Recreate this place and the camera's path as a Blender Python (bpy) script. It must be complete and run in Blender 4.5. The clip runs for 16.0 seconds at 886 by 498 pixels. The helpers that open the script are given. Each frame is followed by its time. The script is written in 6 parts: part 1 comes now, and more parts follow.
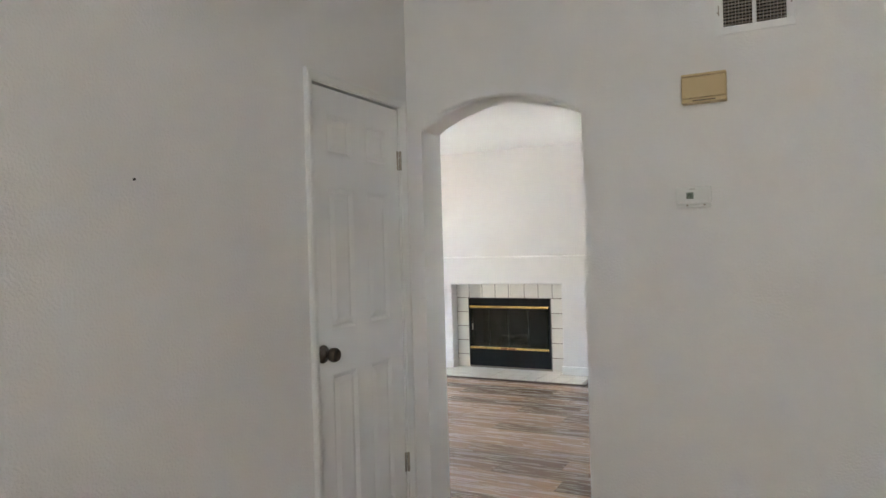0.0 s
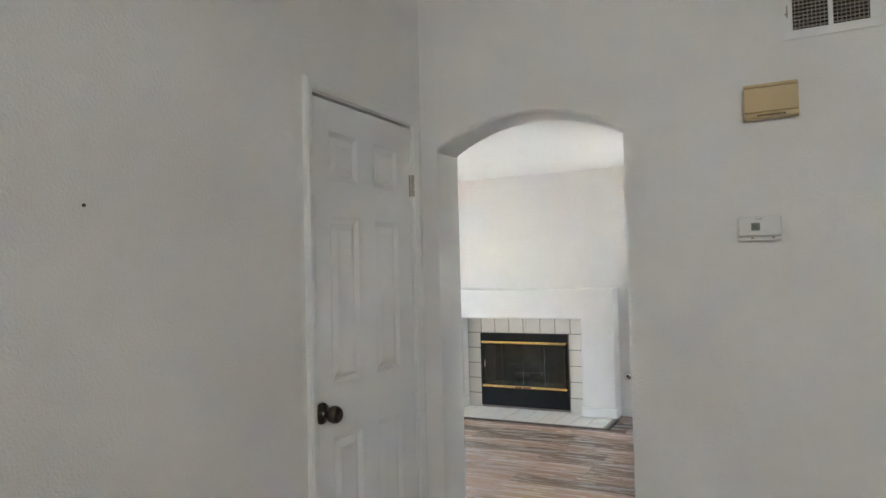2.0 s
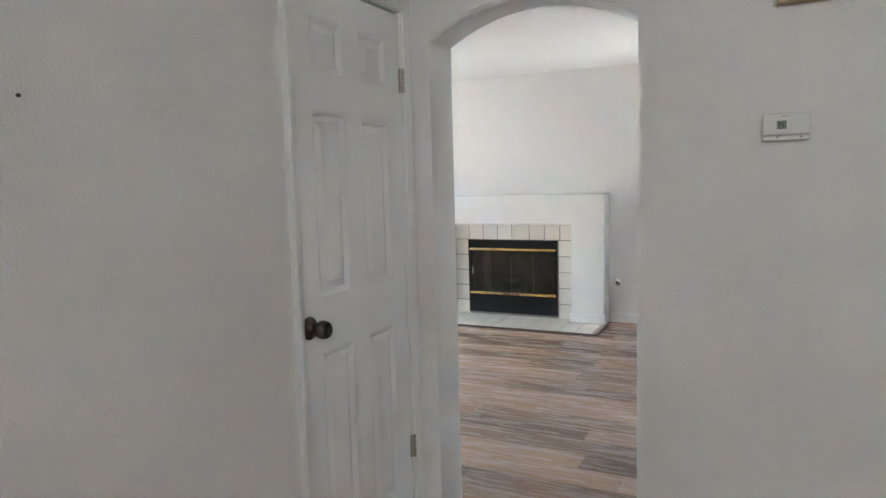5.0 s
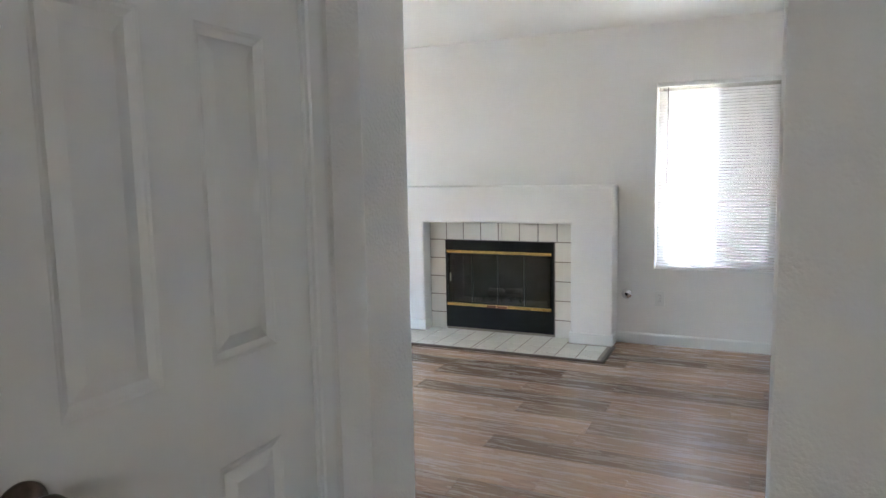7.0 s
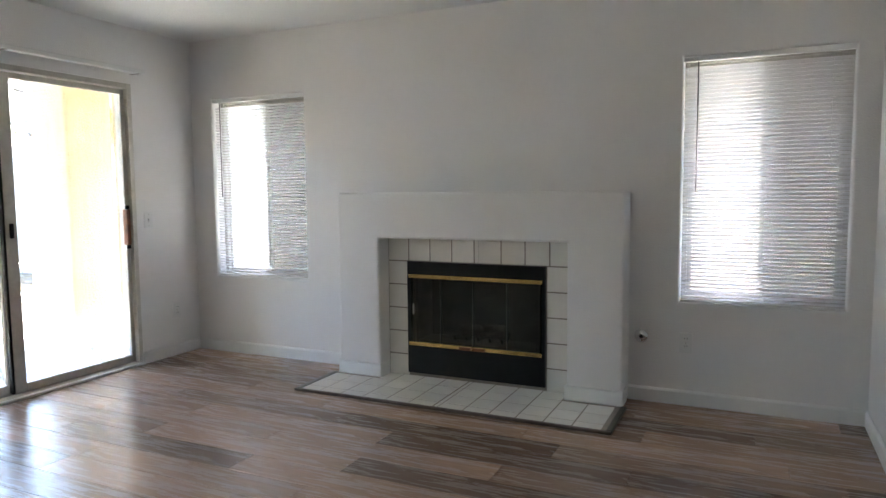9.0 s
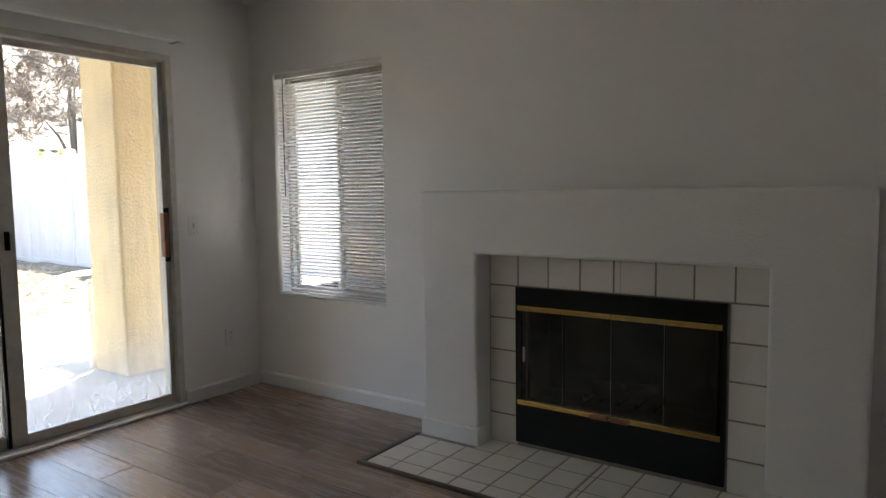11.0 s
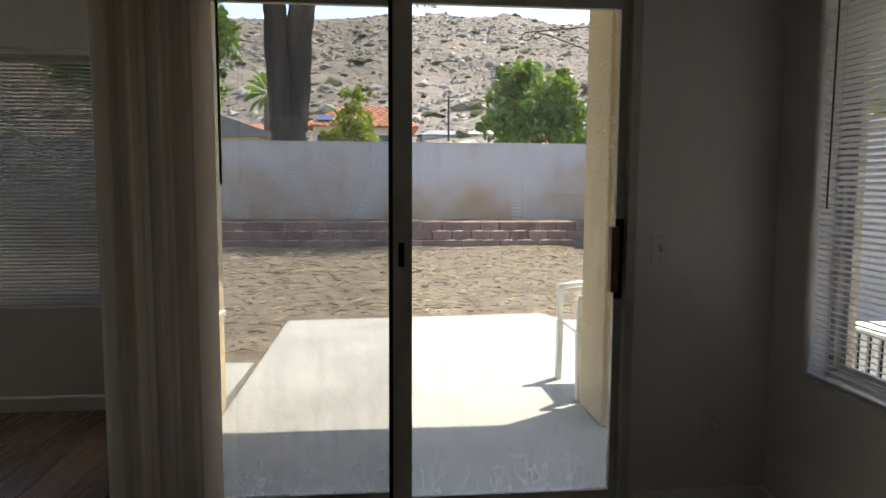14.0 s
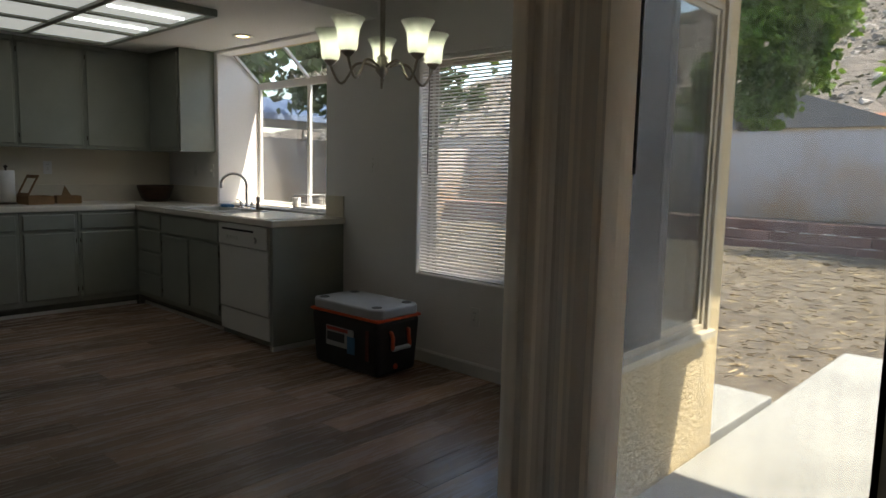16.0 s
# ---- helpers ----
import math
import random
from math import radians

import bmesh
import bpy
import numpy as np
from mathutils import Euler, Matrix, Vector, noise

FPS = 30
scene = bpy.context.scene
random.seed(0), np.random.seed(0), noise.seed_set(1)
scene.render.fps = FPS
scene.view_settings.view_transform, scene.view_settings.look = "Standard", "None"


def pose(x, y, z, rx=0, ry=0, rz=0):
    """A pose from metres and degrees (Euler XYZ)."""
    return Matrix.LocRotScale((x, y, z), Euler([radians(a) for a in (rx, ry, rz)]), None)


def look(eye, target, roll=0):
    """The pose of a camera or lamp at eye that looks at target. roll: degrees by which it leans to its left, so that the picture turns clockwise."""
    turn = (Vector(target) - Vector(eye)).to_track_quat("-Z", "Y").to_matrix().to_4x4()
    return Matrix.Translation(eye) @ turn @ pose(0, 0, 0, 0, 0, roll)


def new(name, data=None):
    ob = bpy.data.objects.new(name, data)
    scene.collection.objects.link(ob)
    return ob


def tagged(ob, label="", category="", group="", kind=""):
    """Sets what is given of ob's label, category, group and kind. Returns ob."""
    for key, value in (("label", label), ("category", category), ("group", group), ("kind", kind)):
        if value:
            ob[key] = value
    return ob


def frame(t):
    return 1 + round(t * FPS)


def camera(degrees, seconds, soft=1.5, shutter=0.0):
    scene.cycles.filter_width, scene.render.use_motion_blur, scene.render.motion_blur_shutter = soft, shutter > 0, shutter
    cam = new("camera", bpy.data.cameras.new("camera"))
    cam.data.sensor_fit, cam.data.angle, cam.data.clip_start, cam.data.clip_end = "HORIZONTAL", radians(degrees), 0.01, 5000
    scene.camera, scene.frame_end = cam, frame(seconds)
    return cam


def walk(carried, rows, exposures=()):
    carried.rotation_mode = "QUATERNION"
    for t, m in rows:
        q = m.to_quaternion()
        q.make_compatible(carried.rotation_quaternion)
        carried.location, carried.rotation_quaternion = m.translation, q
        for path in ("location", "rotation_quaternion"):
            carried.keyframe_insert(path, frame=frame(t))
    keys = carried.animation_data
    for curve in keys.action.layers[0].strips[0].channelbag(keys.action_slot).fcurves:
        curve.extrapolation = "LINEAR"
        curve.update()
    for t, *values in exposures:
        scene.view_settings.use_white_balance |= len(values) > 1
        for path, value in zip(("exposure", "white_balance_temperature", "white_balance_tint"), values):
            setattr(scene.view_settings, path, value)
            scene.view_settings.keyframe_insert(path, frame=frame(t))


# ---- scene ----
cam = camera(66.5, 16.0)
EXPOSURES = [(0.0, 6.47, 6750, 14), (1.5, 6.45, 6600, 12), (3.0, 6.47, 6480, 11), (4.0, 6.45, 6480, 12), (6.4, 6.35, 6420, 13), (7.0, 6.08, 6450, 13), (8.2, 5.65, 6560, 13), (9.2, 4.82, 6750, 13),
             (10.3, 3.97, 7100, 14), (11.0, 3.95, 7250, 14), (11.8, 3.5, 7300, 14), (12.5, 2.48, 7300, 14), (13.6, 2.2, 7400, 14), (14.5, 1.97, 7400, 14), (15.4, 1.72, 7400, 12), (16.0, 2.32, 7450, 12)]
PATH = [
    (0, (5.145, -6.98, 1.386), (4.24, -5.196, 1.374), -1.6),
    (0.5, (5.005, -6.74, 1.402), (4.103, -4.955, 1.394), -1.2),
    (1, (4.943, -6.662, 1.426), (4.039, -4.878, 1.43), -1.3),
    (1.5, (4.918, -6.646, 1.423), (3.991, -4.874, 1.433), -1.2),
    (2, (4.916, -6.644, 1.424), (3.999, -4.868, 1.495), -1.4),
    (2.5, (4.914, -6.64, 1.426), (4.002, -4.876, 1.659), -1.2),
    (3, (4.902, -6.645, 1.442), (3.991, -4.867, 1.534), -1.2),
    (3.5, (4.901, -6.643, 1.437), (3.995, -4.86, 1.449), -1.2),
    (4, (4.878, -6.637, 1.432), (3.987, -4.851, 1.304), -1.4),
    (4.2, (4.877, -6.636, 1.427), (3.987, -4.852, 1.27), -1.5),
    (6.4, (4.463, -5.739, 1.405), (3.617, -3.94, 1.177), -1.2),
    (7, (4.331, -5.336, 1.382), (3.504, -3.53, 1.148), -1.1),
    (7.5, (4.217, -5.044, 1.401), (3.467, -3.206, 1.158), -0.7),
    (8, (4.15, -4.715, 1.27), (3.446, -2.853, 1.079), -1.0),
    (8.2, (4.194, -4.58, 1.251), (3.455, -2.73, 1.07), -1.0),
    (10.3, (3.611, -3.314, 1.256), (2.707, -1.54, 1.069), -0.7),
    (10.5, (3.559, -3.206, 1.271), (2.622, -1.451, 1.071), -1.1),
    (11, (3.483, -2.909, 1.243), (2.35, -1.271, 1.071), -0.7),
    (11.5, (3.337, -2.62, 1.266), (2.031, -1.116, 1.083), -0.7),
    (12, (3.176, -2.352, 1.291), (1.657, -1.066, 1.093), -1.1),
    (12.5, (3.027, -2.095, 1.281), (1.331, -1.052, 1.093), -0.4),
    (13, (2.93, -1.724, 1.29), (1.085, -0.976, 1.105), -0.2),
    (13.5, (2.676, -1.685, 1.291), (0.756, -1.161, 1.099), -0.3),
    (14, (2.492, -1.551, 1.3), (0.511, -1.357, 1.104), 0.3),
    (14.5, (2.329, -1.484, 1.296), (0.363, -1.788, 1.088), 0.8),
    (15, (2.067, -1.402, 1.293), (0.199, -2.08, 1.073), 0.8),
    (15.5, (1.904, -1.28, 1.29), (0.266, -2.404, 1.055), 0.7),
    (16, (1.744, -1.222, 1.293), (0.291, -2.577, 1.058), 1.3),
]
walk(cam, [(t, look(eye, target, roll)) for t, eye, target, roll in PATH], EXPOSURES)

# ---- world and sun ----
SUN_EL, SUN_AZ = 64.0, Vector((-0.53, 0.85))
sun_way = Vector((SUN_AZ.x * math.cos(radians(SUN_EL)), SUN_AZ.y * math.cos(radians(SUN_EL)), math.sin(radians(SUN_EL))))
world = bpy.data.worlds.new("sky_world")
scene.world = world
world.use_nodes = True
sky = world.node_tree.nodes.new("ShaderNodeTexSky")
sky.sky_type, sky.sun_disc = "NISHITA", False
sky.sun_elevation, sky.sun_rotation = radians(SUN_EL), math.atan2(SUN_AZ.x, SUN_AZ.y)
world.node_tree.nodes["Background"].inputs["Strength"].default_value = 0.14
world.node_tree.links.new(sky.outputs[0], world.node_tree.nodes["Background"].inputs["Color"])
sun = new("sun", bpy.data.lights.new("sun", "SUN"))
sun.data.energy, sun.data.angle, sun.data.color = 3.0, radians(0.53), (1.0, 0.95, 0.87)
sun.matrix_world = look(sun_way * 60, (0, 0, 0))


def area_lamp(name, at, to, w, h, watts, colour):
    lamp = new(name, bpy.data.lights.new(name, "AREA"))
    lamp.data.shape, lamp.data.size, lamp.data.size_y = "RECTANGLE", w, h
    lamp.data.energy, lamp.data.color = watts, colour
    lamp.matrix_world = look(at, to)
    return lamp


# added fill lamp behind the walk, set in a made-up high opening
area_lamp("entry_fill", (6.1, -9.47, 2.65), (3.9, -4.5, 1.5), 0.75, 0.65, 0.6, (0.975, 1.0, 0.955))

# ---- materials ----


def mat(name, colour, rough=0.5, metal=0.0, vary=0.0, scale=6.0, bump=0.0, bscale=80.0, bdetail=3.0, spec=0.5, colour2=None,
        stretch=(1, 1, 1), per_object=0.0, depth=0.004, per_island=0.0, rvary=0.0):
    m = bpy.data.materials.new(name)
    m.use_nodes = True
    n, l = m.node_tree.nodes, m.node_tree.links
    b = n["Principled BSDF"]
    b.inputs["Roughness"].default_value = rough
    b.inputs["Metallic"].default_value = metal
    b.inputs["Specular IOR Level"].default_value = spec
    co = n.new("ShaderNodeTexCoord")
    mp = n.new("ShaderNodeMapping")
    mp.inputs["Scale"].default_value = stretch
    l.new(co.outputs["Object"], mp.inputs[0])
    c2 = colour2 or tuple(c * (1 - vary) for c in colour)
    mix = n.new("ShaderNodeMix")
    mix.data_type = "RGBA"
    mix.inputs[6].default_value, mix.inputs[7].default_value = (*colour, 1), (*c2, 1)
    no = n.new("ShaderNodeTexNoise")
    no.inputs["Scale"].default_value, no.inputs["Detail"].default_value, no.inputs["Roughness"].default_value = scale, 6, 0.62
    l.new(mp.outputs[0], no.inputs["Vector"])
    ramp = n.new("ShaderNodeMapRange")
    ramp.inputs["From Min"].default_value, ramp.inputs["From Max"].default_value = 0.35, 0.68
    l.new(no.outputs["Fac"], ramp.inputs["Value"])
    l.new(ramp.outputs[0], mix.inputs[0])
    out = mix.outputs[2]
    if per_object or per_island:
        rnd = n.new("ShaderNodeObjectInfo").outputs["Random"] if per_object else n.new("ShaderNodeNewGeometry").outputs["Random Per Island"]
        k = per_object or per_island
        mr = n.new("ShaderNodeMapRange")
        mr.inputs["To Min"].default_value, mr.inputs["To Max"].default_value = 1 - k, 1 + k
        l.new(rnd, mr.inputs["Value"])
        hs = n.new("ShaderNodeHueSaturation")
        l.new(mr.outputs[0], hs.inputs["Value"])
        l.new(out, hs.inputs["Color"])
        out = hs.outputs[0]
    l.new(out, b.inputs["Base Color"])
    if rvary:
        rr = n.new("ShaderNodeMapRange")
        rr.inputs["To Min"].default_value, rr.inputs["To Max"].default_value = max(0.02, rough - rvary), min(1, rough + rvary)
        l.new(no.outputs["Fac"], rr.inputs["Value"])
        l.new(rr.outputs[0], b.inputs["Roughness"])
    if bump:
        nb = n.new("ShaderNodeTexNoise")
        nb.inputs["Scale"].default_value, nb.inputs["Detail"].default_value = bscale, bdetail
        l.new(mp.outputs[0], nb.inputs["Vector"])
        bp = n.new("ShaderNodeBump")
        bp.inputs["Strength"].default_value, bp.inputs["Distance"].default_value = bump, depth
        l.new(nb.outputs["Fac"], bp.inputs["Height"])
        l.new(bp.outputs[0], b.inputs["Normal"])
    return m


def glow(name, colour, strength):
    m = bpy.data.materials.new(name)
    m.use_nodes = True
    b = m.node_tree.nodes["Principled BSDF"]
    b.inputs["Base Color"].default_value = (*colour, 1)
    b.inputs["Emission Color"].default_value, b.inputs["Emission Strength"].default_value = (*colour, 1), strength
    return m


def glass_mat(name, tint=(0.93, 0.96, 0.95), haze=0.0, gloss=1.0):
    """Thin window glass: clear, mirror-like at glancing angles, with dried-water haze."""
    m = bpy.data.materials.new(name)
    m.use_nodes = True
    n, l = m.node_tree.nodes, m.node_tree.links
    n.remove(n["Principled BSDF"])
    clear, shine, mix = n.new("ShaderNodeBsdfTransparent"), n.new("ShaderNodeBsdfGlossy"), n.new("ShaderNodeMixShader")
    clear.inputs[0].default_value = (*tint, 1)
    shine.inputs["Roughness"].default_value = 0.01
    lw, pw, ml = n.new("ShaderNodeLayerWeight"), n.new("ShaderNodeMath"), n.new("ShaderNodeMath")
    lw.inputs["Blend"].default_value = 0.5
    pw.operation, ml.operation = "POWER", "MULTIPLY_ADD"
    pw.inputs[1].default_value, ml.inputs[1].default_value, ml.inputs[2].default_value = 4.2, 0.85, 0.045
    l.new(lw.outputs["Facing"], pw.inputs[0])
    l.new(pw.outputs[0], ml.inputs[0])
    l.new(ml.outputs[0], mix.inputs[0])
    l.new(clear.outputs[0], mix.inputs[1])
    l.new(shine.outputs[0], mix.inputs[2])
    out = mix.outputs[0]
    if haze:
        film, mix2, no, mr = n.new("ShaderNodeBsdfTranslucent"), n.new("ShaderNodeMixShader"), n.new("ShaderNodeTexNoise"), n.new("ShaderNodeMapRange")
        co, mp = n.new("ShaderNodeTexCoord"), n.new("ShaderNodeMapping")
        mp.inputs["Scale"].default_value = (1, 9, 1.2)
        film.inputs[0].default_value = (0.75, 0.76, 0.75, 1)
        l.new(co.outputs["Object"], mp.inputs[0])
        l.new(mp.outputs[0], no.inputs["Vector"])
        no.inputs["Scale"].default_value, no.inputs["Detail"].default_value = 2.2, 9
        mr.inputs["From Min"].default_value, mr.inputs["From Max"].default_value = 0.42, 0.75
        mr.inputs["To Min"].default_value, mr.inputs["To Max"].default_value = haze * 0.35, haze * 2
        l.new(no.outputs["Fac"], mr.inputs["Value"])
        l.new(mr.outputs[0], mix2.inputs[0])
        l.new(out, mix2.inputs[1])
        l.new(film.outputs[0], mix2.inputs[2])
        out = mix2.outputs[0]
    l.new(out, n["Material Output"].inputs[0])
    return m


M_WALL = mat("wall_paint", (0.80, 0.785, 0.77), 0.5, vary=0.05, scale=1.3, bump=1.0, bscale=115, bdetail=2.5, spec=0.3, depth=0.0028)
M_CEIL = mat("ceiling_paint", (0.80, 0.80, 0.78), 0.75, vary=0.04, scale=1.0, bump=0.5, bscale=60, spec=0.2, depth=0.006)
M_TRIM = mat("trim_paint", (0.80, 0.80, 0.79), 0.35, vary=0.05, scale=3, bump=0.06, bscale=30)
M_DOOR = mat("door_paint", (0.79, 0.79, 0.78), 0.38, vary=0.04, scale=2.5, bump=0.10, bscale=50, stretch=(1, 1, 0.2))
M_STEEL = mat("brushed_nickel", (0.42, 0.38, 0.33), 0.3, 1.0, vary=0.2, scale=30)
M_BRONZE = mat("aged_bronze", (0.13, 0.11, 0.09), 0.32, 1.0, vary=0.35, scale=40)
M_BRASS = mat("polished_brass", (0.78, 0.55, 0.20), 0.22, 1.0, vary=0.25, scale=18)
M_CHROME = mat("chrome", (0.75, 0.75, 0.76), 0.1, 1.0, vary=0.05)
M_BLACK = mat("black_enamel", (0.008, 0.008, 0.009), 0.4, vary=0.2, scale=15, rvary=0.1, spec=0.25)
M_DARK = mat("dark_void", (0.01, 0.01, 0.01), 0.9)
M_TILE = mat("cream_tile", (0.78, 0.745, 0.69), 0.18, vary=0.06, scale=9, per_object=0.04, rvary=0.06)
M_GROUT = mat("grout", (0.32, 0.275, 0.24), 0.9, vary=0.3, scale=40)
M_PLANK = mat("wood_plank", (0.38, 0.259, 0.194), 0.27, colour2=(0.225, 0.152, 0.114), scale=2.3, stretch=(1.0, 15, 1), bump=0.12, bscale=22,
              per_object=0.42, depth=0.002, rvary=0.09)
M_SUBFLOOR = mat("plank_joint", (0.16, 0.11, 0.085), 0.8, vary=0.3)
M_STRIP = mat("hearth_strip", (0.10, 0.07, 0.055), 0.45, vary=0.3, scale=20, stretch=(1, 1, 1))
M_ALU = mat("window_aluminium", (0.58, 0.55, 0.49), 0.45, 0.12, vary=0.2, scale=14)
M_VINYLFRAME = mat("white_vinyl", (0.74, 0.74, 0.72), 0.4, vary=0.05, scale=6)
M_PLASTIC = mat("white_plastic", (0.76, 0.76, 0.74), 0.35, vary=0.04, scale=5)
M_ALMOND = mat("almond_plastic", (0.62, 0.47, 0.25), 0.45, vary=0.07, scale=8)
M_STUCCO = mat("tan_stucco", (0.67, 0.545, 0.345), 0.9, vary=0.16, scale=2.5, bump=0.9, bscale=46, bdetail=6, depth=0.015, spec=0.15)
M_CONCRETE = mat("patio_concrete", (0.35, 0.347, 0.33), 0.85, vary=0.22, scale=1.6, bump=0.3, bscale=45, bdetail=6, spec=0.2)
M_DIRT = mat("bare_dirt", (0.172, 0.145, 0.113), 0.95, colour2=(0.083, 0.069, 0.054), scale=4.2, bump=0.8, bscale=30, bdetail=9, depth=0.011, spec=0.1)
M_CLOD = mat("dirt_clods", (0.19, 0.15, 0.11), 0.95, vary=0.25, scale=8, bump=0.6, bscale=20, spec=0.1, per_island=0.2)
M_STRAW = mat("dry_straw", (0.42, 0.33, 0.20), 0.9, vary=0.4, scale=8, per_island=0.4)
M_YARDWALL = mat("yard_wall_plaster", (0.52, 0.47, 0.45), 0.9, colour2=(0.42, 0.29, 0.19), scale=0.9, bump=0.35, bscale=26, spec=0.15)


def low_stain(m, z0, z1, lift):
    """Lets the second colour rise from the foot of a wall, as soaked soil stains it."""
    n, l = m.node_tree.nodes, m.node_tree.links
    no = next(k for k in n if k.type == "TEX_NOISE" and any(q.to_node.type == "MAP_RANGE" for q in k.outputs[0].links))
    mr = next(q.to_node for q in no.outputs[0].links if q.to_node.type == "MAP_RANGE")
    sx, hr, ad = n.new("ShaderNodeSeparateXYZ"), n.new("ShaderNodeMapRange"), n.new("ShaderNodeMath")
    l.new(next(k for k in n if k.type == "TEX_COORD").outputs["Object"], sx.inputs[0])
    hr.inputs["From Min"].default_value, hr.inputs["From Max"].default_value = z0, z1
    hr.inputs["To Min"].default_value, hr.inputs["To Max"].default_value = lift, -lift
    l.new(sx.outputs["Z"], hr.inputs["Value"])
    l.new(hr.outputs[0], ad.inputs[0])
    l.new(no.outputs[0], ad.inputs[1])
    l.new(ad.outputs[0], mr.inputs["Value"])


low_stain(M_YARDWALL, 0.35, 1.75, 0.2)
M_BLOCK = mat("red_block", (0.32, 0.20, 0.165), 0.92, vary=0.35, scale=7, bump=0.8, bscale=30, bdetail=6, per_object=0.2, depth=0.01, spec=0.15)
M_FROST = glass_mat("frosted_pane", haze=1.0)
M_GLASS = glass_mat("window_glass")
M_SLIDEGLASS = glass_mat("slider_glass", haze=0.05)


def splashed(m):
    """Dried splashes and scratches on the lowest part of a pane."""
    n, l = m.node_tree.nodes, m.node_tree.links
    mix = next(k for k in n if k.type == "MIX_SHADER" and k.inputs[2].links[0].from_node.type == "BSDF_TRANSLUCENT")
    base = mix.inputs[0].links[0].from_socket
    co = next(k for k in n if k.type == "TEX_COORD")
    sx, hr, vo, th, no, ds, m1, m2, sc = (n.new("ShaderNode" + k) for k in ("SeparateXYZ", "MapRange", "TexVoronoi", "MapRange", "TexNoise", "VectorMath", "Math", "Math", "Mapping"))
    l.new(co.outputs["Object"], sx.inputs[0])
    l.new(sx.outputs["Z"], hr.inputs["Value"])
    hr.inputs["From Min"].default_value, hr.inputs["From Max"].default_value = 0.05, 0.55
    hr.inputs["To Min"].default_value, hr.inputs["To Max"].default_value = 0.42, 0.0
    no.inputs["Scale"].default_value, no.inputs["Detail"].default_value = 3, 6
    sc.inputs["Scale"].default_value = (1, 2.2, 1)
    l.new(co.outputs["Object"], sc.inputs[0])
    l.new(sc.outputs[0], no.inputs["Vector"])
    ds.operation = "ADD"
    l.new(sc.outputs[0], ds.inputs[0])
    l.new(no.outputs["Color"], ds.inputs[1])
    vo.feature = "DISTANCE_TO_EDGE"
    vo.inputs["Scale"].default_value = 4.5
    l.new(ds.outputs[0], vo.inputs["Vector"])
    th.inputs["From Min"].default_value, th.inputs["From Max"].default_value = 0.0, 0.035
    th.inputs["To Min"].default_value, th.inputs["To Max"].default_value = 0.9, 0.45
    l.new(vo.outputs["Distance"], th.inputs["Value"])
    m1.operation, m2.operation = "MULTIPLY", "ADD"
    l.new(th.outputs[0], m1.inputs[0])
    l.new(hr.outputs[0], m1.inputs[1])
    l.new(m1.outputs[0], m2.inputs[0])
    l.new(base, m2.inputs[1])
    l.new(m2.outputs[0], mix.inputs[0])


splashed(M_SLIDEGLASS)

# ---- builders ----


def part(name, bm, material, parent=None, label="", smooth=False):
    me = bpy.data.meshes.new(name)
    bm.normal_update()
    bm.to_mesh(me)
    bm.free()
    me.materials.append(material)
    if smooth:
        for p in me.polygons:
            p.use_smooth = True
    ob = new(name, me)
    ob.parent = parent
    if label:
        ob["label"] = label
    return ob


def piece(name, me, parent, x, y, z):
    ob = new(name, me)
    ob.parent = parent
    ob.location = (x, y, z)
    return ob


def thing(name, label, category, at=(0, 0, 0), turn=0, group="", kind=""):
    ob = new(name)
    ob.matrix_world = pose(*at, 0, 0, turn)
    ob.empty_display_size = 0.1
    return tagged(ob, label, category, group, kind)


def box(x0, y0, z0, x1, y1, z1, bevel=0.0, bm=None, seg=2):
    own = bmesh.new()
    bmesh.ops.create_cube(own, size=1)
    bmesh.ops.scale(own, vec=(x1 - x0, y1 - y0, z1 - z0), verts=own.verts)
    bmesh.ops.translate(own, vec=((x0 + x1) / 2, (y0 + y1) / 2, (z0 + z1) / 2), verts=own.verts)
    if bevel:
        bmesh.ops.bevel(own, geom=own.edges[:], offset=bevel, segments=seg, affect="EDGES", profile=0.5)
    return join(bm, own)


def join(bm, own):
    if bm is None:
        return own
    me = bpy.data.meshes.new("tmp")
    own.to_mesh(me)
    own.free()
    bm.from_mesh(me)
    bpy.data.meshes.remove(me)
    return bm


def rod(a, b, r, r2=None, seg=14, bm=None):
    own = bmesh.new()
    a, b = Vector(a), Vector(b)
    bmesh.ops.create_cone(own, cap_ends=True, segments=seg, radius1=r, radius2=r if r2 is None else r2, depth=(b - a).length)
    m = Matrix.Translation((a + b) / 2) @ (b - a).to_track_quat("Z", "Y").to_matrix().to_4x4()
    bmesh.ops.transform(own, matrix=m, verts=own.verts)
    return join(bm, own)


def lathe(profile, seg=28, bm=None, m=None):
    """Turns (radius, height) pairs about z."""
    own = bmesh.new()
    rings = [[own.verts.new((r * math.cos(2 * math.pi * i / seg), r * math.sin(2 * math.pi * i / seg), z)) for i in range(seg)] for r, z in profile]
    for a, b in zip(rings, rings[1:]):
        for i in range(seg):
            own.faces.new((a[i], a[(i + 1) % seg], b[(i + 1) % seg], b[i]))
    if m is not None:
        bmesh.ops.transform(own, matrix=m, verts=own.verts)
    return join(bm, own)


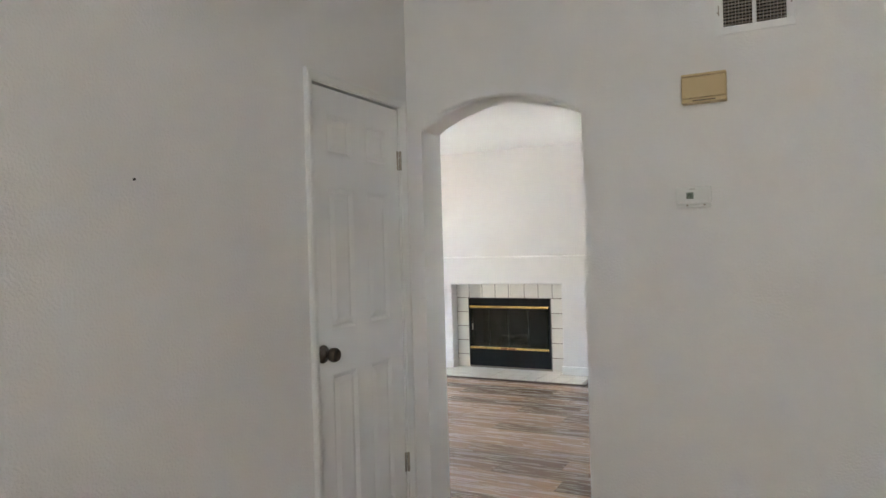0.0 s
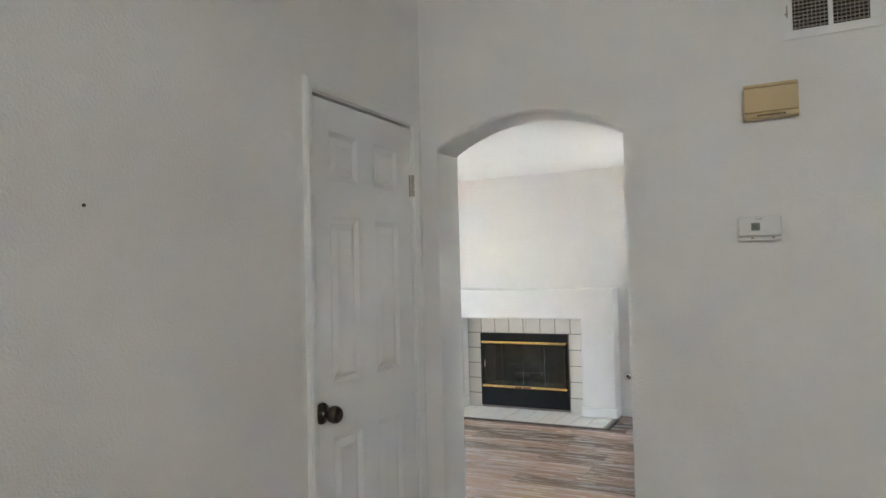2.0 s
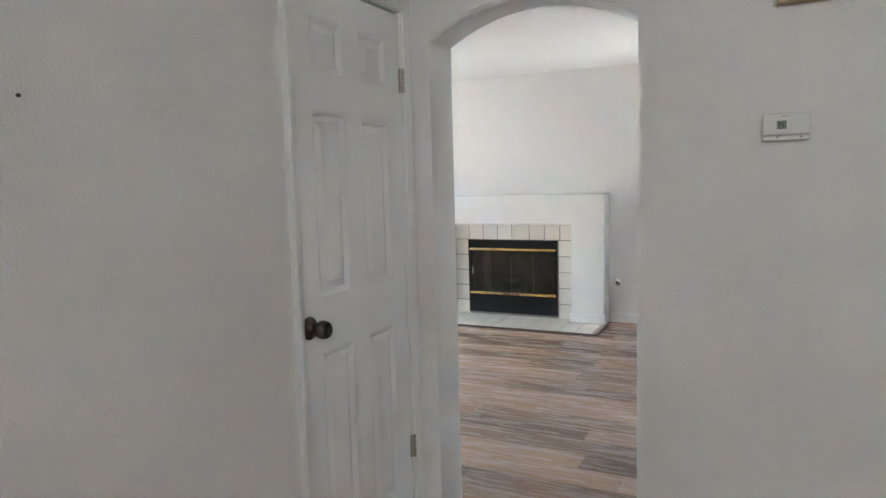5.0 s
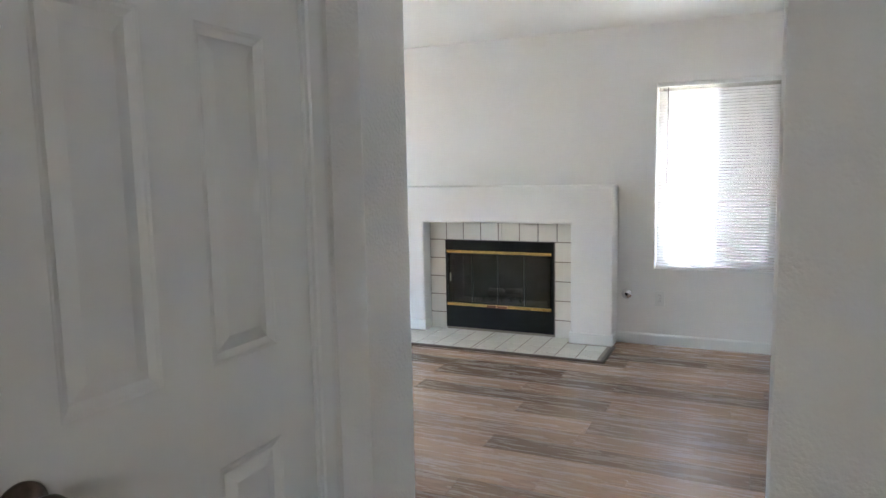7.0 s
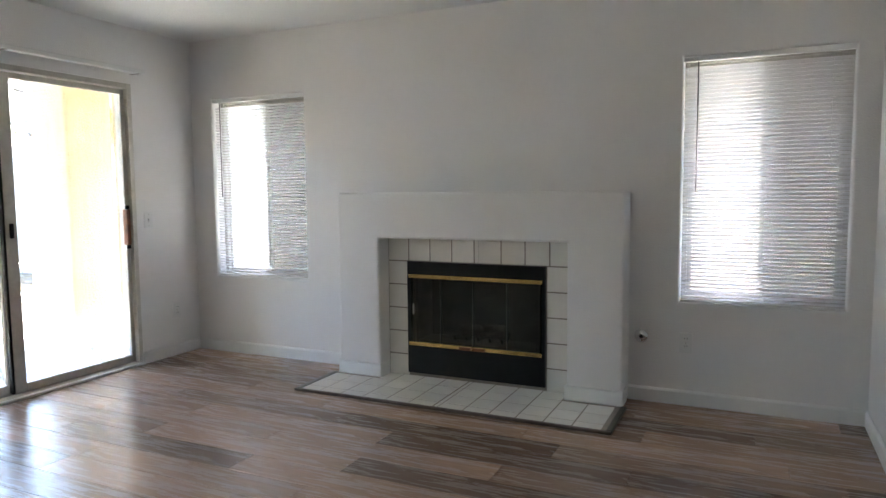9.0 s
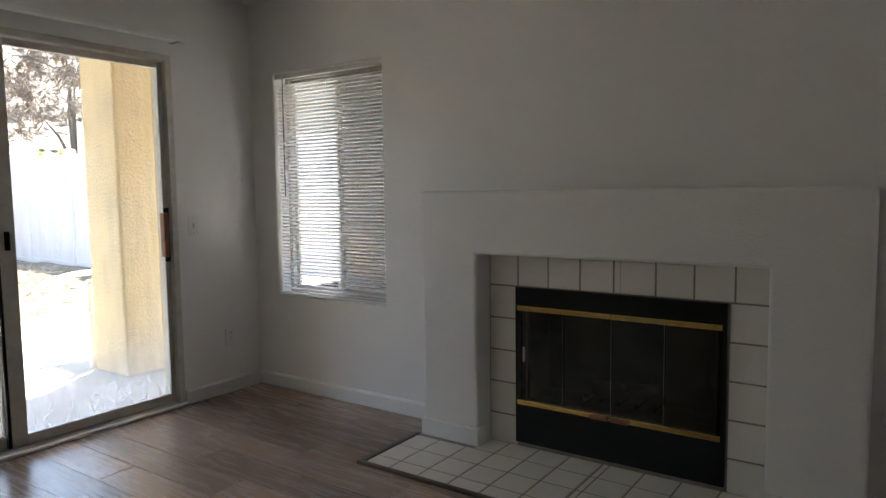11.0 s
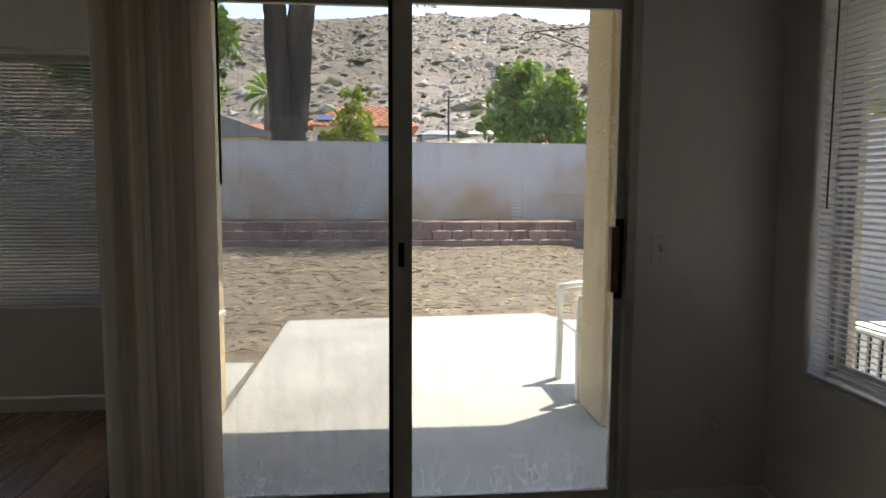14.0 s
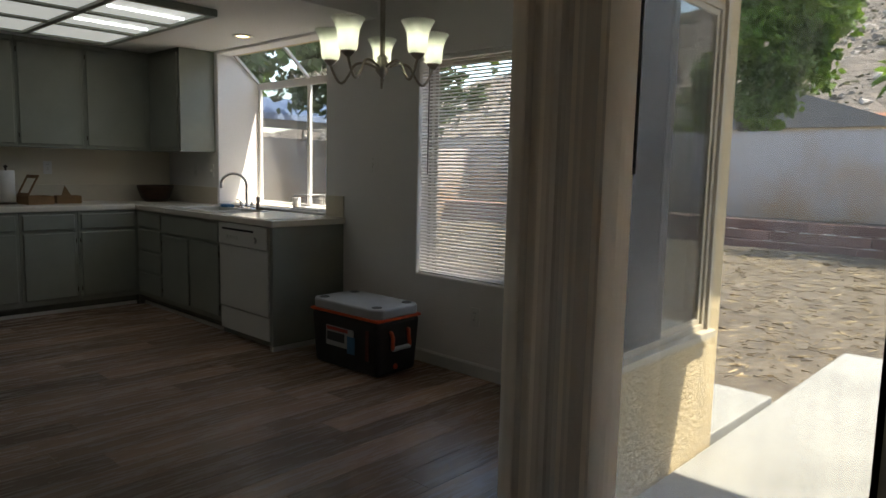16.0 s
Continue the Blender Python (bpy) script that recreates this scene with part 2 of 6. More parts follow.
def tube(points, r, seg=10, bm=None):
    """A round bar through points; r may be a number or one for each point."""
    own = bmesh.new()
    pts = [Vector(p) for p in points]
    rs = r if isinstance(r, (list, tuple)) else [r] * len(pts)
    rings, up = [], Vector((0.13, 0.27, 0.95))
    for i, p in enumerate(pts):
        d = (pts[min(i + 1, len(pts) - 1)] - pts[max(i - 1, 0)]).normalized()
        s = d.cross(up).normalized()
        u = s.cross(d)
        up = u
        rings.append([own.verts.new(p + rs[i] * (math.cos(2 * math.pi * k / seg) * s + math.sin(2 * math.pi * k / seg) * u)) for k in range(seg)])
    for a, b in zip(rings, rings[1:]):
        for k in range(seg):
            own.faces.new((a[k], a[(k + 1) % seg], b[(k + 1) % seg], b[k]))
    own.faces.new(rings[0][::-1])
    own.faces.new(rings[-1])
    return join(bm, own)


def clear_pane(name, bm, material, parent):
    ob = part(name, bm, material, parent)
    ob.visible_shadow = False
    return ob


def prism(outline, axis, lo, hi, bevel=0.0, bm=None):
    """An outline of (u, v) pairs pushed along an axis: x has (y, z), y has (x, z), z has (x, y)."""
    own = bmesh.new()
    put = {"x": lambda u, v, w: (w, u, v), "y": lambda u, v, w: (u, w, v), "z": lambda u, v, w: (u, v, w)}[axis]
    a = [own.verts.new(put(u, v, lo)) for u, v in outline]
    b = [own.verts.new(put(u, v, hi)) for u, v in outline]
    own.faces.new(a)
    own.faces.new(b[::-1])
    for i in range(len(a)):
        j = (i + 1) % len(a)
        own.faces.new((a[j], a[i], b[i], b[j]))
    bmesh.ops.recalc_face_normals(own, faces=own.faces[:])
    if bevel:
        bmesh.ops.bevel(own, geom=own.edges[:], offset=bevel, segments=2, affect="EDGES", profile=0.5)
    return join(bm, own)


def wall(name, axis, c0, c1, a0, a1, z0, z1, holes=(), material=None, label="", bevel=0.0):
    """A wall between c0 and c1 across its axis, from a0 to a1 along it, with holes (a0, a1, z0, z1) cut through."""
    us = sorted({a0, a1, *[h[0] for h in holes], *[h[1] for h in holes]})
    zs = sorted({z0, z1, *[h[2] for h in holes], *[h[3] for h in holes]})
    solid = {}
    for i in range(len(us) - 1):
        for j in range(len(zs) - 1):
            u, z = (us[i] + us[i + 1]) / 2, (zs[j] + zs[j + 1]) / 2
            solid[i, j] = not any(h[0] < u < h[1] and h[2] < z < h[3] for h in holes)
    bm, vs = bmesh.new(), {}

    def v(u, c, z):
        key = (round(u, 5), c, round(z, 5))
        if key not in vs:
            vs[key] = bm.verts.new((c, u, z) if axis == "x" else (u, c, z))
        return vs[key]

    for (i, j), s in solid.items():
        if not s:
            continue
        u0, u1, w0, w1 = us[i], us[i + 1], zs[j], zs[j + 1]
        bm.faces.new((v(u0, c0, w0), v(u1, c0, w0), v(u1, c0, w1), v(u0, c0, w1)))
        bm.faces.new((v(u0, c1, w0), v(u0, c1, w1), v(u1, c1, w1), v(u1, c1, w0)))
        for (di, dj), (p, q) in {(-1, 0): ((u0, w0), (u0, w1)), (1, 0): ((u1, w0), (u1, w1)), (0, -1): ((u0, w0), (u1, w0)), (0, 1): ((u0, w1), (u1, w1))}.items():
            if not solid.get((i + di, j + dj), False):
                bm.faces.new((v(p[0], c0, p[1]), v(q[0], c0, q[1]), v(q[0], c1, q[1]), v(p[0], c1, p[1])))
    bmesh.ops.recalc_face_normals(bm, faces=bm.faces[:])
    if bevel:
        rim = []
        for e in bm.edges:
            a, b = e.verts
            if len(e.link_faces) == 2 and e.calc_face_angle(0) > 1:
                cu = [(p.co.y if axis == "x" else p.co.x, p.co.z) for p in (a, b)]
                if any(all(h[0] - 1e-4 <= u <= h[1] + 1e-4 and h[2] - 1e-4 <= z <= h[3] + 1e-4 for u, z in cu) for h in holes):
                    rim.append(e)
        bmesh.ops.bevel(bm, geom=rim, offset=bevel, segments=3, affect="EDGES", profile=0.5)
    ob = part(name, bm, material or M_WALL)
    return tagged(ob, label, "wall", kind="structure")


# ---- plan ----
LX1, AY0, AY1 = 4.62, -4.112, -3.913   # east wall of the living room; the arch wall's two faces
DX = 3.513                              # face of the entry wall that holds the panel door
XW = -1.433                             # west wall of dining room and kitchen
NY = -2.515                             # outer face of the dining room's north wall
KY = -8.05                              # kitchen's south wall
CEIL, KCEIL, HCEIL = 2.42, 2.31, 3.7
WIN1, WIN2 = (3.668, 4.505, 0.597, 1.985), (0.205, 1.072, 0.597, 1.968)
SLIDE = (-2.49, -0.568, -0.02, 2.022)
DWIN = (-4.43, -3.05, 0.595, 2.01)
GW = (-7.05, -5.42, 0.935, 2.285)
OW = (-1.43, -0.45, 0.56, 2.06)

wall("wall_north", "y", 0.0, 0.16, -0.16, LX1 + 0.12, -0.1, 2.75, [WIN1, WIN2, (2.0, 2.88, 0.22, 0.71)], label="white textured painted wall behind the fireplace", bevel=0.012)
wall("wall_west", "x", -0.16, 0.0, -2.535, 0.0, -0.1, 2.75, [SLIDE], label="white textured painted wall with patio door", bevel=0.006)
wall("wall_east", "x", LX1, LX1 + 0.12, AY1, 0.0, -0.1, 2.75, label="white textured painted side wall")
wall("wall_dining_west", "x", XW - 0.16, XW, KY - 0.12, NY - 0.0, -0.1, 2.75, [DWIN, GW], label="white painted wall of dining room and kitchen", bevel=0.01)
wall("wall_dining_north", "y", NY - 0.065, NY - 0.002, XW, -0.16, -0.1, 2.75, [OW], label="white painted short dining wall", bevel=0.006)
wall("wall_kitchen_south", "y", KY - 0.12, KY, XW, 2.72, -0.1, 2.75, material=mat("cream_wall_paint", (0.72, 0.66, 0.54), 0.5, vary=0.05, scale=1.3, bump=0.8, bscale=110, spec=0.3, depth=0.0028), label="cream painted kitchen wall")
wall("wall_kitchen_east", "x", 2.6, 2.72, KY, AY0, -0.1, 2.75, label="white painted kitchen side wall")
wall("wall_entry_west", "x", DX - 0.12, DX, -9.5, AY0, -0.1, HCEIL, [(-4.872, -4.193, -0.2, 2.05)], label="white textured painted entry wall")
# high opening here is added for the unseen fill lamp
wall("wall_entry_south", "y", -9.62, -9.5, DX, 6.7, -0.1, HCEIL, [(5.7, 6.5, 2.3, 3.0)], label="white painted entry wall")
wall("wall_entry_east", "x", 6.6, 6.72, -9.5, AY0, -0.1, HCEIL, [], label="white painted entry wall")

# the wall with the arch
ax0, ax1, spring, rise = 3.590, 4.374, 1.937, 0.118
half = (ax1 - ax0) / 2
big = (half * half + rise * rise) / (2 * rise)
arc = [(ax0 + (ax1 - ax0) * i / 24, spring + rise - big + math.sqrt(max(big * big - (ax0 + (ax1 - ax0) * i / 24 - (ax0 + ax1) / 2) ** 2, 0))) for i in range(25)]
top = HCEIL
strips = [((2.6, -0.1), (ax0, -0.1))] + list(zip(arc, arc[1:])) + [((ax1, -0.1), (6.72, -0.1))]
own = bmesh.new()
for (xa, za), (xb, zb) in strips:
    q = [(xa, za), (xb, zb), (xb, top), (xa, top)]
    for y, flip in ((AY0, False), (AY1, True)):
        f = [own.verts.new((u, y, w)) for u, w in q]
        own.faces.new(f[::-1] if flip else f)
ring = [(ax0, -0.1)] + arc + [(ax1, -0.1)]
for (xa, za), (xb, zb) in zip(ring, ring[1:]):
    own.faces.new([own.verts.new(c) for c in ((xa, AY0, za), (xa, AY1, za), (xb, AY1, zb), (xb, AY0, zb))])
for x in (2.6, 6.72):
    own.faces.new([own.verts.new(c) for c in ((x, AY0, -0.1), (x, AY0, top), (x, AY1, top), (x, AY1, -0.1))])
own.faces.new([own.verts.new(c) for c in ((2.6, AY0, top), (6.72, AY0, top), (6.72, AY1, top), (2.6, AY1, top))])
bmesh.ops.remove_doubles(own, verts=own.verts[:], dist=0.0005)
bmesh.ops.recalc_face_normals(own, faces=own.faces[:])
rim = [e for e in own.edges if len(e.link_faces) == 2 and e.calc_face_angle(0) > 1 and all(ax0 - 0.01 < w.co.x < ax1 + 0.01 and w.co.z < 2.3 for w in e.verts)
       and abs(e.verts[0].co.y - e.verts[1].co.y) < 1e-4]
bmesh.ops.bevel(own, geom=rim, offset=0.022, segments=4, affect="EDGES", profile=0.5)
tagged(part("wall_arch", own, M_WALL), "white textured wall with a low segmental arch", "wall", kind="structure")

# ceilings
def ceiling(name, x0, y0, x1, y1, z, label, thick=0.12):
    tagged(part(name, box(x0, y0, z, x1, y1, z + thick), M_CEIL), label, "ceiling", kind="structure")


ceiling("ceiling", -0.004, AY1, LX1, 0.0, CEIL, "white textured living room ceiling")
ceiling("ceiling_dining", XW, -4.85, -0.006, NY - 0.066, CEIL, "white textured dining ceiling")
ceiling("ceiling_dining_inner", -0.006, -4.85, 2.6, AY1, CEIL, "white textured dining ceiling")
ceiling("ceiling_kitchen", XW, KY, 2.6, -4.85, KCEIL, "lower white textured kitchen ceiling", 0.24)
ceiling("ceiling_entry", DX, -9.5, 6.6, AY0, HCEIL, "white high entry ceiling")

# outer roof over house and patio, with stucco skins
def skin(name, bm, label):
    return tagged(part(name, bm, M_STUCCO), label, "wall", kind="structure")


wall("wall_outer_dining", "y", NY + 0.002, NY + 0.045, XW - 0.19, -0.162, -0.3, 2.9, [(OW[0] - 0.0, OW[1] + 0.0, OW[2], OW[3])], M_STUCCO, "tan stucco outer wall", 0.01)
wall("wall_outer_west", "x", XW - 0.19, XW - 0.162, -9.6, NY + 0.0, -0.3, 2.9, [DWIN, GW], M_STUCCO, "tan stucco outer wall")
wall("wall_outer_patio", "x", -0.2, -0.162, NY + 0.047, 0.2, -0.3, 2.9, [SLIDE], M_STUCCO, "tan stucco outer wall beside the patio door")
wall("wall_outer_north", "y", 0.162, 0.2, -0.16, 6.8, -0.3, 2.9, [WIN1, WIN2], M_STUCCO, "tan stucco outer wall")
M_ROOF = mat("patio_soffit", (0.62, 0.57, 0.49), 0.85, vary=0.15, scale=3, bump=0.4, bscale=40)
# patio roof; its reach to the north is added to shade the windows
tagged(part("roof", box(-1.92, NY - 0.2, 2.91, 7.0, 1.1, 3.1), M_ROOF), "tan stucco patio roof, its eave extended unseen to shade the windows", "roof", kind="structure")
# unseen eaves added and sized to block sun on the west windows
tagged(part("eave_shade_south", box(XW - 0.68, -9.9, 2.91, 7.0, -5.1, 3.1), M_ROOF), "unseen tan stucco eave added to shade the kitchen side", "roof", kind="structure")
tagged(part("eave_shade_dining", box(XW - 0.66, -5.098, 2.91, 7.0, NY - 0.21, 3.1), M_ROOF), "unseen tan stucco eave added to shade the dining side", "roof", kind="structure")
# fascia added to darken the tops of the north windows
tagged(part("fascia", box(-1.92, 1.102, 2.42, 7.0, 1.14, 3.1, 0.004), M_ROOF), "tan painted fascia board added along the eave to dim the windows", "fascia", kind="structure")
tagged(part("patio_beam", box(-1.49, NY + 0.05, 2.5, -1.06, 0.13, 2.905), M_STUCCO), "tan stucco patio beam", "beam", kind="structure")

# unseen piece added to keep sun off the dining blind
tagged(part("eave_shade_corner", box(XW - 0.95, NY - 0.209, 2.912, -1.922, -1.55, 3.098), M_ROOF), "unseen tan stucco eave corner added to block sun", "roof", kind="structure")
# added frosted pane that lets more fill light into the entry
tagged(part("entry_fill_pane", box(5.7, -9.57, 2.3, 6.5, -9.55, 3.0), M_FROST), "frosted pane added over the unseen fill lamp opening", "window", kind="structure")

# floors
floor = thing("floor", "grey-brown wood-look plank floor, satin sheen", "floor", kind="structure")
part("underlay", box(XW, KY, -0.12, LX1 + 2.1, NY - 0.06, -0.006), M_SUBFLOOR, floor)
part("underlay", box(0.0, NY - 0.06, -0.12, LX1 + 2.1, -0.0, -0.006), M_SUBFLOOR, floor)
part("underlay", box(DX, -9.5, -0.12, 6.6, KY, -0.0062), M_SUBFLOOR, floor)

# ---- ground outside ----
SLABZ = -0.06
tagged(part("patio_slab", prism([(-0.2, NY + 0.05), (-4.17, -2.43), (-4.37, 0.14), (-3.75, 0.5), (-3.6, 2.2), (-0.2, 2.2)], "z", -0.2, SLABZ, 0.008), M_CONCRETE),
       "sunlit pale concrete patio slab, hairline cracks", "patio", kind="structure")
M_CRACK = mat("slab_crack", (0.16, 0.15, 0.14), 0.95, vary=0.3, scale=20)
slab = bpy.data.objects["patio_slab"]
for a, b in (((-2.42, -2.2), (-2.31, -0.3)),):
    wob = random.Random(int(a[0] * 100))
    part("crack", tube([(a[0] + (b[0] - a[0]) * i / 14 + wob.uniform(-0.02, 0.02), a[1] + (b[1] - a[1]) * i / 14, SLABZ - 0.001) for i in range(15)], 0.002, 5), M_CRACK, slab, "dark hairline crack")
# pale slab added as a reflector to brighten the north blinds
tagged(part("bounce_slab", prism([(-0.2, 0.21), (6.8, 0.21), (6.8, 3.1), (-0.2, 3.1)], "z", -0.2, SLABZ - 0.002, 0.008), M_CONCRETE), "pale concrete slab added to bounce sun at the windows", "path", kind="structure")
tagged(part("path_slab", prism([(XW - 0.19, NY), (-2.64, NY + 0.03), (-2.75, -9.0), (XW - 0.19, -9.0)], "z", -0.2, SLABZ - 0.005, 0.008), M_CONCRETE),
       "pale concrete side path", "path", kind="structure")


def ground_height(x, y):
    near = min(max((-x - 4.0) / 5.0, 0), 1)
    z = -0.13 + 0.12 * near + 0.035 * noise.noise((x * 1.3, y * 1.3, 0)) * (0.4 + near) + 0.006 * noise.noise((x * 5, y * 5, 3)) + 0.0025 * noise.noise((x * 9, y * 9, 8))
    return z


def sheet(name, x0, y0, x1, y1, nx, ny, height, material):
    own = bmesh.new()
    g = [[own.verts.new((x0 + (x1 - x0) * i / nx, y0 + (y1 - y0) * j / ny, height(x0 + (x1 - x0) * i / nx, y0 + (y1 - y0) * j / ny))) for j in range(ny + 1)] for i in range(nx + 1)]
    for i in range(nx):
        for j in range(ny):
            own.faces.new((g[i][j], g[i + 1][j], g[i + 1][j + 1], g[i][j + 1]))
    return part(name, own, material, smooth=True)


tagged(sheet("ground", -12.4, -16, 8.0, 4.0, 300, 290, ground_height, M_DIRT), "bare tilled brown yard dirt with straw", "ground", kind="structure")
M_FARDIRT = mat("far_ground", (0.30, 0.25, 0.18), 0.95, vary=0.4, scale=0.4, bump=0.5, bscale=2, spec=0.1)
own = bmesh.new()
for x0, y0, x1, y1 in ((-2500, -2500, -12.4, 2500), (8, -2500, 2500, 2500), (-12.4, -2500, 8, -16), (-12.4, 4, 8, 2500)):
    own.faces.new([own.verts.new(c) for c in ((x0, y0, -0.12), (x1, y0, -0.12), (x1, y1, -0.12), (x0, y1, -0.12))])
tagged(part("ground_far", own, M_FARDIRT), "dry open ground beyond the yard", "ground", kind="structure")

# ---- trim ----


def baseboard(x0, y0, x1, y1, side, label="white painted baseboard"):
    """Along a wall from one point to the other; side: which way it stands out (+1 or -1 on the other axis)."""
    h, d = 0.086, 0.013 * side
    if abs(x1 - x0) > abs(y1 - y0):
        ob = part("baseboard", prism([(y0, 0.0), (y0 + d, 0.0), (y0 + d, h - 0.012), (y0 + d * 0.45, h), (y0, h)], "x", x0, x1), M_TRIM)
    else:
        ob = part("baseboard", prism([(x0, 0.0), (x0 + d, 0.0), (x0 + d, h - 0.012), (x0 + d * 0.45, h), (x0, h)], "y", y0, y1), M_TRIM)
    tagged(ob, label, "baseboard", kind="structure")


baseboard(0.0, -0.001, 1.492, -0.001, -1)
baseboard(3.393, -0.001, LX1, -0.001, -1)
baseboard(LX1 - 0.001, AY1, LX1 - 0.001, -0.014, -1)
baseboard(0.001, -0.563, 0.001, -0.014, 1)
baseboard(XW + 0.001, -5.15, XW + 0.001, NY - 0.07, 1)
baseboard(2.6, AY1 + 0.001, 3.585, AY1 + 0.001, 1)
baseboard(4.380, AY1 + 0.001, LX1, AY1 + 0.001, 1)
baseboard(4.380, AY0 - 0.001, 6.6, AY0 - 0.001, -1)
baseboard(DX + 0.001, -9.5, DX + 0.001, -4.907, 1)


def frustum(y0, y1, z0, z1, x0, x1, inset, bm=None):
    own = bmesh.new()
    a = [own.verts.new((x0, y, z)) for y, z in ((y0, z0), (y1, z0), (y1, z1), (y0, z1))]
    b = [own.verts.new((x1, y, z)) for y, z in ((y0 + inset, z0 + inset), (y1 - inset, z0 + inset), (y1 - inset, z1 - inset), (y0 + inset, z1 - inset))]
    own.faces.new(b)
    own.faces.new(a[::-1])
    for i in range(4):
        own.faces.new((a[i], a[(i + 1) % 4], b[(i + 1) % 4], b[i]))
    bmesh.ops.recalc_face_normals(own, faces=own.faces[:])
    return join(bm, own)


# six-panel closet door in the entry
door = thing("door_1", "closed white six-panel door, bronze knob", "door", kind="structure")
SY0, SY1, SX, STOP = -4.856, -4.209, 3.512, 2.029
rows = ((0.225, 0.876), (1.056, 1.627), (1.760, 1.924))
cols = ((-4.767, -4.595), (-4.488, -4.318))
holes = [(c[0], c[1], r[0], r[1]) for c in cols for r in rows]
core = box(SX - 0.036, SY0, 0.012, SX - 0.0135, SY1, STOP)
part("slab", core, M_DOOR, door)
ys = sorted({SY0, SY1, *[c for p in cols for c in p]})
zs = sorted({0.012, STOP, *[c for p in rows for c in p]})
fb = bmesh.new()
for i in range(len(ys) - 1):
    for k in range(len(zs) - 1):
        ym, zm = (ys[i] + ys[i + 1]) / 2, (zs[k] + zs[k + 1]) / 2
        if not any(h[0] < ym < h[1] and h[2] < zm < h[3] for h in holes):
            own = bmesh.new()
            own.faces.new([own.verts.new((SX, *c)) for c in ((ys[i], zs[k]), (ys[i + 1], zs[k]), (ys[i + 1], zs[k + 1]), (ys[i], zs[k + 1]))])
            join(fb, own)
own = bmesh.new()                     # the four edges of the slab
for (ya, za), (yb, zb) in zip(((SY0, 0.012), (SY1, 0.012), (SY1, STOP), (SY0, STOP)), ((SY1, 0.012), (SY1, STOP), (SY0, STOP), (SY0, 0.012))):
    own.faces.new([own.verts.new(c) for c in ((SX, ya, za), (SX - 0.0134, ya, za), (SX - 0.0134, yb, zb), (SX, yb, zb))])
join(fb, own)
for y0, y1, z0, z1 in holes:          # stepped moulding down into each panel
    own = bmesh.new()
    rings = []
    for inset, deep in ((0.0, 0.0), (0.004, 0.0022), (0.008, 0.003), (0.012, 0.0055), (0.019, 0.0092)):
        rings.append([own.verts.new((SX - deep, y, z)) for y, z in ((y0 + inset, z0 + inset), (y1 - inset, z0 + inset), (y1 - inset, z1 - inset), (y0 + inset, z1 - inset))])
    for a, b in zip(rings, rings[1:]):
        for i in range(4):
            own.faces.new((a[i], a[(i + 1) % 4], b[(i + 1) % 4], b[i]))
    join(fb, own)
bmesh.ops.remove_doubles(fb, verts=fb.verts[:], dist=0.0002)
bmesh.ops.recalc_face_normals(fb, faces=fb.faces[:])
part("door_face", fb, M_DOOR, door)
for y0, y1, z0, z1 in holes:
    part("panel", frustum(y0 + 0.0185, y1 - 0.0185, z0 + 0.0185, z1 - 0.0185, SX - 0.0094, SX - 0.0025, 0.026), M_DOOR, door)
turned = Matrix.Translation((SX, SY0 + 0.026, 0.969)) @ Matrix.Rotation(radians(90), 4, "Y")
knob = part("knob", lathe([(0.0, 0.0), (0.036, 0.0), (0.036, 0.004), (0.034, 0.007), (0.028, 0.009), (0.026, 0.012), (0.014, 0.014), (0.013, 0.030), (0.020, 0.034), (0.0265, 0.042),
                           (0.029, 0.052), (0.0275, 0.062), (0.0235, 0.070), (0.022, 0.071), (0.021, 0.0695), (0.0, 0.0695)], 36, m=turned), M_BRONZE, door, "aged bronze knob", smooth=True)
part("strike_plate", box(SX - 0.012, SY0 - 0.0025, 0.942, SX + 0.002, SY0 + 0.0005, 1.007, 0.0004), M_BRONZE, door)
for z in (0.36, 1.79):
    for k in range(3):                # knuckles with dark gaps between them
        za = z - 0.045 + k * 0.0305
        part("hinge", rod((SX + 0.010, SY1 + 0.005, za), (SX + 0.010, SY1 + 0.005, za + 0.0285), 0.0068, seg=16), M_STEEL, door, "brushed nickel hinge knuckle")
    part("hinge_leaf", box(SX + 0.0005, SY1 - 0.013, z - 0.045, SX + 0.0026, SY1 + 0.001, z + 0.045, 0.0004), M_STEEL, door, "brushed nickel hinge leaf")
casing = thing("door_casing", "white painted door casing", "trim", kind="structure")
CT0, CT1, CTZ, CW = SY0 - 0.049, SY1 + 0.056, 2.083, 0.04


def casing_profile(u):
    """Depth of the casing over its width, from the inner edge (0) to the outer edge (1)."""
    return DX + (0.010 + 0.008 * min(u / 0.7, 1) if u < 0.86 else 0.016)


def casing_run(name, inner, outer):
    """One mitred length; inner and outer are its two edges as pairs of points (y, z)."""
    own = bmesh.new()
    us = (0.0, 0.06, 0.35, 0.7, 0.84, 0.88, 1.0)
    lines = []
    for u in us:
        row = []
        for a, b in zip(inner, outer):
            row.append(own.verts.new((casing_profile(u) if u > 0.01 else DX + 0.006, a[0] + (b[0] - a[0]) * u, a[1] + (b[1] - a[1]) * u)))
        lines.append(row)
    for edge, at in ((0, inner), (len(us), outer)):
        lines.insert(0 if edge == 0 else len(lines), [own.verts.new((DX - 0.001, *c)) for c in at])
    for p, q in zip(lines, lines[1:]):
        own.faces.new((p[0], p[1], q[1], q[0]))
    bmesh.ops.recalc_face_normals(own, faces=own.faces[:])
    if sum(f.normal.x for f in own.faces) < 0:
        bmesh.ops.reverse_faces(own, faces=own.faces[:])
    part(name, own, M_TRIM, casing)


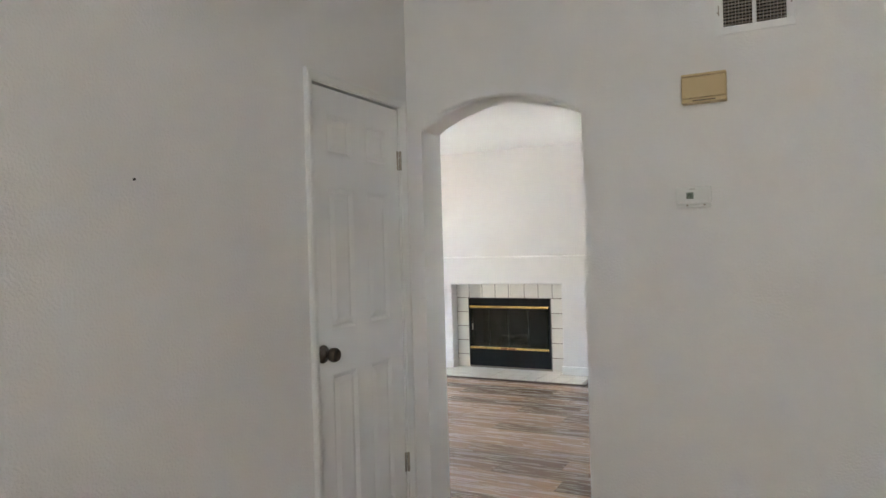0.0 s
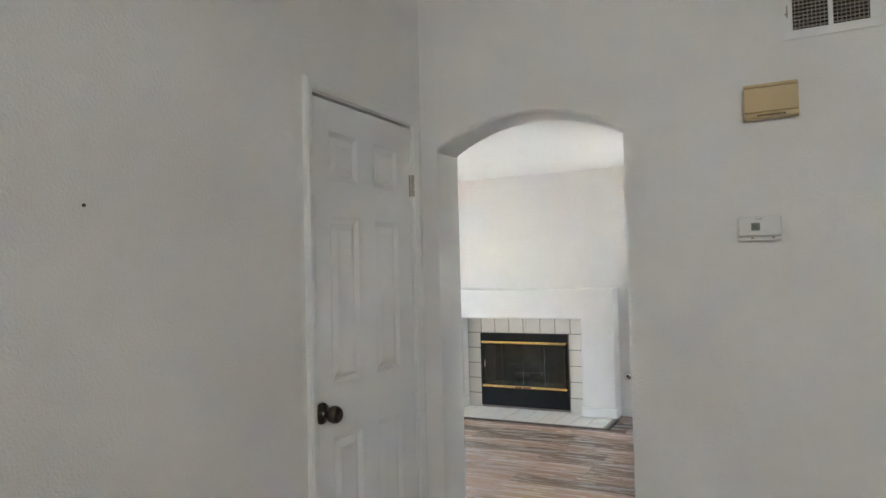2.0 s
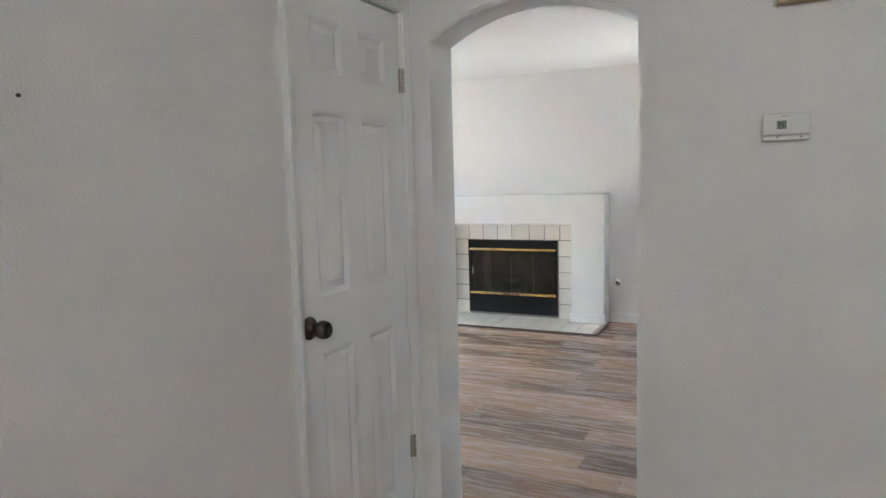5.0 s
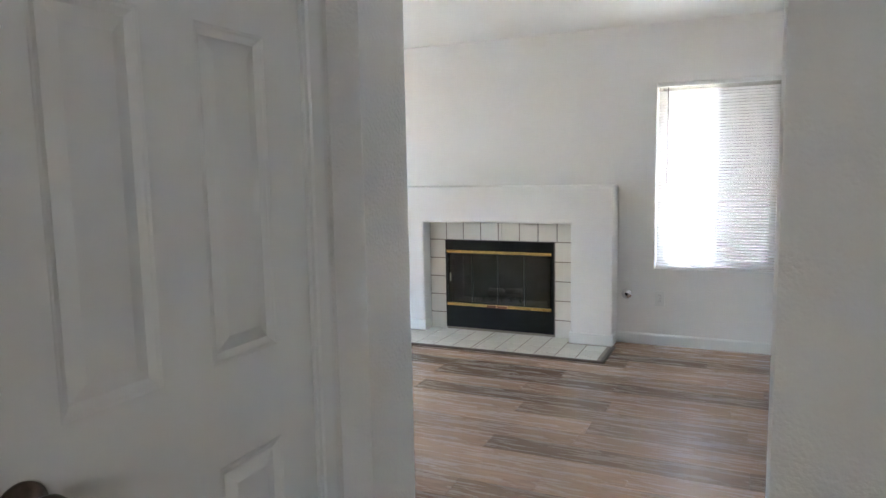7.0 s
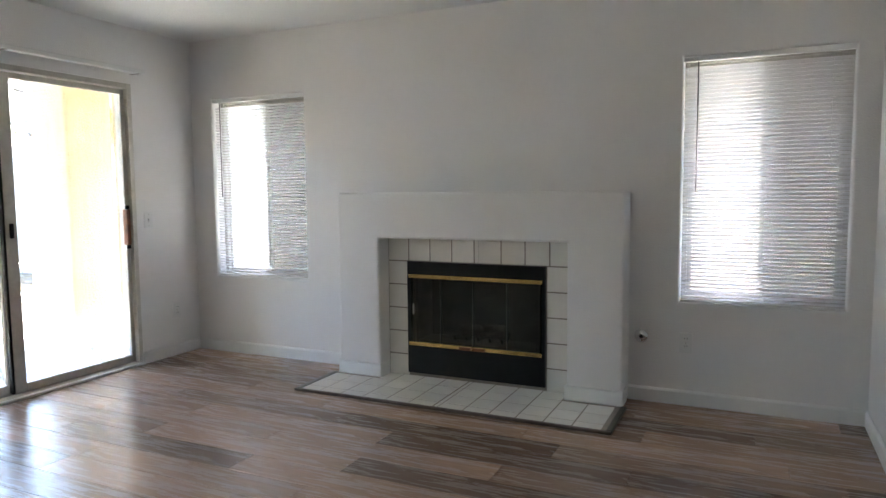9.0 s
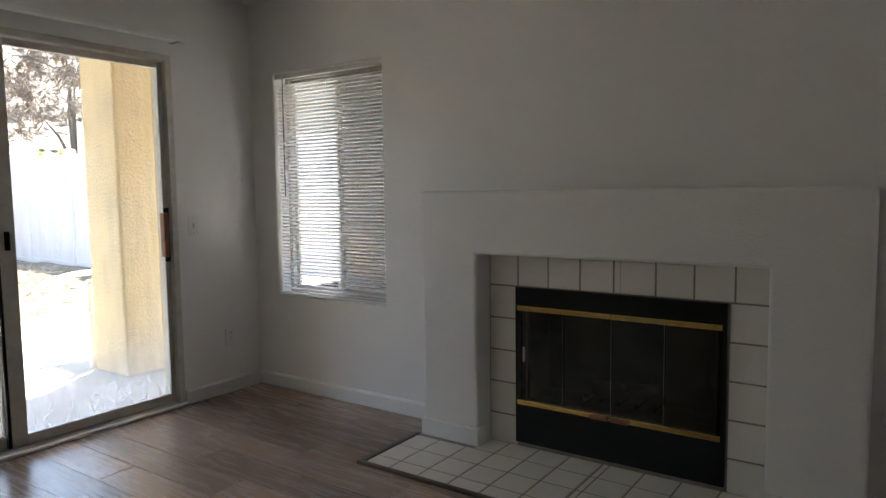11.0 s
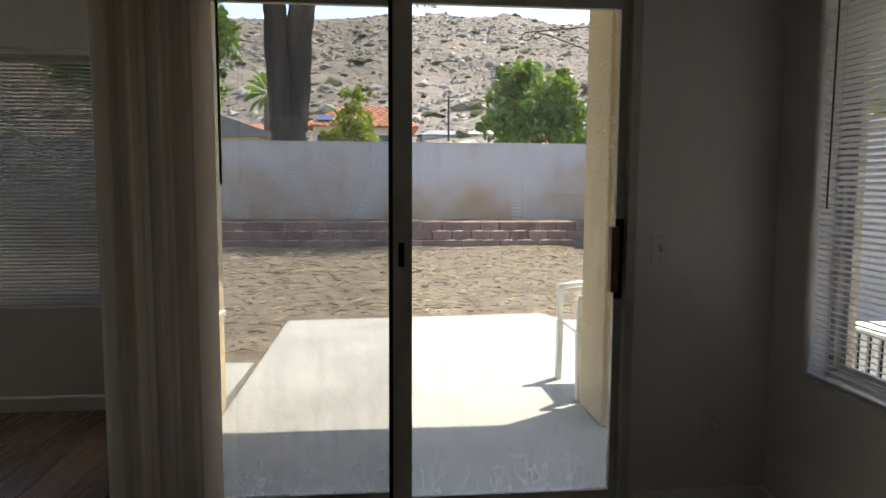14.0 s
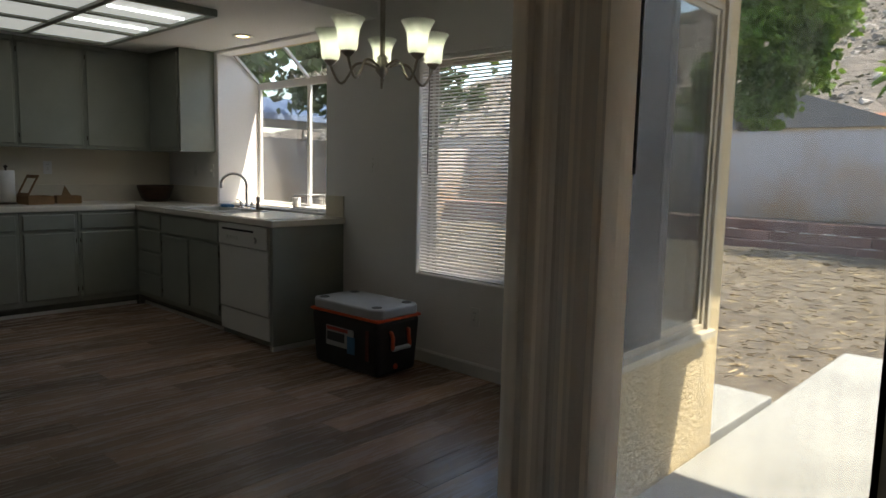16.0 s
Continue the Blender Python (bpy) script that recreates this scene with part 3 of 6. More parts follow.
iy0, iy1, iz = CT0 + CW, CT1 - CW, CTZ - CW
casing_run("jamb_trim", ((iy0, 0.0), (iy0, iz)), ((CT0, 0.0), (CT0, CTZ)))
casing_run("jamb_trim", ((iy1, 0.0), (iy1, iz)), ((CT1, 0.0), (CT1, CTZ)))
casing_run("head_trim", ((iy0, iz), (iy1, iz)), ((CT0, CTZ), (CT1, CTZ)))
for y0, y1 in ((-4.871, SY0 - 0.003), (SY1 + 0.003, -4.194)):
    part("jamb", box(DX - 0.119, y0, 0.0, DX + 0.0055, y1, iz + 0.004), M_TRIM, casing)
part("head_jamb", box(DX - 0.119, SY0 - 0.003, STOP + 0.0105, DX + 0.0055, SY1 + 0.003, iz + 0.004), M_TRIM, casing)
# near-black board added so the gaps round the door read as shade
part("gap_shade_board", box(DX - 0.119, SY0 - 0.002, 0.0, DX - 0.1, SY1 + 0.002, STOP + 0.006), M_DARK, casing)

# ---- entry wall fittings ----
y = AY0 - 0.001
vent = thing("return_air_vent", "white metal wall vent with dark slatted grille", "vent", (0, 0, 0))
vx0, vx1, vz0, vz1 = 4.915, 5.197, 2.175, 2.366
fr = box(vx0, y - 0.006, vz0, vx1, y, vz0 + 0.03, 0.0015)
box(vx0, y - 0.006, vz1 - 0.03, vx1, y, vz1, 0.0015, fr)
box(vx0, y - 0.006, vz0 + 0.03, vx0 + 0.032, y, vz1 - 0.03, 0.0015, fr)
box(vx1 - 0.03, y - 0.006, vz0 + 0.03, vx1, y, vz1 - 0.03, 0.0015, fr)
box(5.05, y - 0.006, vz0 + 0.03, 5.064, y, vz1 - 0.03, 0.0015, fr)
part("frame", fr, M_TRIM, vent)
part("backing", box(vx0 + 0.03, y - 0.0012, vz0 + 0.03, vx1 - 0.03, y, vz1 - 0.03), M_DARK, vent)
for k in range(10):
    z = vz0 + 0.036 + k * 0.0128
    part("slat", prism([(y - 0.005, z), (y - 0.004, z - 0.002), (y - 0.0015, z + 0.004), (y - 0.0022, z + 0.005)], "x", vx0 + 0.032, vx1 - 0.03), M_STEEL, vent)
for k in range(18):
    x = vx0 + 0.039 + k * 0.0122
    part("fin", box(x, y - 0.0055, vz0 + 0.03, x + 0.0011, y - 0.0048, vz1 - 0.03), M_TRIM, vent)
part("lever", box(vx0 + 0.014, y - 0.013, 2.25, vx0 + 0.018, y - 0.006, 2.29, 0.001), M_STEEL, vent)
for x in (vx0 + 0.012, vx1 - 0.012):
    part("screw", rod((x, y - 0.0072, 2.262), (x, y - 0.006, 2.262), 0.0035), M_STEEL, vent)

bell = thing("door_chime", "aged almond plastic door chime box", "door chime")
part("cover", box(4.7895, y - 0.045, 1.936, 4.9545, y, 2.019, 0.004, seg=2), M_ALMOND, bell)
part("top_cap", box(4.7895, y - 0.0445, 2.0205, 4.9545, y, 2.031, 0.003, seg=2), M_ALMOND, bell)
part("base", box(4.7895, y - 0.0445, 1.917, 4.9545, y, 1.9345, 0.003, seg=2), M_ALMOND, bell)
for k in range(11):
    part("slot", box(4.8315 + k * 0.0078, y - 0.0462, 1.9215, 4.8365 + k * 0.0078, y - 0.0444, 1.9275), M_DARK, bell)

M_LCD = mat("lcd", (0.20, 0.24, 0.20), 0.2, vary=0.1)
thermo = thing("thermostat", "white plastic wall thermostat with grey display", "thermostat")
part("body", box(4.7555, y - 0.024, 1.522, 4.8885, y, 1.59, 0.006, seg=3), M_PLASTIC, thermo)
part("flip_cover", box(4.7575, y - 0.026, 1.507, 4.8865, y - 0.002, 1.5205, 0.003), M_PLASTIC, thermo)
part("bezel", box(4.7915, y - 0.0262, 1.537, 4.8565, y - 0.0242, 1.572, 0.0008), M_PLASTIC, thermo)
part("display", box(4.7965, y - 0.0275, 1.541, 4.8235, y - 0.0265, 1.567, 0.0004), M_LCD, thermo, "grey-green display")
cu = bpy.data.curves.new("reading", "FONT")
cu.body, cu.size, cu.extrude = "75", 0.018, 0.0002
reading = new("reading", cu)
cu.materials.append(M_DARK)
reading.parent, reading.matrix_world = thermo, pose(4.7995, y - 0.0278, 1.5475, 90, 0, 0)
for z in (1.548, 1.561):
    part("button", rod((4.8405, y - 0.0278, z), (4.8405, y - 0.0262, z), 0.0045), M_PLASTIC, thermo)
part("logo_bar", box(4.8085, y - 0.0245, 1.579, 4.8305, y - 0.0238, 1.5815), M_STEEL, thermo)
for x in (4.7955, 4.8595):
    part("tab", box(x, y - 0.0272, 1.513, x + 0.008, y - 0.0258, 1.5195), M_STEEL, thermo)
M_NAIL = mat("nail_hole", (0.03, 0.03, 0.03), 0.8)
tagged(part("nail", rod((DX - 0.002, -5.674, 1.595), (DX + 0.004, -5.674, 1.595), 0.004), M_NAIL), "small dark nail stuck in a white wall", "nail")


# ---- plates on walls ----
def plate(at, turn, kind, label):
    """A cover plate whose back lies at the origin and whose front looks along -y before turning."""
    big = kind == "outlet"
    th = thing("outlet" if big else "light_switch", label, "outlet" if big else "switch", at, turn)
    part("plate", box(-0.036, -0.006, -0.058, 0.036, 0.0, 0.058, 0.0025), M_PLASTIC, th)
    if big:
        for z in (-0.026, 0.02):
            r = part("receptacle", box(-0.017, -0.0078, z - 0.008, 0.017, -0.0062, z + 0.022, 0.0007), M_PLASTIC, th)
            for x in (-0.007, 0.007):
                part("slot", box(x - 0.0012, -0.0086, z + 0.003, x + 0.0012, -0.008, z + 0.012), M_DARK, r)
        part("screw", rod((0, -0.0072, 0.0), (0, -0.006, 0.0), 0.003), M_STEEL, th)
    else:
        part("toggle", prism([(-0.006, -0.012), (-0.006, 0.012), (-0.017, 0.010), (-0.017, 0.003)], "x", -0.004, 0.004), M_PLASTIC, th)
        part("slot", box(-0.006, -0.0068, -0.014, 0.006, -0.0062, 0.014), M_STEEL, th)
        for z in (-0.042, 0.042):
            part("screw", rod((0, -0.0072, z), (0, -0.006, z), 0.003), M_STEEL, th)
    return th


plate((3.712, 0, 0.365), 0, "outlet", "white duplex outlet above the baseboard")
plate((0, -0.236, 0.347), 90, "outlet", "white duplex outlet beside the patio door")
plate((0, -0.467, 1.054), 90, "switch", "white toggle light switch beside the patio door")
plate((XW, -3.895, 0.378), 90, "outlet", "white duplex outlet under the dining window")
plate((XW, -4.877, 1.31), 90, "switch", "white light switch in the dining room")
plate((-0.302, KY, 1.226), 180, "outlet", "white outlet above the kitchen counter")
plate((XW, -7.48, 1.226), 90, "outlet", "white outlet beside the sink window")
plate((XW, -7.17, 1.23), 90, "switch", "white switch beside the sink window")
plate((LX1, -1.55, 0.42), -90, "outlet", "white outlet on the side wall")
plate((LX1, -2.2, 0.42), -90, "outlet", "white cable outlet on the side wall")
gas = thing("gas_valve", "round chrome gas key valve on the wall", "gas valve", (3.463, 0, 0.386))
gas.scale = (1.3, 1.3, 1.3)
tm = Matrix.Rotation(radians(90), 4, "X")
part("flange", lathe([(0.0, 0.0), (0.030, 0.0), (0.029, 0.004), (0.020, 0.008), (0.013, 0.010), (0.0, 0.010)], 28, m=tm), M_CHROME, gas, smooth=True)
part("keyhole", lathe([(0.0, 0.0115), (0.009, 0.0115), (0.009, 0.009)], 16, m=tm), M_DARK, gas)

# ---- fireplace ----
fire = thing("fireplace", "white plastered fireplace, cream tiles, black firebox with brass trim", "fireplace")
sur = prism([(1.478, 0.0), (1.478, 1.228), (3.357, 1.228), (3.357, 0.0), (3.038, 0.0), (3.038, 0.934), (1.79, 0.934), (1.79, 0.0)], "y", -0.22, -0.002, 0.014)
part("surround", sur, M_WALL, fire)
for x0, x1 in ((1.468, 1.80), (3.028, 3.367)):
    part("plinth", box(x0, -0.232, 0.012, x1, -0.1, 0.10, 0.008), M_TRIM, fire)
bedding = box(1.79, -0.0905, 0.0, 3.038, -0.003, 0.235)
for q in ((1.79, -0.0905, 0.235, 1.985, -0.003, 0.70), (2.835, -0.0905, 0.235, 3.038, -0.003, 0.70), (1.79, -0.0905, 0.70, 3.038, -0.003, 0.934)):
    box(*q, 0, bedding)
part("grout_bed", bedding, M_GROUT, fire)
T = 0.1485


def tile_mesh(w, h, d=0.008):
    own = box(0, 0, 0, w, d, h, 0.0022, seg=1)
    me = bpy.data.meshes.new("tile")
    own.to_mesh(me)
    own.free()
    me.materials.append(M_TILE)
    return me


tiles = {}


def tile(x, yy, z, w, h, parent, flat=False):
    key = (round(w, 3), round(h, 3), flat)
    if key not in tiles:
        tiles[key] = tile_mesh(w, h)
    ob = piece("tile", tiles[key], parent, x, yy, z)
    if flat:
        ob.rotation_euler = (radians(90), 0, 0)
    return ob


g = 0.0065
xs = [1.792 + i * (T + g) for i in range(4)] + [1.792 + 4 * (T + g) + 0.032 - g + i * (T + g) for i in range(4)]
for x in xs:
    tile(x, -0.092, 0.781, T, 0.150, fire)
tile(1.792 + 4 * (T + g), -0.092, 0.781, 0.025, 0.150, fire)
for x in (xs[0], 2.884):
    for k in range(5):
        tile(x, -0.092, 0.781 - (k + 1) * (0.150 + g), T, 0.150, fire)
front = box(1.94, -0.112, 0.035, 2.877, -0.086, 0.238, 0.003)
for q in ((1.94, -0.112, 0.69, 2.877, -0.086, 0.778), (1.94, -0.112, 0.238, 1.972, -0.086, 0.69), (2.845, -0.112, 0.238, 2.877, -0.086, 0.69)):
    box(*q, 0.002, front)
body = part("firebox", front, M_BLACK, fire, "black enamel firebox front")
M_LINING = mat("sooty_firebrick", (0.30, 0.29, 0.27), 0.95, colour2=(0.14, 0.135, 0.125), scale=5, bump=0.6, bscale=25)
lining = box(1.992, 0.135, 0.24, 2.828, 0.15, 0.695)
for q in ((1.992, -0.085, 0.24, 2.004, 0.135, 0.695), (2.816, -0.085, 0.24, 2.828, 0.135, 0.695), (2.004, -0.085, 0.24, 2.816, 0.135, 0.252), (2.004, -0.085, 0.683, 2.816, 0.135, 0.695)):
    box(*q, 0, lining)
part("lining", lining, M_LINING, fire, "sooty grey firebrick lining")
M_LOG = mat("ceramic_log", (0.42, 0.38, 0.33), 0.9, colour2=(0.10, 0.085, 0.07), scale=9, bump=0.8, bscale=30, depth=0.01)
for k, (xa, xb, yy, zz, rr) in enumerate(((2.28, 2.56, 0.02, 0.315, 0.032), (2.30, 2.42, -0.03, 0.345, 0.024), (2.45, 2.58, -0.02, 0.35, 0.026))):
    log = rod((xa, yy, zz), (xb, yy + 0.02, zz + 0.01), rr, rr * 0.85, 14)
    for v in log.verts:
        v.co += noise.noise_vector(v.co * 30) * 0.006
    part("log", log, M_LOG, fire, "pale ceramic gas log", smooth=True)
for x in (2.26, 2.34, 2.42, 2.50, 2.58):
    part("grate_bar", tube([(x, -0.06, 0.30), (x, -0.055, 0.275), (x, 0.09, 0.275), (x, 0.095, 0.31)], 0.006, 6), M_BLACK, fire)
part("damper_lever", box(1.985, -0.126, 0.43, 1.995, -0.1185, 0.50, 0.002), M_STEEL, body, "pale metal lever")
for z in (0.683, 0.236):
    for xa, xb in ((1.957, 2.409), (2.411, 2.862)):
        part("brass_bar", box(xa, -0.128, z - 0.012, xb, -0.1125, z + 0.012, 0.003), M_BRASS, body, "polished brass bar")
bounds = (1.958, 2.183, 2.409, 2.636, 2.861)
M_SMOKED = glass_mat("smoked_pane", tint=(0.5, 0.51, 0.5))
for a, b in zip(bounds, bounds[1:]):
    gd = part("glass_door", box(a + 0.002, -0.1195, 0.25, a + 0.008, -0.1124, 0.669, 0.001), M_BLACK, body, "smoked glass bifold door")
    clear_pane("pane", box(a + 0.008, -0.118, 0.25, b - 0.002, -0.1135, 0.669), M_SMOKED, gd)
M_WOODPULL = mat("wood_pull", (0.25, 0.09, 0.035), 0.4, vary=0.4, scale=20)
for x in (2.36, 2.455):
    part("pull", box(x - 0.04, -0.142, 0.224, x + 0.04, -0.1285, 0.246, 0.004), M_WOODPULL, body, "brown wooden pull")
hearth = thing("hearth", "cream square-tiled hearth with dark wood edging", "hearth")
part("bed", box(1.46, -0.648, 0.0, 3.352, -0.0925, 0.0125), M_GROUT, hearth)
part("edging", box(1.425, -0.672, 0.0, 3.385, -0.65, 0.018, 0.005), M_STRIP, hearth, "dark wood edge strip")
for x0, x1 in ((1.425, 1.4585), (3.3535, 3.385)):
    part("edging", box(x0, -0.6495, 0.0, x1, -0.225, 0.018, 0.005), M_STRIP, hearth, "dark wood edge strip")
fire.scale = hearth.scale = (1.0105, 1.0, 1.0105)
hx = [1.462] + [1.462 + 0.128 + g + i * (T + g) for i in range(11)]
yy = -0.648
for r in range(4):
    d = 0.085 if r == 0 else T
    for i, x in enumerate(hx):
        w = 0.128 if i == 0 else T
        if i > 5:
            x += 0.032
        if i == 6:
            tile(x - 0.0275, yy + d, 0.004, 0.022, d, hearth, True).location.z = 0.006
        if r == 3 and x < 1.79 < x + w - 0.02:
            x, w = 1.792, x + w - 1.792
        if r == 3 and not (1.79 < x and x + w < 3.06):
            continue
        if x + w > 3.352:
            w = 3.351 - x
        if w > 0.02:
            tile(x, yy + d, 0.004, w, d, hearth, True).location.z = 0.006
    yy += d + g

# ---- windows with blinds ----
def slat_material():
    m = bpy.data.materials.new("blind_slat")
    m.use_nodes = True
    n, l = m.node_tree.nodes, m.node_tree.links
    b = n["Principled BSDF"]
    b.inputs["Base Color"].default_value, b.inputs["Roughness"].default_value = (0.74, 0.73, 0.72, 1), 0.45
    t, mx = n.new("ShaderNodeBsdfTranslucent"), n.new("ShaderNodeMixShader")
    t.inputs[0].default_value, mx.inputs[0].default_value = (0.90, 0.87, 0.85, 1), 0.23
    l.new(b.outputs[0], mx.inputs[1])
    l.new(t.outputs[0], mx.inputs[2])
    l.new(mx.outputs[0], n["Material Output"].inputs[0])
    return m


M_SLAT = slat_material()
M_CORD = mat("blind_cord", (0.6, 0.58, 0.55), 0.8)
M_WAND = mat("dark_wand", (0.08, 0.075, 0.07), 0.3, vary=0.2)


def mesh_material(name, part_open):
    m = bpy.data.materials.new(name)
    m.use_nodes = True
    n, l = m.node_tree.nodes, m.node_tree.links
    b, t, mx = n["Principled BSDF"], n.new("ShaderNodeBsdfTransparent"), n.new("ShaderNodeMixShader")
    b.inputs["Base Color"].default_value, mx.inputs[0].default_value = (0.10, 0.10, 0.105, 1), part_open
    l.new(b.outputs[0], mx.inputs[1])
    l.new(t.outputs[0], mx.inputs[2])
    l.new(mx.outputs[0], n["Material Output"].inputs[0])
    return m


M_CREAM = mat("cream_frame", (0.55, 0.49, 0.38), 0.5, vary=0.1, scale=8)
M_SCREEN = mesh_material("insect_screen", 0.42)


def window_unit(name, w, h, at, turn, label, screen=True, frame_mat=None):
    """A two-light sliding window; origin at the lower corner, x along the wall, y outwards."""
    fm = frame_mat or M_ALU
    th = thing(name, label, "window", at, turn, kind="structure")
    f = box(0, 0, 0, w, 0.05, 0.028, 0.002)
    box(0, 0, h - 0.028, w, 0.05, h, 0.002, f)
    box(0, 0, 0.028, 0.028, 0.05, h - 0.028, 0.002, f)
    box(w - 0.028, 0, 0.028, w, 0.05, h - 0.028, 0.002, f)
    part("window_frame", f, fm, th)
    for a, b, yy in ((0.028, w / 2 + 0.014, 0.028), (w / 2 - 0.014, w - 0.028, 0.012)):
        s = box(a, yy, 0.028, a + 0.026, yy + 0.014, h - 0.028, 0.0015)
        box(b - 0.026, yy, 0.028, b, yy + 0.014, h - 0.028, 0.0015, s)
        box(a + 0.026, yy, 0.028, b - 0.026, yy + 0.014, 0.054, 0.0015, s)
        box(a + 0.026, yy, h - 0.054, b - 0.026, yy + 0.014, h - 0.028, 0.0015, s)
        sash = part("sash", s, fm, th)
        clear_pane("pane", box(a + 0.026, yy + 0.005, 0.054, b - 0.026, yy + 0.008, h - 0.054), M_GLASS, sash)
    if screen:
        clear_pane("insect_screen", box(w / 2 - 0.014, 0.045, 0.028, w - 0.028, 0.0455, h - 0.028), M_SCREEN, th)
    return th


def mini_blind(w, h, at, turn, label, tilt, wand_x, wand_len):
    """A horizontal blind; origin at the window's lower corner, front towards -y."""
    th = thing("mini_blind", label, "blind", at, turn)
    part("headrail", box(-0.012, -0.022, h - 0.026, w + 0.012, 0.008, h + 0.002, 0.003), M_PLASTIC, th)
    me = bpy.data.meshes.new("slat")
    own = bmesh.new()
    prof = [(-0.0125, -0.0005), (-0.006, 0.0012), (0.0, 0.0018), (0.006, 0.0012), (0.0125, -0.0005)]
    c, s = math.cos(radians(tilt)), math.sin(radians(tilt))
    line = [(u * c - v * s, u * s + v * c) for u, v in prof]
    a = [own.verts.new((0.004, u, v)) for u, v in line]
    b = [own.verts.new((w - 0.004, u, v)) for u, v in line]
    for i in range(4):
        own.faces.new((a[i], a[i + 1], b[i + 1], b[i]))
    own.to_mesh(me)
    own.free()
    me.materials.append(M_SLAT)
    n = int((h - 0.06) / 0.0212)
    for k in range(n):
        piece("slat", me, th, 0, -0.006, 0.026 + k * 0.0212)
    part("bottom_rail", box(0.002, -0.017, 0.002, w - 0.002, 0.005, 0.014, 0.003), M_PLASTIC, th)
    for x in (0.12 * w, 0.5 * w, 0.88 * w):
        part("ladder_cord", rod((x, -0.0195, 0.012), (x, -0.0195, h - 0.02), 0.0007, seg=5), M_CORD, th)
    part("wand", rod((wand_x, -0.032, h - 0.03 - wand_len), (wand_x, -0.03, h - 0.03), 0.0035, seg=6), M_WAND, th, "slim dark tilt wand")
    return th


for n, (a, b, z0, z1), lab in (("window_1", WIN1, "white mini blind, slats half open, sunlit"), ("window_2", WIN2, "white mini blind, slats half open")):
    window_unit(n, b - a, z1 - z0, (a, 0.1, z0), 0, "sliding window with grey aluminium frame")
    mini_blind(b - a - 0.006, z1 - z0 - 0.004, (a + 0.003, 0.035, z0 + 0.002), 0, lab, -44 if n == "window_1" else -29, 0.075, 0.72)
    tagged(part("window_sill", box(a + 0.001, 0.0, z0 - 0.012, b - 0.001, 0.1, z0 + 0.0015, 0.002), M_TRIM), "white painted window sill", "sill", kind="structure")
window_unit("window_3", DWIN[1] - DWIN[0], DWIN[3] - DWIN[2], (XW - 0.1, DWIN[0], DWIN[2]), 90, "wide sliding dining window")
mini_blind(DWIN[1] - DWIN[0] - 0.006, DWIN[3] - DWIN[2] - 0.004, (XW - 0.035, DWIN[0] + 0.003, DWIN[2] + 0.002), 90, "white mini blind, slats nearly closed", 34, 0.085, 0.72)
window_unit("window_4", OW[1] - OW[0], OW[3] - OW[2], (OW[1], NY - 0.03, OW[2]), 180, "side window with cream frame seen from the patio", False, M_CREAM).location.y = NY + 0.05
clear_pane("insect_screen", box(-0.97, NY + 0.048, OW[2] + 0.03, OW[1] - 0.03, NY + 0.0485, OW[3] - 0.03), M_SCREEN, bpy.data.objects["window_4"]).matrix_parent_inverse = bpy.data.objects["window_4"].matrix_basis.inverted()
ext = thing("window_trim", "cream outer trim of the side window", "trim", kind="structure")
for a, b, c, d in ((OW[0] - 0.03, OW[0], OW[2] - 0.03, OW[3] + 0.03), (OW[1], OW[1] + 0.03, OW[2] - 0.03, OW[3] + 0.03)):
    part("trim", box(a, NY + 0.046, c, b, NY + 0.066, d, 0.003), M_CREAM, ext)
part("sill", box(OW[0] - 0.05, NY + 0.046, OW[2] - 0.035, OW[1] + 0.03, NY + 0.09, OW[2] - 0.0, 0.004), M_CREAM, ext)

# ---- patio door ----
slider = thing("door_2", "aluminium sliding glass patio door, dusty panes", "door", kind="structure")
s0, s1, z1 = SLIDE[0], SLIDE[1], SLIDE[3]
f = box(-0.13, s0, -0.02, 0.004, s0 + 0.035, z1, 0.003)
box(-0.13, s1 - 0.035, -0.02, 0.004, s1, z1, 0.003, f)
box(-0.13, s0 + 0.035, z1 - 0.035, 0.004, s1 - 0.035, z1, 0.003, f)
part("door_frame", f, M_ALU, slider)
tr = box(-0.14, s0 + 0.035, -0.02, 0.012, s1 - 0.035, 0.022, 0.003)
for x in (-0.055, -0.1):
    box(x - 0.004, s0 + 0.035, 0.022, x + 0.004, s1 - 0.035, 0.036, 0.001, tr)
part("track", tr, M_ALU, slider)
part("threshold", box(0.004, s0 - 0.0, 0.0, 0.03, s1 + 0.0, 0.02, 0.006), M_TRIM, slider)


def leaf(name, a, b, x, stile_l, stile_r):
    zb, zt = 0.03, z1 - 0.04
    s = box(x - 0.016, a, zb, x + 0.016, a + stile_l, zt, 0.003)
    box(x - 0.016, b - stile_r, zb, x + 0.016, b, zt, 0.003, s)
    box(x - 0.016, a + stile_l, zb, x + 0.016, b - stile_r, zb + 0.05, 0.003, s)
    box(x - 0.016, a + stile_l, zt - 0.035, x + 0.016, b - stile_r, zt, 0.003, s)
    lf = part(name, s, M_ALU, slider)
    clear_pane("pane", box(x - 0.003, a + stile_l - 0.004, zb + 0.046, x + 0.003, b - stile_r + 0.004, zt - 0.031), M_SLIDEGLASS, lf)
    return lf


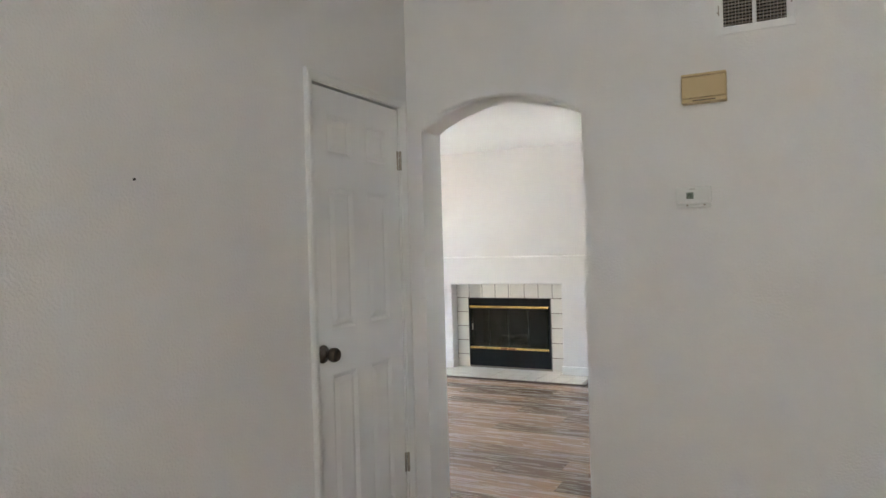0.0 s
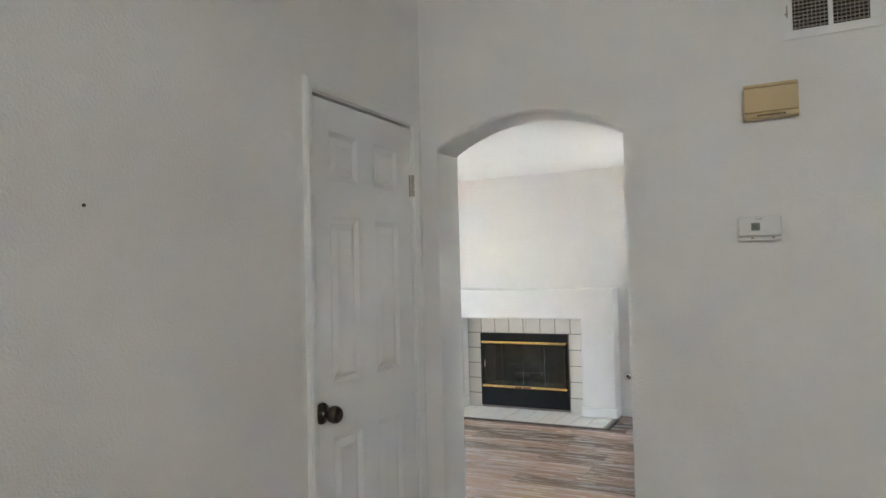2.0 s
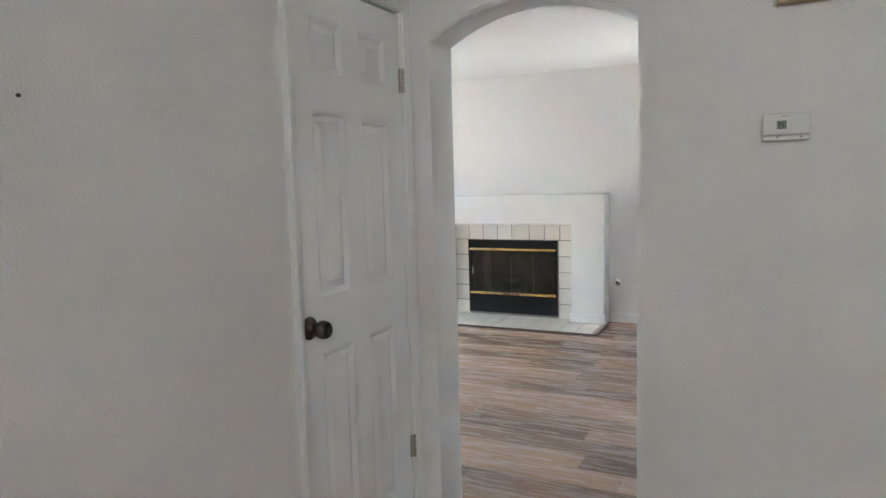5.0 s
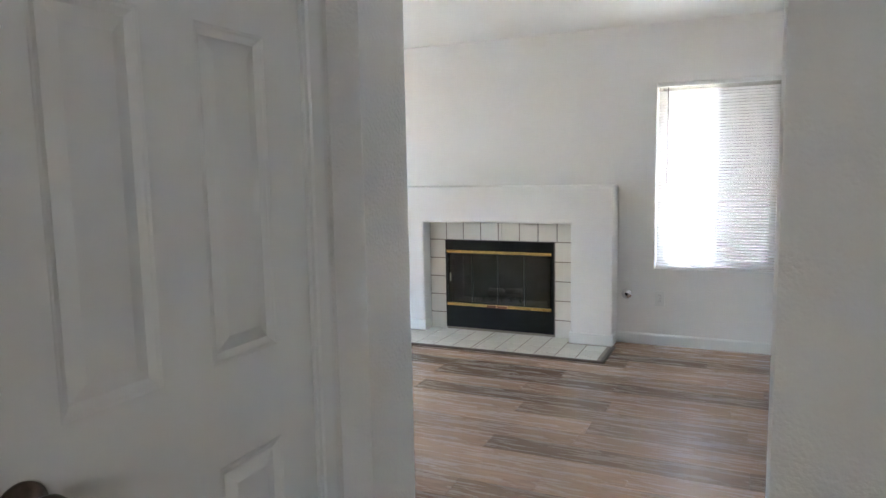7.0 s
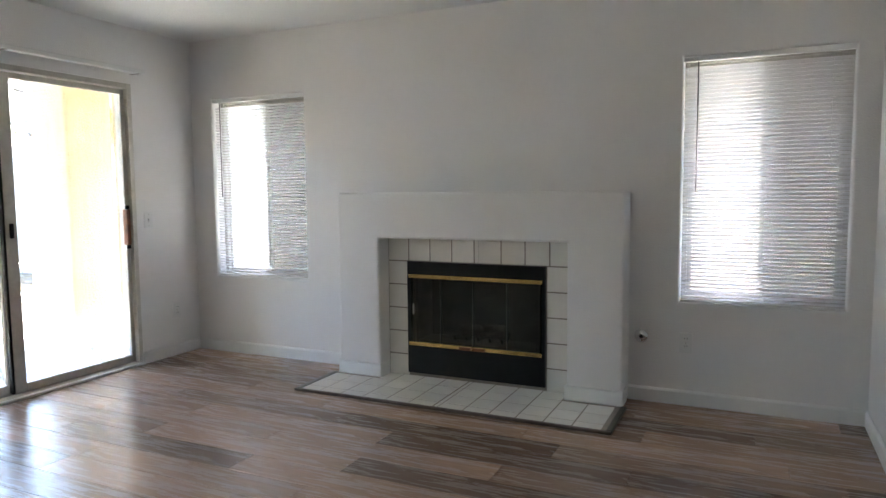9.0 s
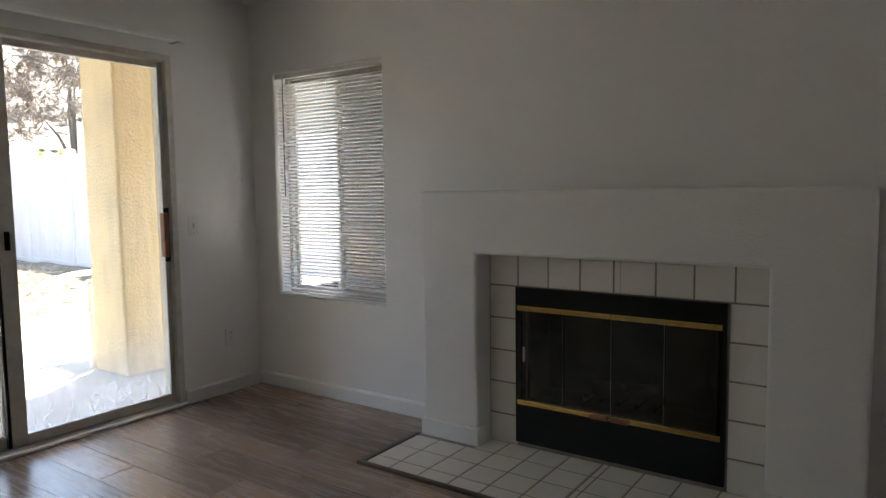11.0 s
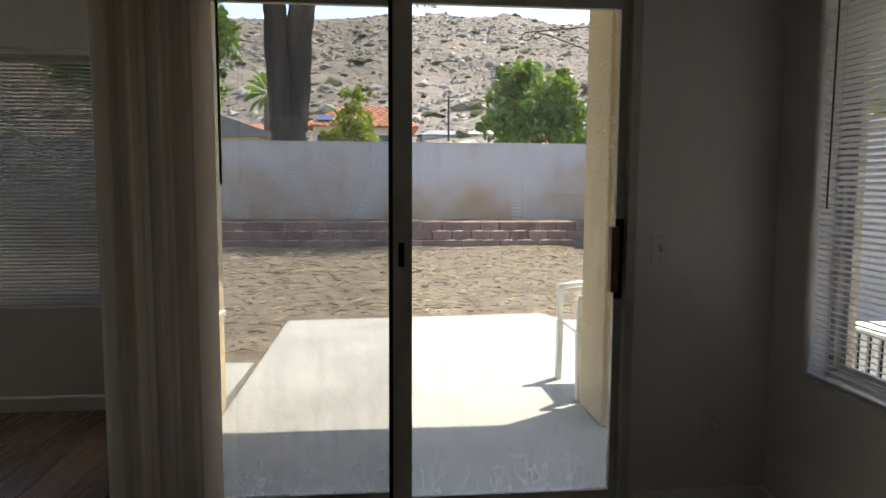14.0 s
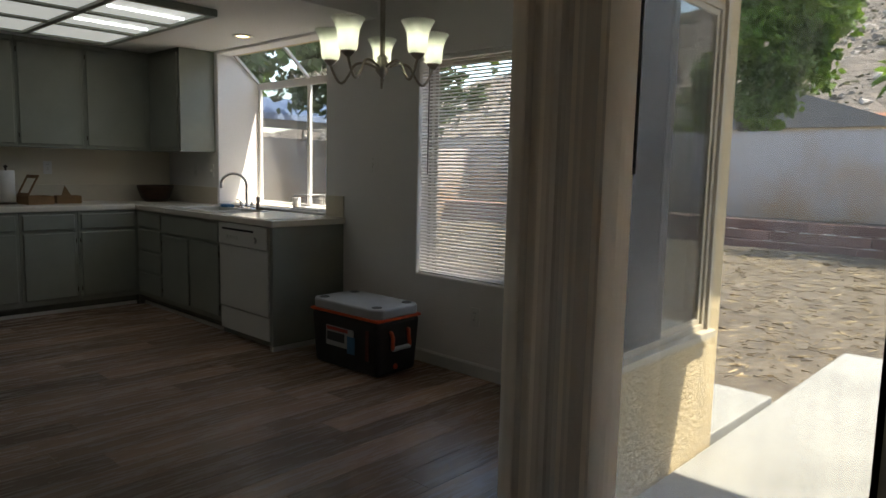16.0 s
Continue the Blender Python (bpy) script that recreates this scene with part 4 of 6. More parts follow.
moving = leaf("sliding_leaf", -1.492, -0.605, -0.045, 0.072, 0.032)
# black strip down the meeting edge of the leaf
part("edge_strip", box(-0.062, -1.508, 0.03, -0.03, -1.4925, z1 - 0.04, 0.003), M_BLACK, moving, "black strip along the edge of the sliding leaf")
fixed = leaf("fixed_leaf", s0 + 0.036, -1.45, -0.095, 0.045, 0.055)
sc = box(-0.128, s0 + 0.036, 0.04, -0.118, s0 + 0.06, z1 - 0.04, 0.002)
box(-0.128, -1.47, 0.04, -0.118, -1.446, z1 - 0.04, 0.002, sc)
box(-0.128, s0 + 0.06, 0.04, -0.118, -1.47, 0.065, 0.002, sc)
box(-0.128, s0 + 0.06, z1 - 0.065, -0.118, -1.47, z1 - 0.04, 0.002, sc)
scr = part("screen_door", sc, M_ALU, slider, "grey sliding insect screen")
clear_pane("insect_screen", box(-0.1235, s0 + 0.06, 0.065, -0.123, -1.47, z1 - 0.065), mesh_material("door_screen", 0.82), scr)
part("latch", box(-0.028, -1.472, 0.985, -0.012, -1.45, 1.075, 0.004), M_BLACK, moving, "black stile latch")
part("handle_plate", box(-0.029, -0.64, 0.855, -0.018, -0.608, 1.165, 0.003), M_BLACK, moving)
part("handle", box(-0.0175, -0.67, 0.885, 0.028, -0.64, 1.138, 0.006), M_WOODPULL, moving, "brown wooden pull handle")

# vertical blind, drawn back into a stack
M_VANE = slat_material()
M_VANE.name = "vane_plastic"
M_VANE.node_tree.nodes["Principled BSDF"].inputs["Base Color"].default_value = (0.82, 0.76, 0.68, 1)
for nd in M_VANE.node_tree.nodes:
    if nd.type == "MIX_SHADER":
        nd.inputs[0].default_value = 0.74
    if nd.type == "BSDF_TRANSLUCENT":
        nd.inputs[0].default_value = (0.97, 0.89, 0.78, 1)
vn, vl = M_VANE.node_tree.nodes, M_VANE.node_tree.links
vane_rnd, vane_stripe = vn.new("ShaderNodeObjectInfo"), vn.new("ShaderNodeMapRange")
vane_stripe.inputs["To Min"].default_value, vane_stripe.inputs["To Max"].default_value = 0.66, 1.1
vl.new(vane_rnd.outputs["Random"], vane_stripe.inputs["Value"])
for nd in [k for k in vn if k.type in ("BSDF_PRINCIPLED", "BSDF_TRANSLUCENT")]:   # per-vane tone painted in to imitate shading between the folds
    tone = vn.new("ShaderNodeHueSaturation")
    tone.inputs["Color"].default_value = nd.inputs[0].default_value
    vl.new(vane_stripe.outputs[0], tone.inputs["Value"])
    vl.new(tone.outputs[0], nd.inputs[0])
vb = thing("vertical_blind", "beige vertical blind drawn back into a stack", "blind")
part("headrail", box(0.035, -2.52, 2.092, 0.085, -0.508, 2.122, 0.004), M_PLASTIC, vb, "white headrail")
for yv in (-0.56, -1.5, -2.4):
    part("bracket", box(0.0, yv - 0.012, 2.088, 0.09, yv + 0.012, 2.0915, 0.001), M_STEEL, vb)
vane_meshes = []
for bend in (0.004, 0.0065, 0.009):
    own = bmesh.new()
    ring_a, ring_b = [], []
    for i in range(7):
        u = -0.0445 + 0.089 * i / 6
        w = bend * math.cos(math.pi * i / 6 - math.pi / 2)
        ring_a.append(own.verts.new((u, w, 0.0)))
        ring_b.append(own.verts.new((u, w, 2.045)))
    for i in range(6):
        own.faces.new((ring_a[i], ring_a[i + 1], ring_b[i + 1], ring_b[i]))
    me = bpy.data.meshes.new("vane")
    own.to_mesh(me)
    own.free()
    me.materials.append(M_VANE)
    vane_meshes.append(me)
jig = random.Random(4)
for k in range(24):
    v = piece("vane", vane_meshes[k % 3], vb, 0.06 + jig.uniform(-0.004, 0.004), -2.47 + k * 0.0142 + jig.uniform(-0.002, 0.002), 0.035)
    v.rotation_euler = (0, 0, radians(-33 + jig.uniform(-7, 7)))
part("wand", rod((0.078, -2.088, 1.29), (0.075, -2.09, 2.08), 0.005, seg=8), M_WAND, vb, "slim dark wand")

# ---- dining room ----
M_SHADE = slat_material()
M_SHADE.name = "frosted_shade"
M_SHADE.node_tree.nodes["Principled BSDF"].inputs["Base Color"].default_value = (0.85, 0.86, 0.82, 1)
for nd in M_SHADE.node_tree.nodes:
    if nd.type == "MIX_SHADER":
        nd.inputs[0].default_value = 0.66
    if nd.type == "BSDF_TRANSLUCENT":
        nd.inputs[0].default_value = (0.92, 0.95, 0.88, 1)
M_BULB = glow("lamp_bulb", (0.96, 1.0, 0.92), 1.15)
ch = thing("chandelier", "brushed nickel five-arm chandelier, lit frosted glass shades", "chandelier", (-0.523, -3.771, 0))
part("stem", tube([(0, 0, 1.83), (0, 0, CEIL - 0.02)], 0.013, 14), M_STEEL, ch)
part("canopy", lathe([(0.0, CEIL - 0.03), (0.03, CEIL - 0.028), (0.06, CEIL - 0.008), (0.062, CEIL), (0, CEIL)], 28), M_STEEL, ch, smooth=True)
part("hub", lathe([(0.0, 1.706), (0.008, 1.71), (0.010, 1.722), (0.006, 1.73), (0.016, 1.742), (0.034, 1.765), (0.036, 1.79), (0.022, 1.815), (0.028, 1.826), (0.015, 1.84)], 24),
     M_STEEL, ch, smooth=True)
for k in range(5):
    a = radians(228.9 + 72 * k)
    c, s = math.cos(a), math.sin(a)
    pts = []
    for i in range(19):
        u = i / 18
        r = 0.03 + 0.24 * (u ** 0.85) + (0.0 if u < 0.9 else 0.0)
        z = 1.782 + 0.022 * math.sin(u * 6.0) - 0.062 * math.sin(max(u - 0.42, 0) / 0.58 * math.pi) * 0.9 + 0.018 * max(u - 0.75, 0) / 0.25
        pts.append((r * c, r * s, z))
    arm = part("arm", tube(pts, 0.0068, 8), M_STEEL, ch, smooth=True)
    ex, ey, ez = pts[-1]
    mv = Matrix.Translation((ex, ey, ez))
    part("cup", lathe([(0.0, -0.006), (0.012, 0.0), (0.030, 0.018), (0.034, 0.026), (0.0, 0.026)], 22, m=mv), M_STEEL, arm, smooth=True)
    shade = lathe([(0.028, 0.024), (0.046, 0.034), (0.052, 0.06), (0.052, 0.095), (0.058, 0.135), (0.070, 0.165), (0.084, 0.188), (0.086, 0.194), (0.083, 0.196),
                   (0.068, 0.168), (0.055, 0.135), (0.049, 0.095), (0.049, 0.06), (0.043, 0.037), (0.026, 0.027)], 36, m=mv @ Matrix.Diagonal((0.9, 0.9, 0.88, 1)))
    part("shade", shade, M_SHADE, arm, "frosted ribbed glass shade", smooth=True)
    part("bulb", lathe([(0.0, 0.03), (0.012, 0.034), (0.014, 0.06), (0.026, 0.088), (0.029, 0.108), (0.022, 0.13), (0.0, 0.138)], 18, m=mv), M_BULB, arm, smooth=True)

# cooler on the floor under the window
M_COOLBODY = mat("cooler_body", (0.018, 0.019, 0.022), 0.45, vary=0.2, scale=10, bump=0.05, bscale=90)
M_COOLLID = mat("cooler_lid", (0.42, 0.44, 0.46), 0.5, vary=0.1, scale=10)
M_ORANGE = mat("orange_plastic", (0.75, 0.10, 0.02), 0.4, vary=0.1)
M_LABELW = mat("label_paper", (0.42, 0.42, 0.42), 0.5, vary=0.25, scale=30)
M_LABELB = mat("label_blue", (0.03, 0.14, 0.30), 0.5, vary=0.2, scale=30)
M_LABELR = mat("label_red", (0.45, 0.05, 0.03), 0.5, vary=0.2)
cool = thing("cooler", "black hard cooler, grey lid, orange trim and handles", "cooler", (-1.088, -4.548, 0.0), 2)
cool.scale = (1.0, 1.0, 1.06)
# body runs along y
L, W = 0.32, 0.19
own = bmesh.new()
bmesh.ops.create_cube(own, size=1)
bmesh.ops.scale(own, vec=(2 * W, 2 * L, 0.335), verts=own.verts)
bmesh.ops.translate(own, vec=(0, 0, 0.1725), verts=own.verts)
for v in own.verts:
    if v.co.z < 0.1:
        v.co.x *= 0.90
        v.co.y *= 0.94
bmesh.ops.bevel(own, geom=own.edges[:], offset=0.028, segments=3, affect="EDGES", profile=0.5)
part("body", own, M_COOLBODY, cool)
part("band", box(-W - 0.004, -L - 0.004, 0.335, W + 0.004, L + 0.004, 0.352, 0.006), M_ORANGE, cool, "orange rim band")
own = bmesh.new()
lid = [(-W - 0.006, -L + 0.05), (-W + 0.04, -L - 0.006), (W - 0.04, -L - 0.006), (W + 0.006, -L + 0.05), (W + 0.006, L - 0.05), (W - 0.04, L + 0.006), (-W + 0.04, L + 0.006), (-W - 0.006, L - 0.05)]
own.free()
lidob = part("lid", prism(lid, "z", 0.3525, 0.412, 0.012), M_COOLLID, cool, "grey plastic lid")
for x in (-0.13, 0.13):
    for yv in (-0.25, 0.25):
        part("cup_holder", lathe([(0.0, 0.4125), (0.026, 0.4125), (0.03, 0.415), (0.033, 0.4122)], 22, m=Matrix.Translation((x, yv, 0))), M_COOLBODY, lidob)
# end handle facing the patio, and drain plug
for x in (-0.075, 0.075):
    part("handle_arm", tube([(x, L - 0.015, 0.27), (x * 1.02, L + 0.006, 0.265), (x * 0.92, L + 0.012, 0.235), (x * 1.0, L + 0.016, 0.19), (x * 0.95, L + 0.016, 0.165)], 0.013, 8), M_ORANGE, cool,
         "orange handle arm", smooth=True)
part("handle_grip", rod((-0.075, L + 0.016, 0.17), (0.075, L + 0.016, 0.17), 0.014), M_COOLLID, cool)
part("drain_plug", lathe([(0.0, 0.02), (0.016, 0.02), (0.02, 0.0), (0.0, 0.0)], 14, m=Matrix.Translation((0.02, L - 0.028, 0.055)) @ Matrix.Rotation(radians(-90), 4, "X")), M_ORANGE, cool)
part("end_ridge", box(-0.12, L - 0.004, 0.305, 0.12, L + 0.003, 0.32, 0.002), M_COOLBODY, cool)
lab = part("paper_label", box(W - 0.006, -0.16, 0.14, W + 0.0015, 0.10, 0.26), M_LABELW, cool, "printed paper label")
part("print_bar", box(W + 0.0017, -0.155, 0.235, W + 0.0022, 0.05, 0.256), M_LABELR, lab)
part("print_block", box(W + 0.0017, -0.15, 0.17, W + 0.0022, 0.02, 0.225), M_COOLBODY, lab)
part("print_block", box(W + 0.0017, 0.045, 0.115, W + 0.0022, 0.118, 0.22), M_LABELB, lab)
part("brand_bar", box(W - 0.004, 0.215, 0.10, W + 0.0012, 0.24, 0.28), mat("faded_red", (0.13, 0.025, 0.015), 0.5, vary=0.4, scale=60), cool, "faded red vertical brand mark")

# ---- kitchen ----
M_CAB = mat("grey_cabinet_paint", (0.245, 0.262, 0.226), 0.45, vary=0.10, scale=4, bump=0.08, bscale=60)
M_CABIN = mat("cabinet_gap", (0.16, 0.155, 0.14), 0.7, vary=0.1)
M_COUNTER = mat("white_counter_tile", (0.70, 0.66, 0.58), 0.2, vary=0.08, scale=10, per_object=0.03)
M_APPL = mat("white_appliance", (0.66, 0.66, 0.63), 0.3, vary=0.04, scale=3)
M_BACKSPL = mat("cream_wall_tile", (0.66, 0.60, 0.50), 0.3, vary=0.08, scale=6)


def panel_front(name, axis, c, out, a0, a1, z0, z1, parent, hinge=0):
    """A lipped cabinet front standing out by 18 mm from the plane c along an axis."""
    t = 0.018 * out
    if axis == "x":
        b = box(min(c, c + t), a0, z0, max(c, c + t), a1, z1, 0.009)
    else:
        b = box(a0, min(c, c + t), z0, a1, max(c, c + t), z1, 0.009)
    ob = part(name, b, M_CAB, parent)
    if hinge:
        ah = a0 - 0.006 if hinge < 0 else a1 + 0.006
        for z in (z0 + 0.07, z1 - 0.07):
            h = rod((c + t * 0.7, ah, z - 0.02), (c + t * 0.7, ah, z + 0.02), 0.005, seg=8) if axis == "x" else rod((ah, c + t * 0.7, z - 0.02), (ah, c + t * 0.7, z + 0.02), 0.005, seg=8)
            part("hinge", h, M_BRONZE, ob)
    return ob


CF, BF = -0.828, -7.41        # carcass fronts: sink run and back run
KICK = 0.09


def base_box(label, x0, y0, x1, y1, kx, ky):
    th = thing("base_cabinet", label, "cabinet", group="base cabinets")
    part("carcass", box(x0, y0, KICK, x1, y1, 0.868, 0.002), M_CAB, th)
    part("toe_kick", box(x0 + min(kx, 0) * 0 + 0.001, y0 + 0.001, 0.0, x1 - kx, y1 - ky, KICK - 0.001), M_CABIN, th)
    return th


G = "grey painted base cabinet with lipped doors"
dr = base_box("grey painted base cabinet with four drawers", XW + 0.001, -7.408, CF, -6.912, 0.06, 0)
for z0, z1b in ((0.72, 0.85), (0.52, 0.70), (0.33, 0.50), (0.13, 0.31)):
    panel_front("drawer", "x", CF + 0.001, 1, -7.375, -6.925, z0, z1b, dr)
sb = base_box("grey painted sink cabinet with two doors", XW + 0.001, -6.91, CF, -5.925, 0.06, 0)
panel_front("false_front", "x", CF + 0.001, 1, -6.895, -5.937, 0.70, 0.85, sb)
panel_front("door", "x", CF + 0.001, 1, -6.895, -6.43, 0.13, 0.68, sb, -1)
panel_front("door", "x", CF + 0.001, 1, -6.385, -5.937, 0.13, 0.68, sb, 1)
dw = thing("dishwasher", "white built-in dishwasher with control panel", "dishwasher")
part("tub", box(XW + 0.02, -5.918, 0.02, CF - 0.01, -5.245, 0.866), M_CABIN, dw)
part("door", box(CF - 0.009, -5.91, 0.235, CF + 0.02, -5.25, 0.70, 0.006), M_APPL, dw)
cp = part("control_panel", box(CF - 0.009, -5.91, 0.705, CF + 0.028, -5.25, 0.862, 0.008), M_APPL, dw)
part("vent_slot", box(CF + 0.0275, -5.85, 0.815, CF + 0.0295, -5.42, 0.83, 0.0005), M_DARK, cp)
part("dial", rod((CF + 0.028, -5.40, 0.765), (CF + 0.045, -5.40, 0.765), 0.022, seg=20), M_APPL, cp)
for k in range(4):
    part("button", box(CF + 0.0275, -5.80 + k * 0.045, 0.75, CF + 0.033, -5.768 + k * 0.045, 0.775, 0.002), M_APPL, cp)
part("kick_panel", box(CF - 0.03, -5.91, 0.06, CF + 0.012, -5.25, 0.228, 0.004), M_APPL, dw)
ep = thing("end_panel", "grey painted cabinet end panel", "cabinet panel")
part("panel", box(XW + 0.001, -5.243, 0.0, CF + 0.012, -5.205, 0.868, 0.003), M_CAB, ep)
part("shoe_trim", box(XW + 0.002, -5.2048, 0.0, CF + 0.02, -5.192, 0.035, 0.004), M_TRIM, ep)
spans = ((-0.82, -0.325), (-0.323, 0.115), (0.117, 0.56), (0.562, 1.0), (1.002, 1.45))
for k, (x0, x1) in enumerate(spans):
    th = base_box(G, x0, KY + 0.001, x1, BF, 0, 0.06)
    panel_front("drawer", "y", BF + 0.001, 1, x0 + 0.025, x1 - 0.02, 0.715, 0.845, th)
    panel_front("door", "y", BF + 0.001, 1, x0 + 0.025, x1 - 0.02, 0.135, 0.69, th, -1 if k % 2 else 1)
cornerb = base_box("grey painted blind corner base cabinet", XW + 0.001, KY + 0.001, -0.822, BF, 0.0, 0.0)
for nm, b in (("kick_trim", box(CF - 0.058, -7.45, 0.0, CF - 0.046, -5.232, 0.03, 0.003)), ("kick_trim", box(-0.82, BF - 0.058, 0.0, 1.45, BF - 0.046, 0.03, 0.003))):
    tagged(part(nm, b, M_TRIM), "white quarter-round trim along the toe kick", "trim", kind="structure")

# tiled worktop in an L, with sink well
wt = thing("worktop", "cream tiled worktop with bullnose edge", "worktop")
part("sink_run", box(XW + 0.001, -7.39, 0.87, CF + 0.03, -6.80, 0.916, 0.008), M_COUNTER, wt)
part("sink_run", box(XW + 0.001, -6.02, 0.87, CF + 0.03, -5.18, 0.916, 0.008), M_COUNTER, wt)
part("sink_front", box(-0.92, -6.80, 0.87, CF + 0.03, -6.02, 0.916, 0.006), M_COUNTER, wt)
part("sink_back", box(XW + 0.001, -6.80, 0.87, -1.30, -6.02, 0.916, 0.006), M_COUNTER, wt)
part("back_run", box(XW + 0.001, KY + 0.001, 0.87, 1.45, -7.391, 0.916, 0.008), M_COUNTER, wt)
own = box(0, 0, 0, 0.149, 0.149, 0.004, 0.0015, seg=1)
ctile = bpy.data.meshes.new("tile")
own.to_mesh(ctile)
own.free()
ctile.materials.append(M_COUNTER)
for i in range(4):
    for j in range(14):
        yv = -7.385 + j * 0.1515
        xv = XW + 0.008 + i * 0.1515
        if not (-6.95 < yv < -6.02 and i in (0, 1, 2, 3)):
            piece("tile", ctile, wt, xv, yv, 0.9155)
for i in range(14):
    for j in range(4):
        piece("tile", ctile, wt, -0.815 + i * 0.1515, KY + 0.008 + j * 0.1515, 0.9155)
for spl in (box(XW + 0.001, KY + 0.010, 0.917, XW + 0.010, -7.06, 1.075, 0.002), box(XW + 0.001, -5.415, 0.917, XW + 0.010, -5.2, 1.075, 0.002),
            box(XW + 0.010, KY + 0.001, 0.917, 1.45, KY + 0.010, 1.075, 0.002)):
    part("backsplash", spl, M_BACKSPL, wt, "low cream tile backsplash")

sink = thing("sink", "white enamel kitchen sink", "sink")
sk = box(-1.3000, -6.80, 0.70, -0.9200, -6.02, 0.71)
for b in ((-1.2990, -6.799, 0.71, -1.2850, -6.021, 0.922), (-0.9350, -6.799, 0.71, -0.9210, -6.021, 0.922), (-1.2850, -6.799, 0.71, -0.9350, -6.785, 0.922), (-1.2850, -6.035, 0.71, -0.9350, -6.021, 0.922),
          (-1.2850, -6.42, 0.71, -0.9350, -6.40, 0.91)):
    box(*b, 0.004, sk)
part("basin", sk, M_APPL, sink)
fau = thing("faucet", "chrome gooseneck faucet with two levers", "faucet", (-1.345, -6.42, 0.916))
part("base_plate", box(-0.025, -0.11, 0.0, 0.025, 0.11, 0.012, 0.005), M_CHROME, fau)
pts = [(0, 0, 0.01), (0, 0, 0.20)] + [(0.085 - 0.085 * math.cos(a), -0.06 * (1 - math.cos(a)), 0.20 + 0.10 * math.sin(a)) for a in [math.pi * i / 12 for i in range(1, 12)]] + [(0.17, -0.12, 0.175)]
part("spout", tube(pts, 0.0115, 10), M_CHROME, fau, smooth=True)
for yv in (-0.085, 0.085):
    hd = lathe([(0.0, 0.012), (0.02, 0.012), (0.012, 0.03), (0.014, 0.055), (0.0, 0.06)], 18, m=Matrix.Translation((0, yv, 0)))
    part("lever", tube([(0, yv, 0.052), (0.012, yv * 1.2, 0.07), (0.02, yv * 1.5, 0.074)], 0.006, 8, bm=hd), M_CHROME, fau, smooth=True)
spr = thing("side_spray", "dark grey sink side spray", "sink spray", (-1.345, -6.24, 0.916))
part("body", lathe([(0.0, 0.0), (0.022, 0.0), (0.016, 0.02), (0.013, 0.06), (0.018, 0.085), (0.016, 0.11), (0.0, 0.112)], 18), M_STEEL, spr, smooth=True)
M_SPONGE = mat("blue_sponge", (0.05, 0.17, 0.35), 0.9, vary=0.3, scale=60, bump=0.5, bscale=150)
tagged(part("sponge", box(-1.35, -6.75, 0.9165, -1.28, -6.63, 0.942, 0.006), M_SPONGE), "blue kitchen sponge beside the faucet", "sponge")

# wall cabinets
def upper(x0, y0, x1, y1, label):
    th = thing("wall_cabinet", label, "cabinet", group="wall cabinets")
    part("carcass", box(x0, y0, 1.40, x1, y1, KCEIL - 0.004, 0.002), M_CAB, th)
    return th


uc = upper(XW + 0.001, KY + 0.001, -1.10, -7.10, "grey painted corner wall cabinet")
panel_front("door", "x", -1.099, 1, -7.66, -7.13, 1.425, 2.27, uc)
for k, (x0, x1) in enumerate(((-1.065, -0.52), (-0.518, 0.012), (0.014, 0.55), (0.552, 1.09), (1.092, 1.6))):
    th = upper(x0 if k else -1.098, KY + 0.001, x1, -7.71, "grey painted wall cabinet with lipped door")
    panel_front("door", "y", -7.709, 1, x0 + 0.02, x1 - 0.015, 1.425, 2.265, th, 1 if k != 1 else 1)

# boxed ceiling light and downlight
M_DIFF = glow("light_diffuser", (0.86, 0.96, 1.0), 0.085)
M_TUBE = glow("fluorescent_tube", (0.85, 0.97, 1.0), 1.3)
fl = thing("ceiling_light", "boxed fluorescent ceiling light, grey wooden grid, lit panels", "ceiling light")
fx0, fx1, fy0, fy1, zb = -0.6, 0.64, -7.32, -5.5, KCEIL
for x in (fx0, 0.02, fx1 - 0.045):
    part("rail", box(x, fy0, zb - 0.05, x + 0.045, fy1, zb - 0.001, 0.004), M_CAB, fl)
for yv in (fy0, -6.71, -6.14, fy1 - 0.045):
    for xa, xb in ((fx0 + 0.046, 0.019), (0.066, fx1 - 0.046)):
        part("cross_rail", box(xa, yv, zb - 0.048, xb, yv + 0.045, zb - 0.001, 0.004), M_CAB, fl)
for ya, yb in ((fy0 + 0.046, -6.711), (-6.664, -6.141), (-6.094, fy1 - 0.046)):
    for xa, xb in ((fx0 + 0.046, 0.019), (0.066, fx1 - 0.046)):
        part("diffuser", box(xa, ya, zb - 0.03, xb, yb, zb - 0.022), M_DIFF, fl, "lit acrylic panel")
for yv in (-6.4, -5.82):
    part("tube", rod((-0.52, yv, zb - 0.034), (-0.02, yv, zb - 0.034), 0.010, seg=12), M_TUBE, fl, "bright fluorescent tube")
dl = thing("downlight", "recessed ceiling downlight with warm bulb", "downlight", (-1.19, -6.19, KCEIL))
part("ring", lathe([(0.052, -0.0005), (0.078, -0.0005), (0.082, -0.006), (0.055, -0.009), (0.052, -0.0005)], 30), M_TRIM, dl, smooth=True)
part("bulb", lathe([(0.0, -0.006), (0.03, -0.0055), (0.05, -0.002), (0.0, -0.001)], 24), glow("warm_bulb", (1.0, 0.72, 0.35), 2.5), dl, smooth=True)

M_GSCREEN = mesh_material("garden_screen", 0.7)
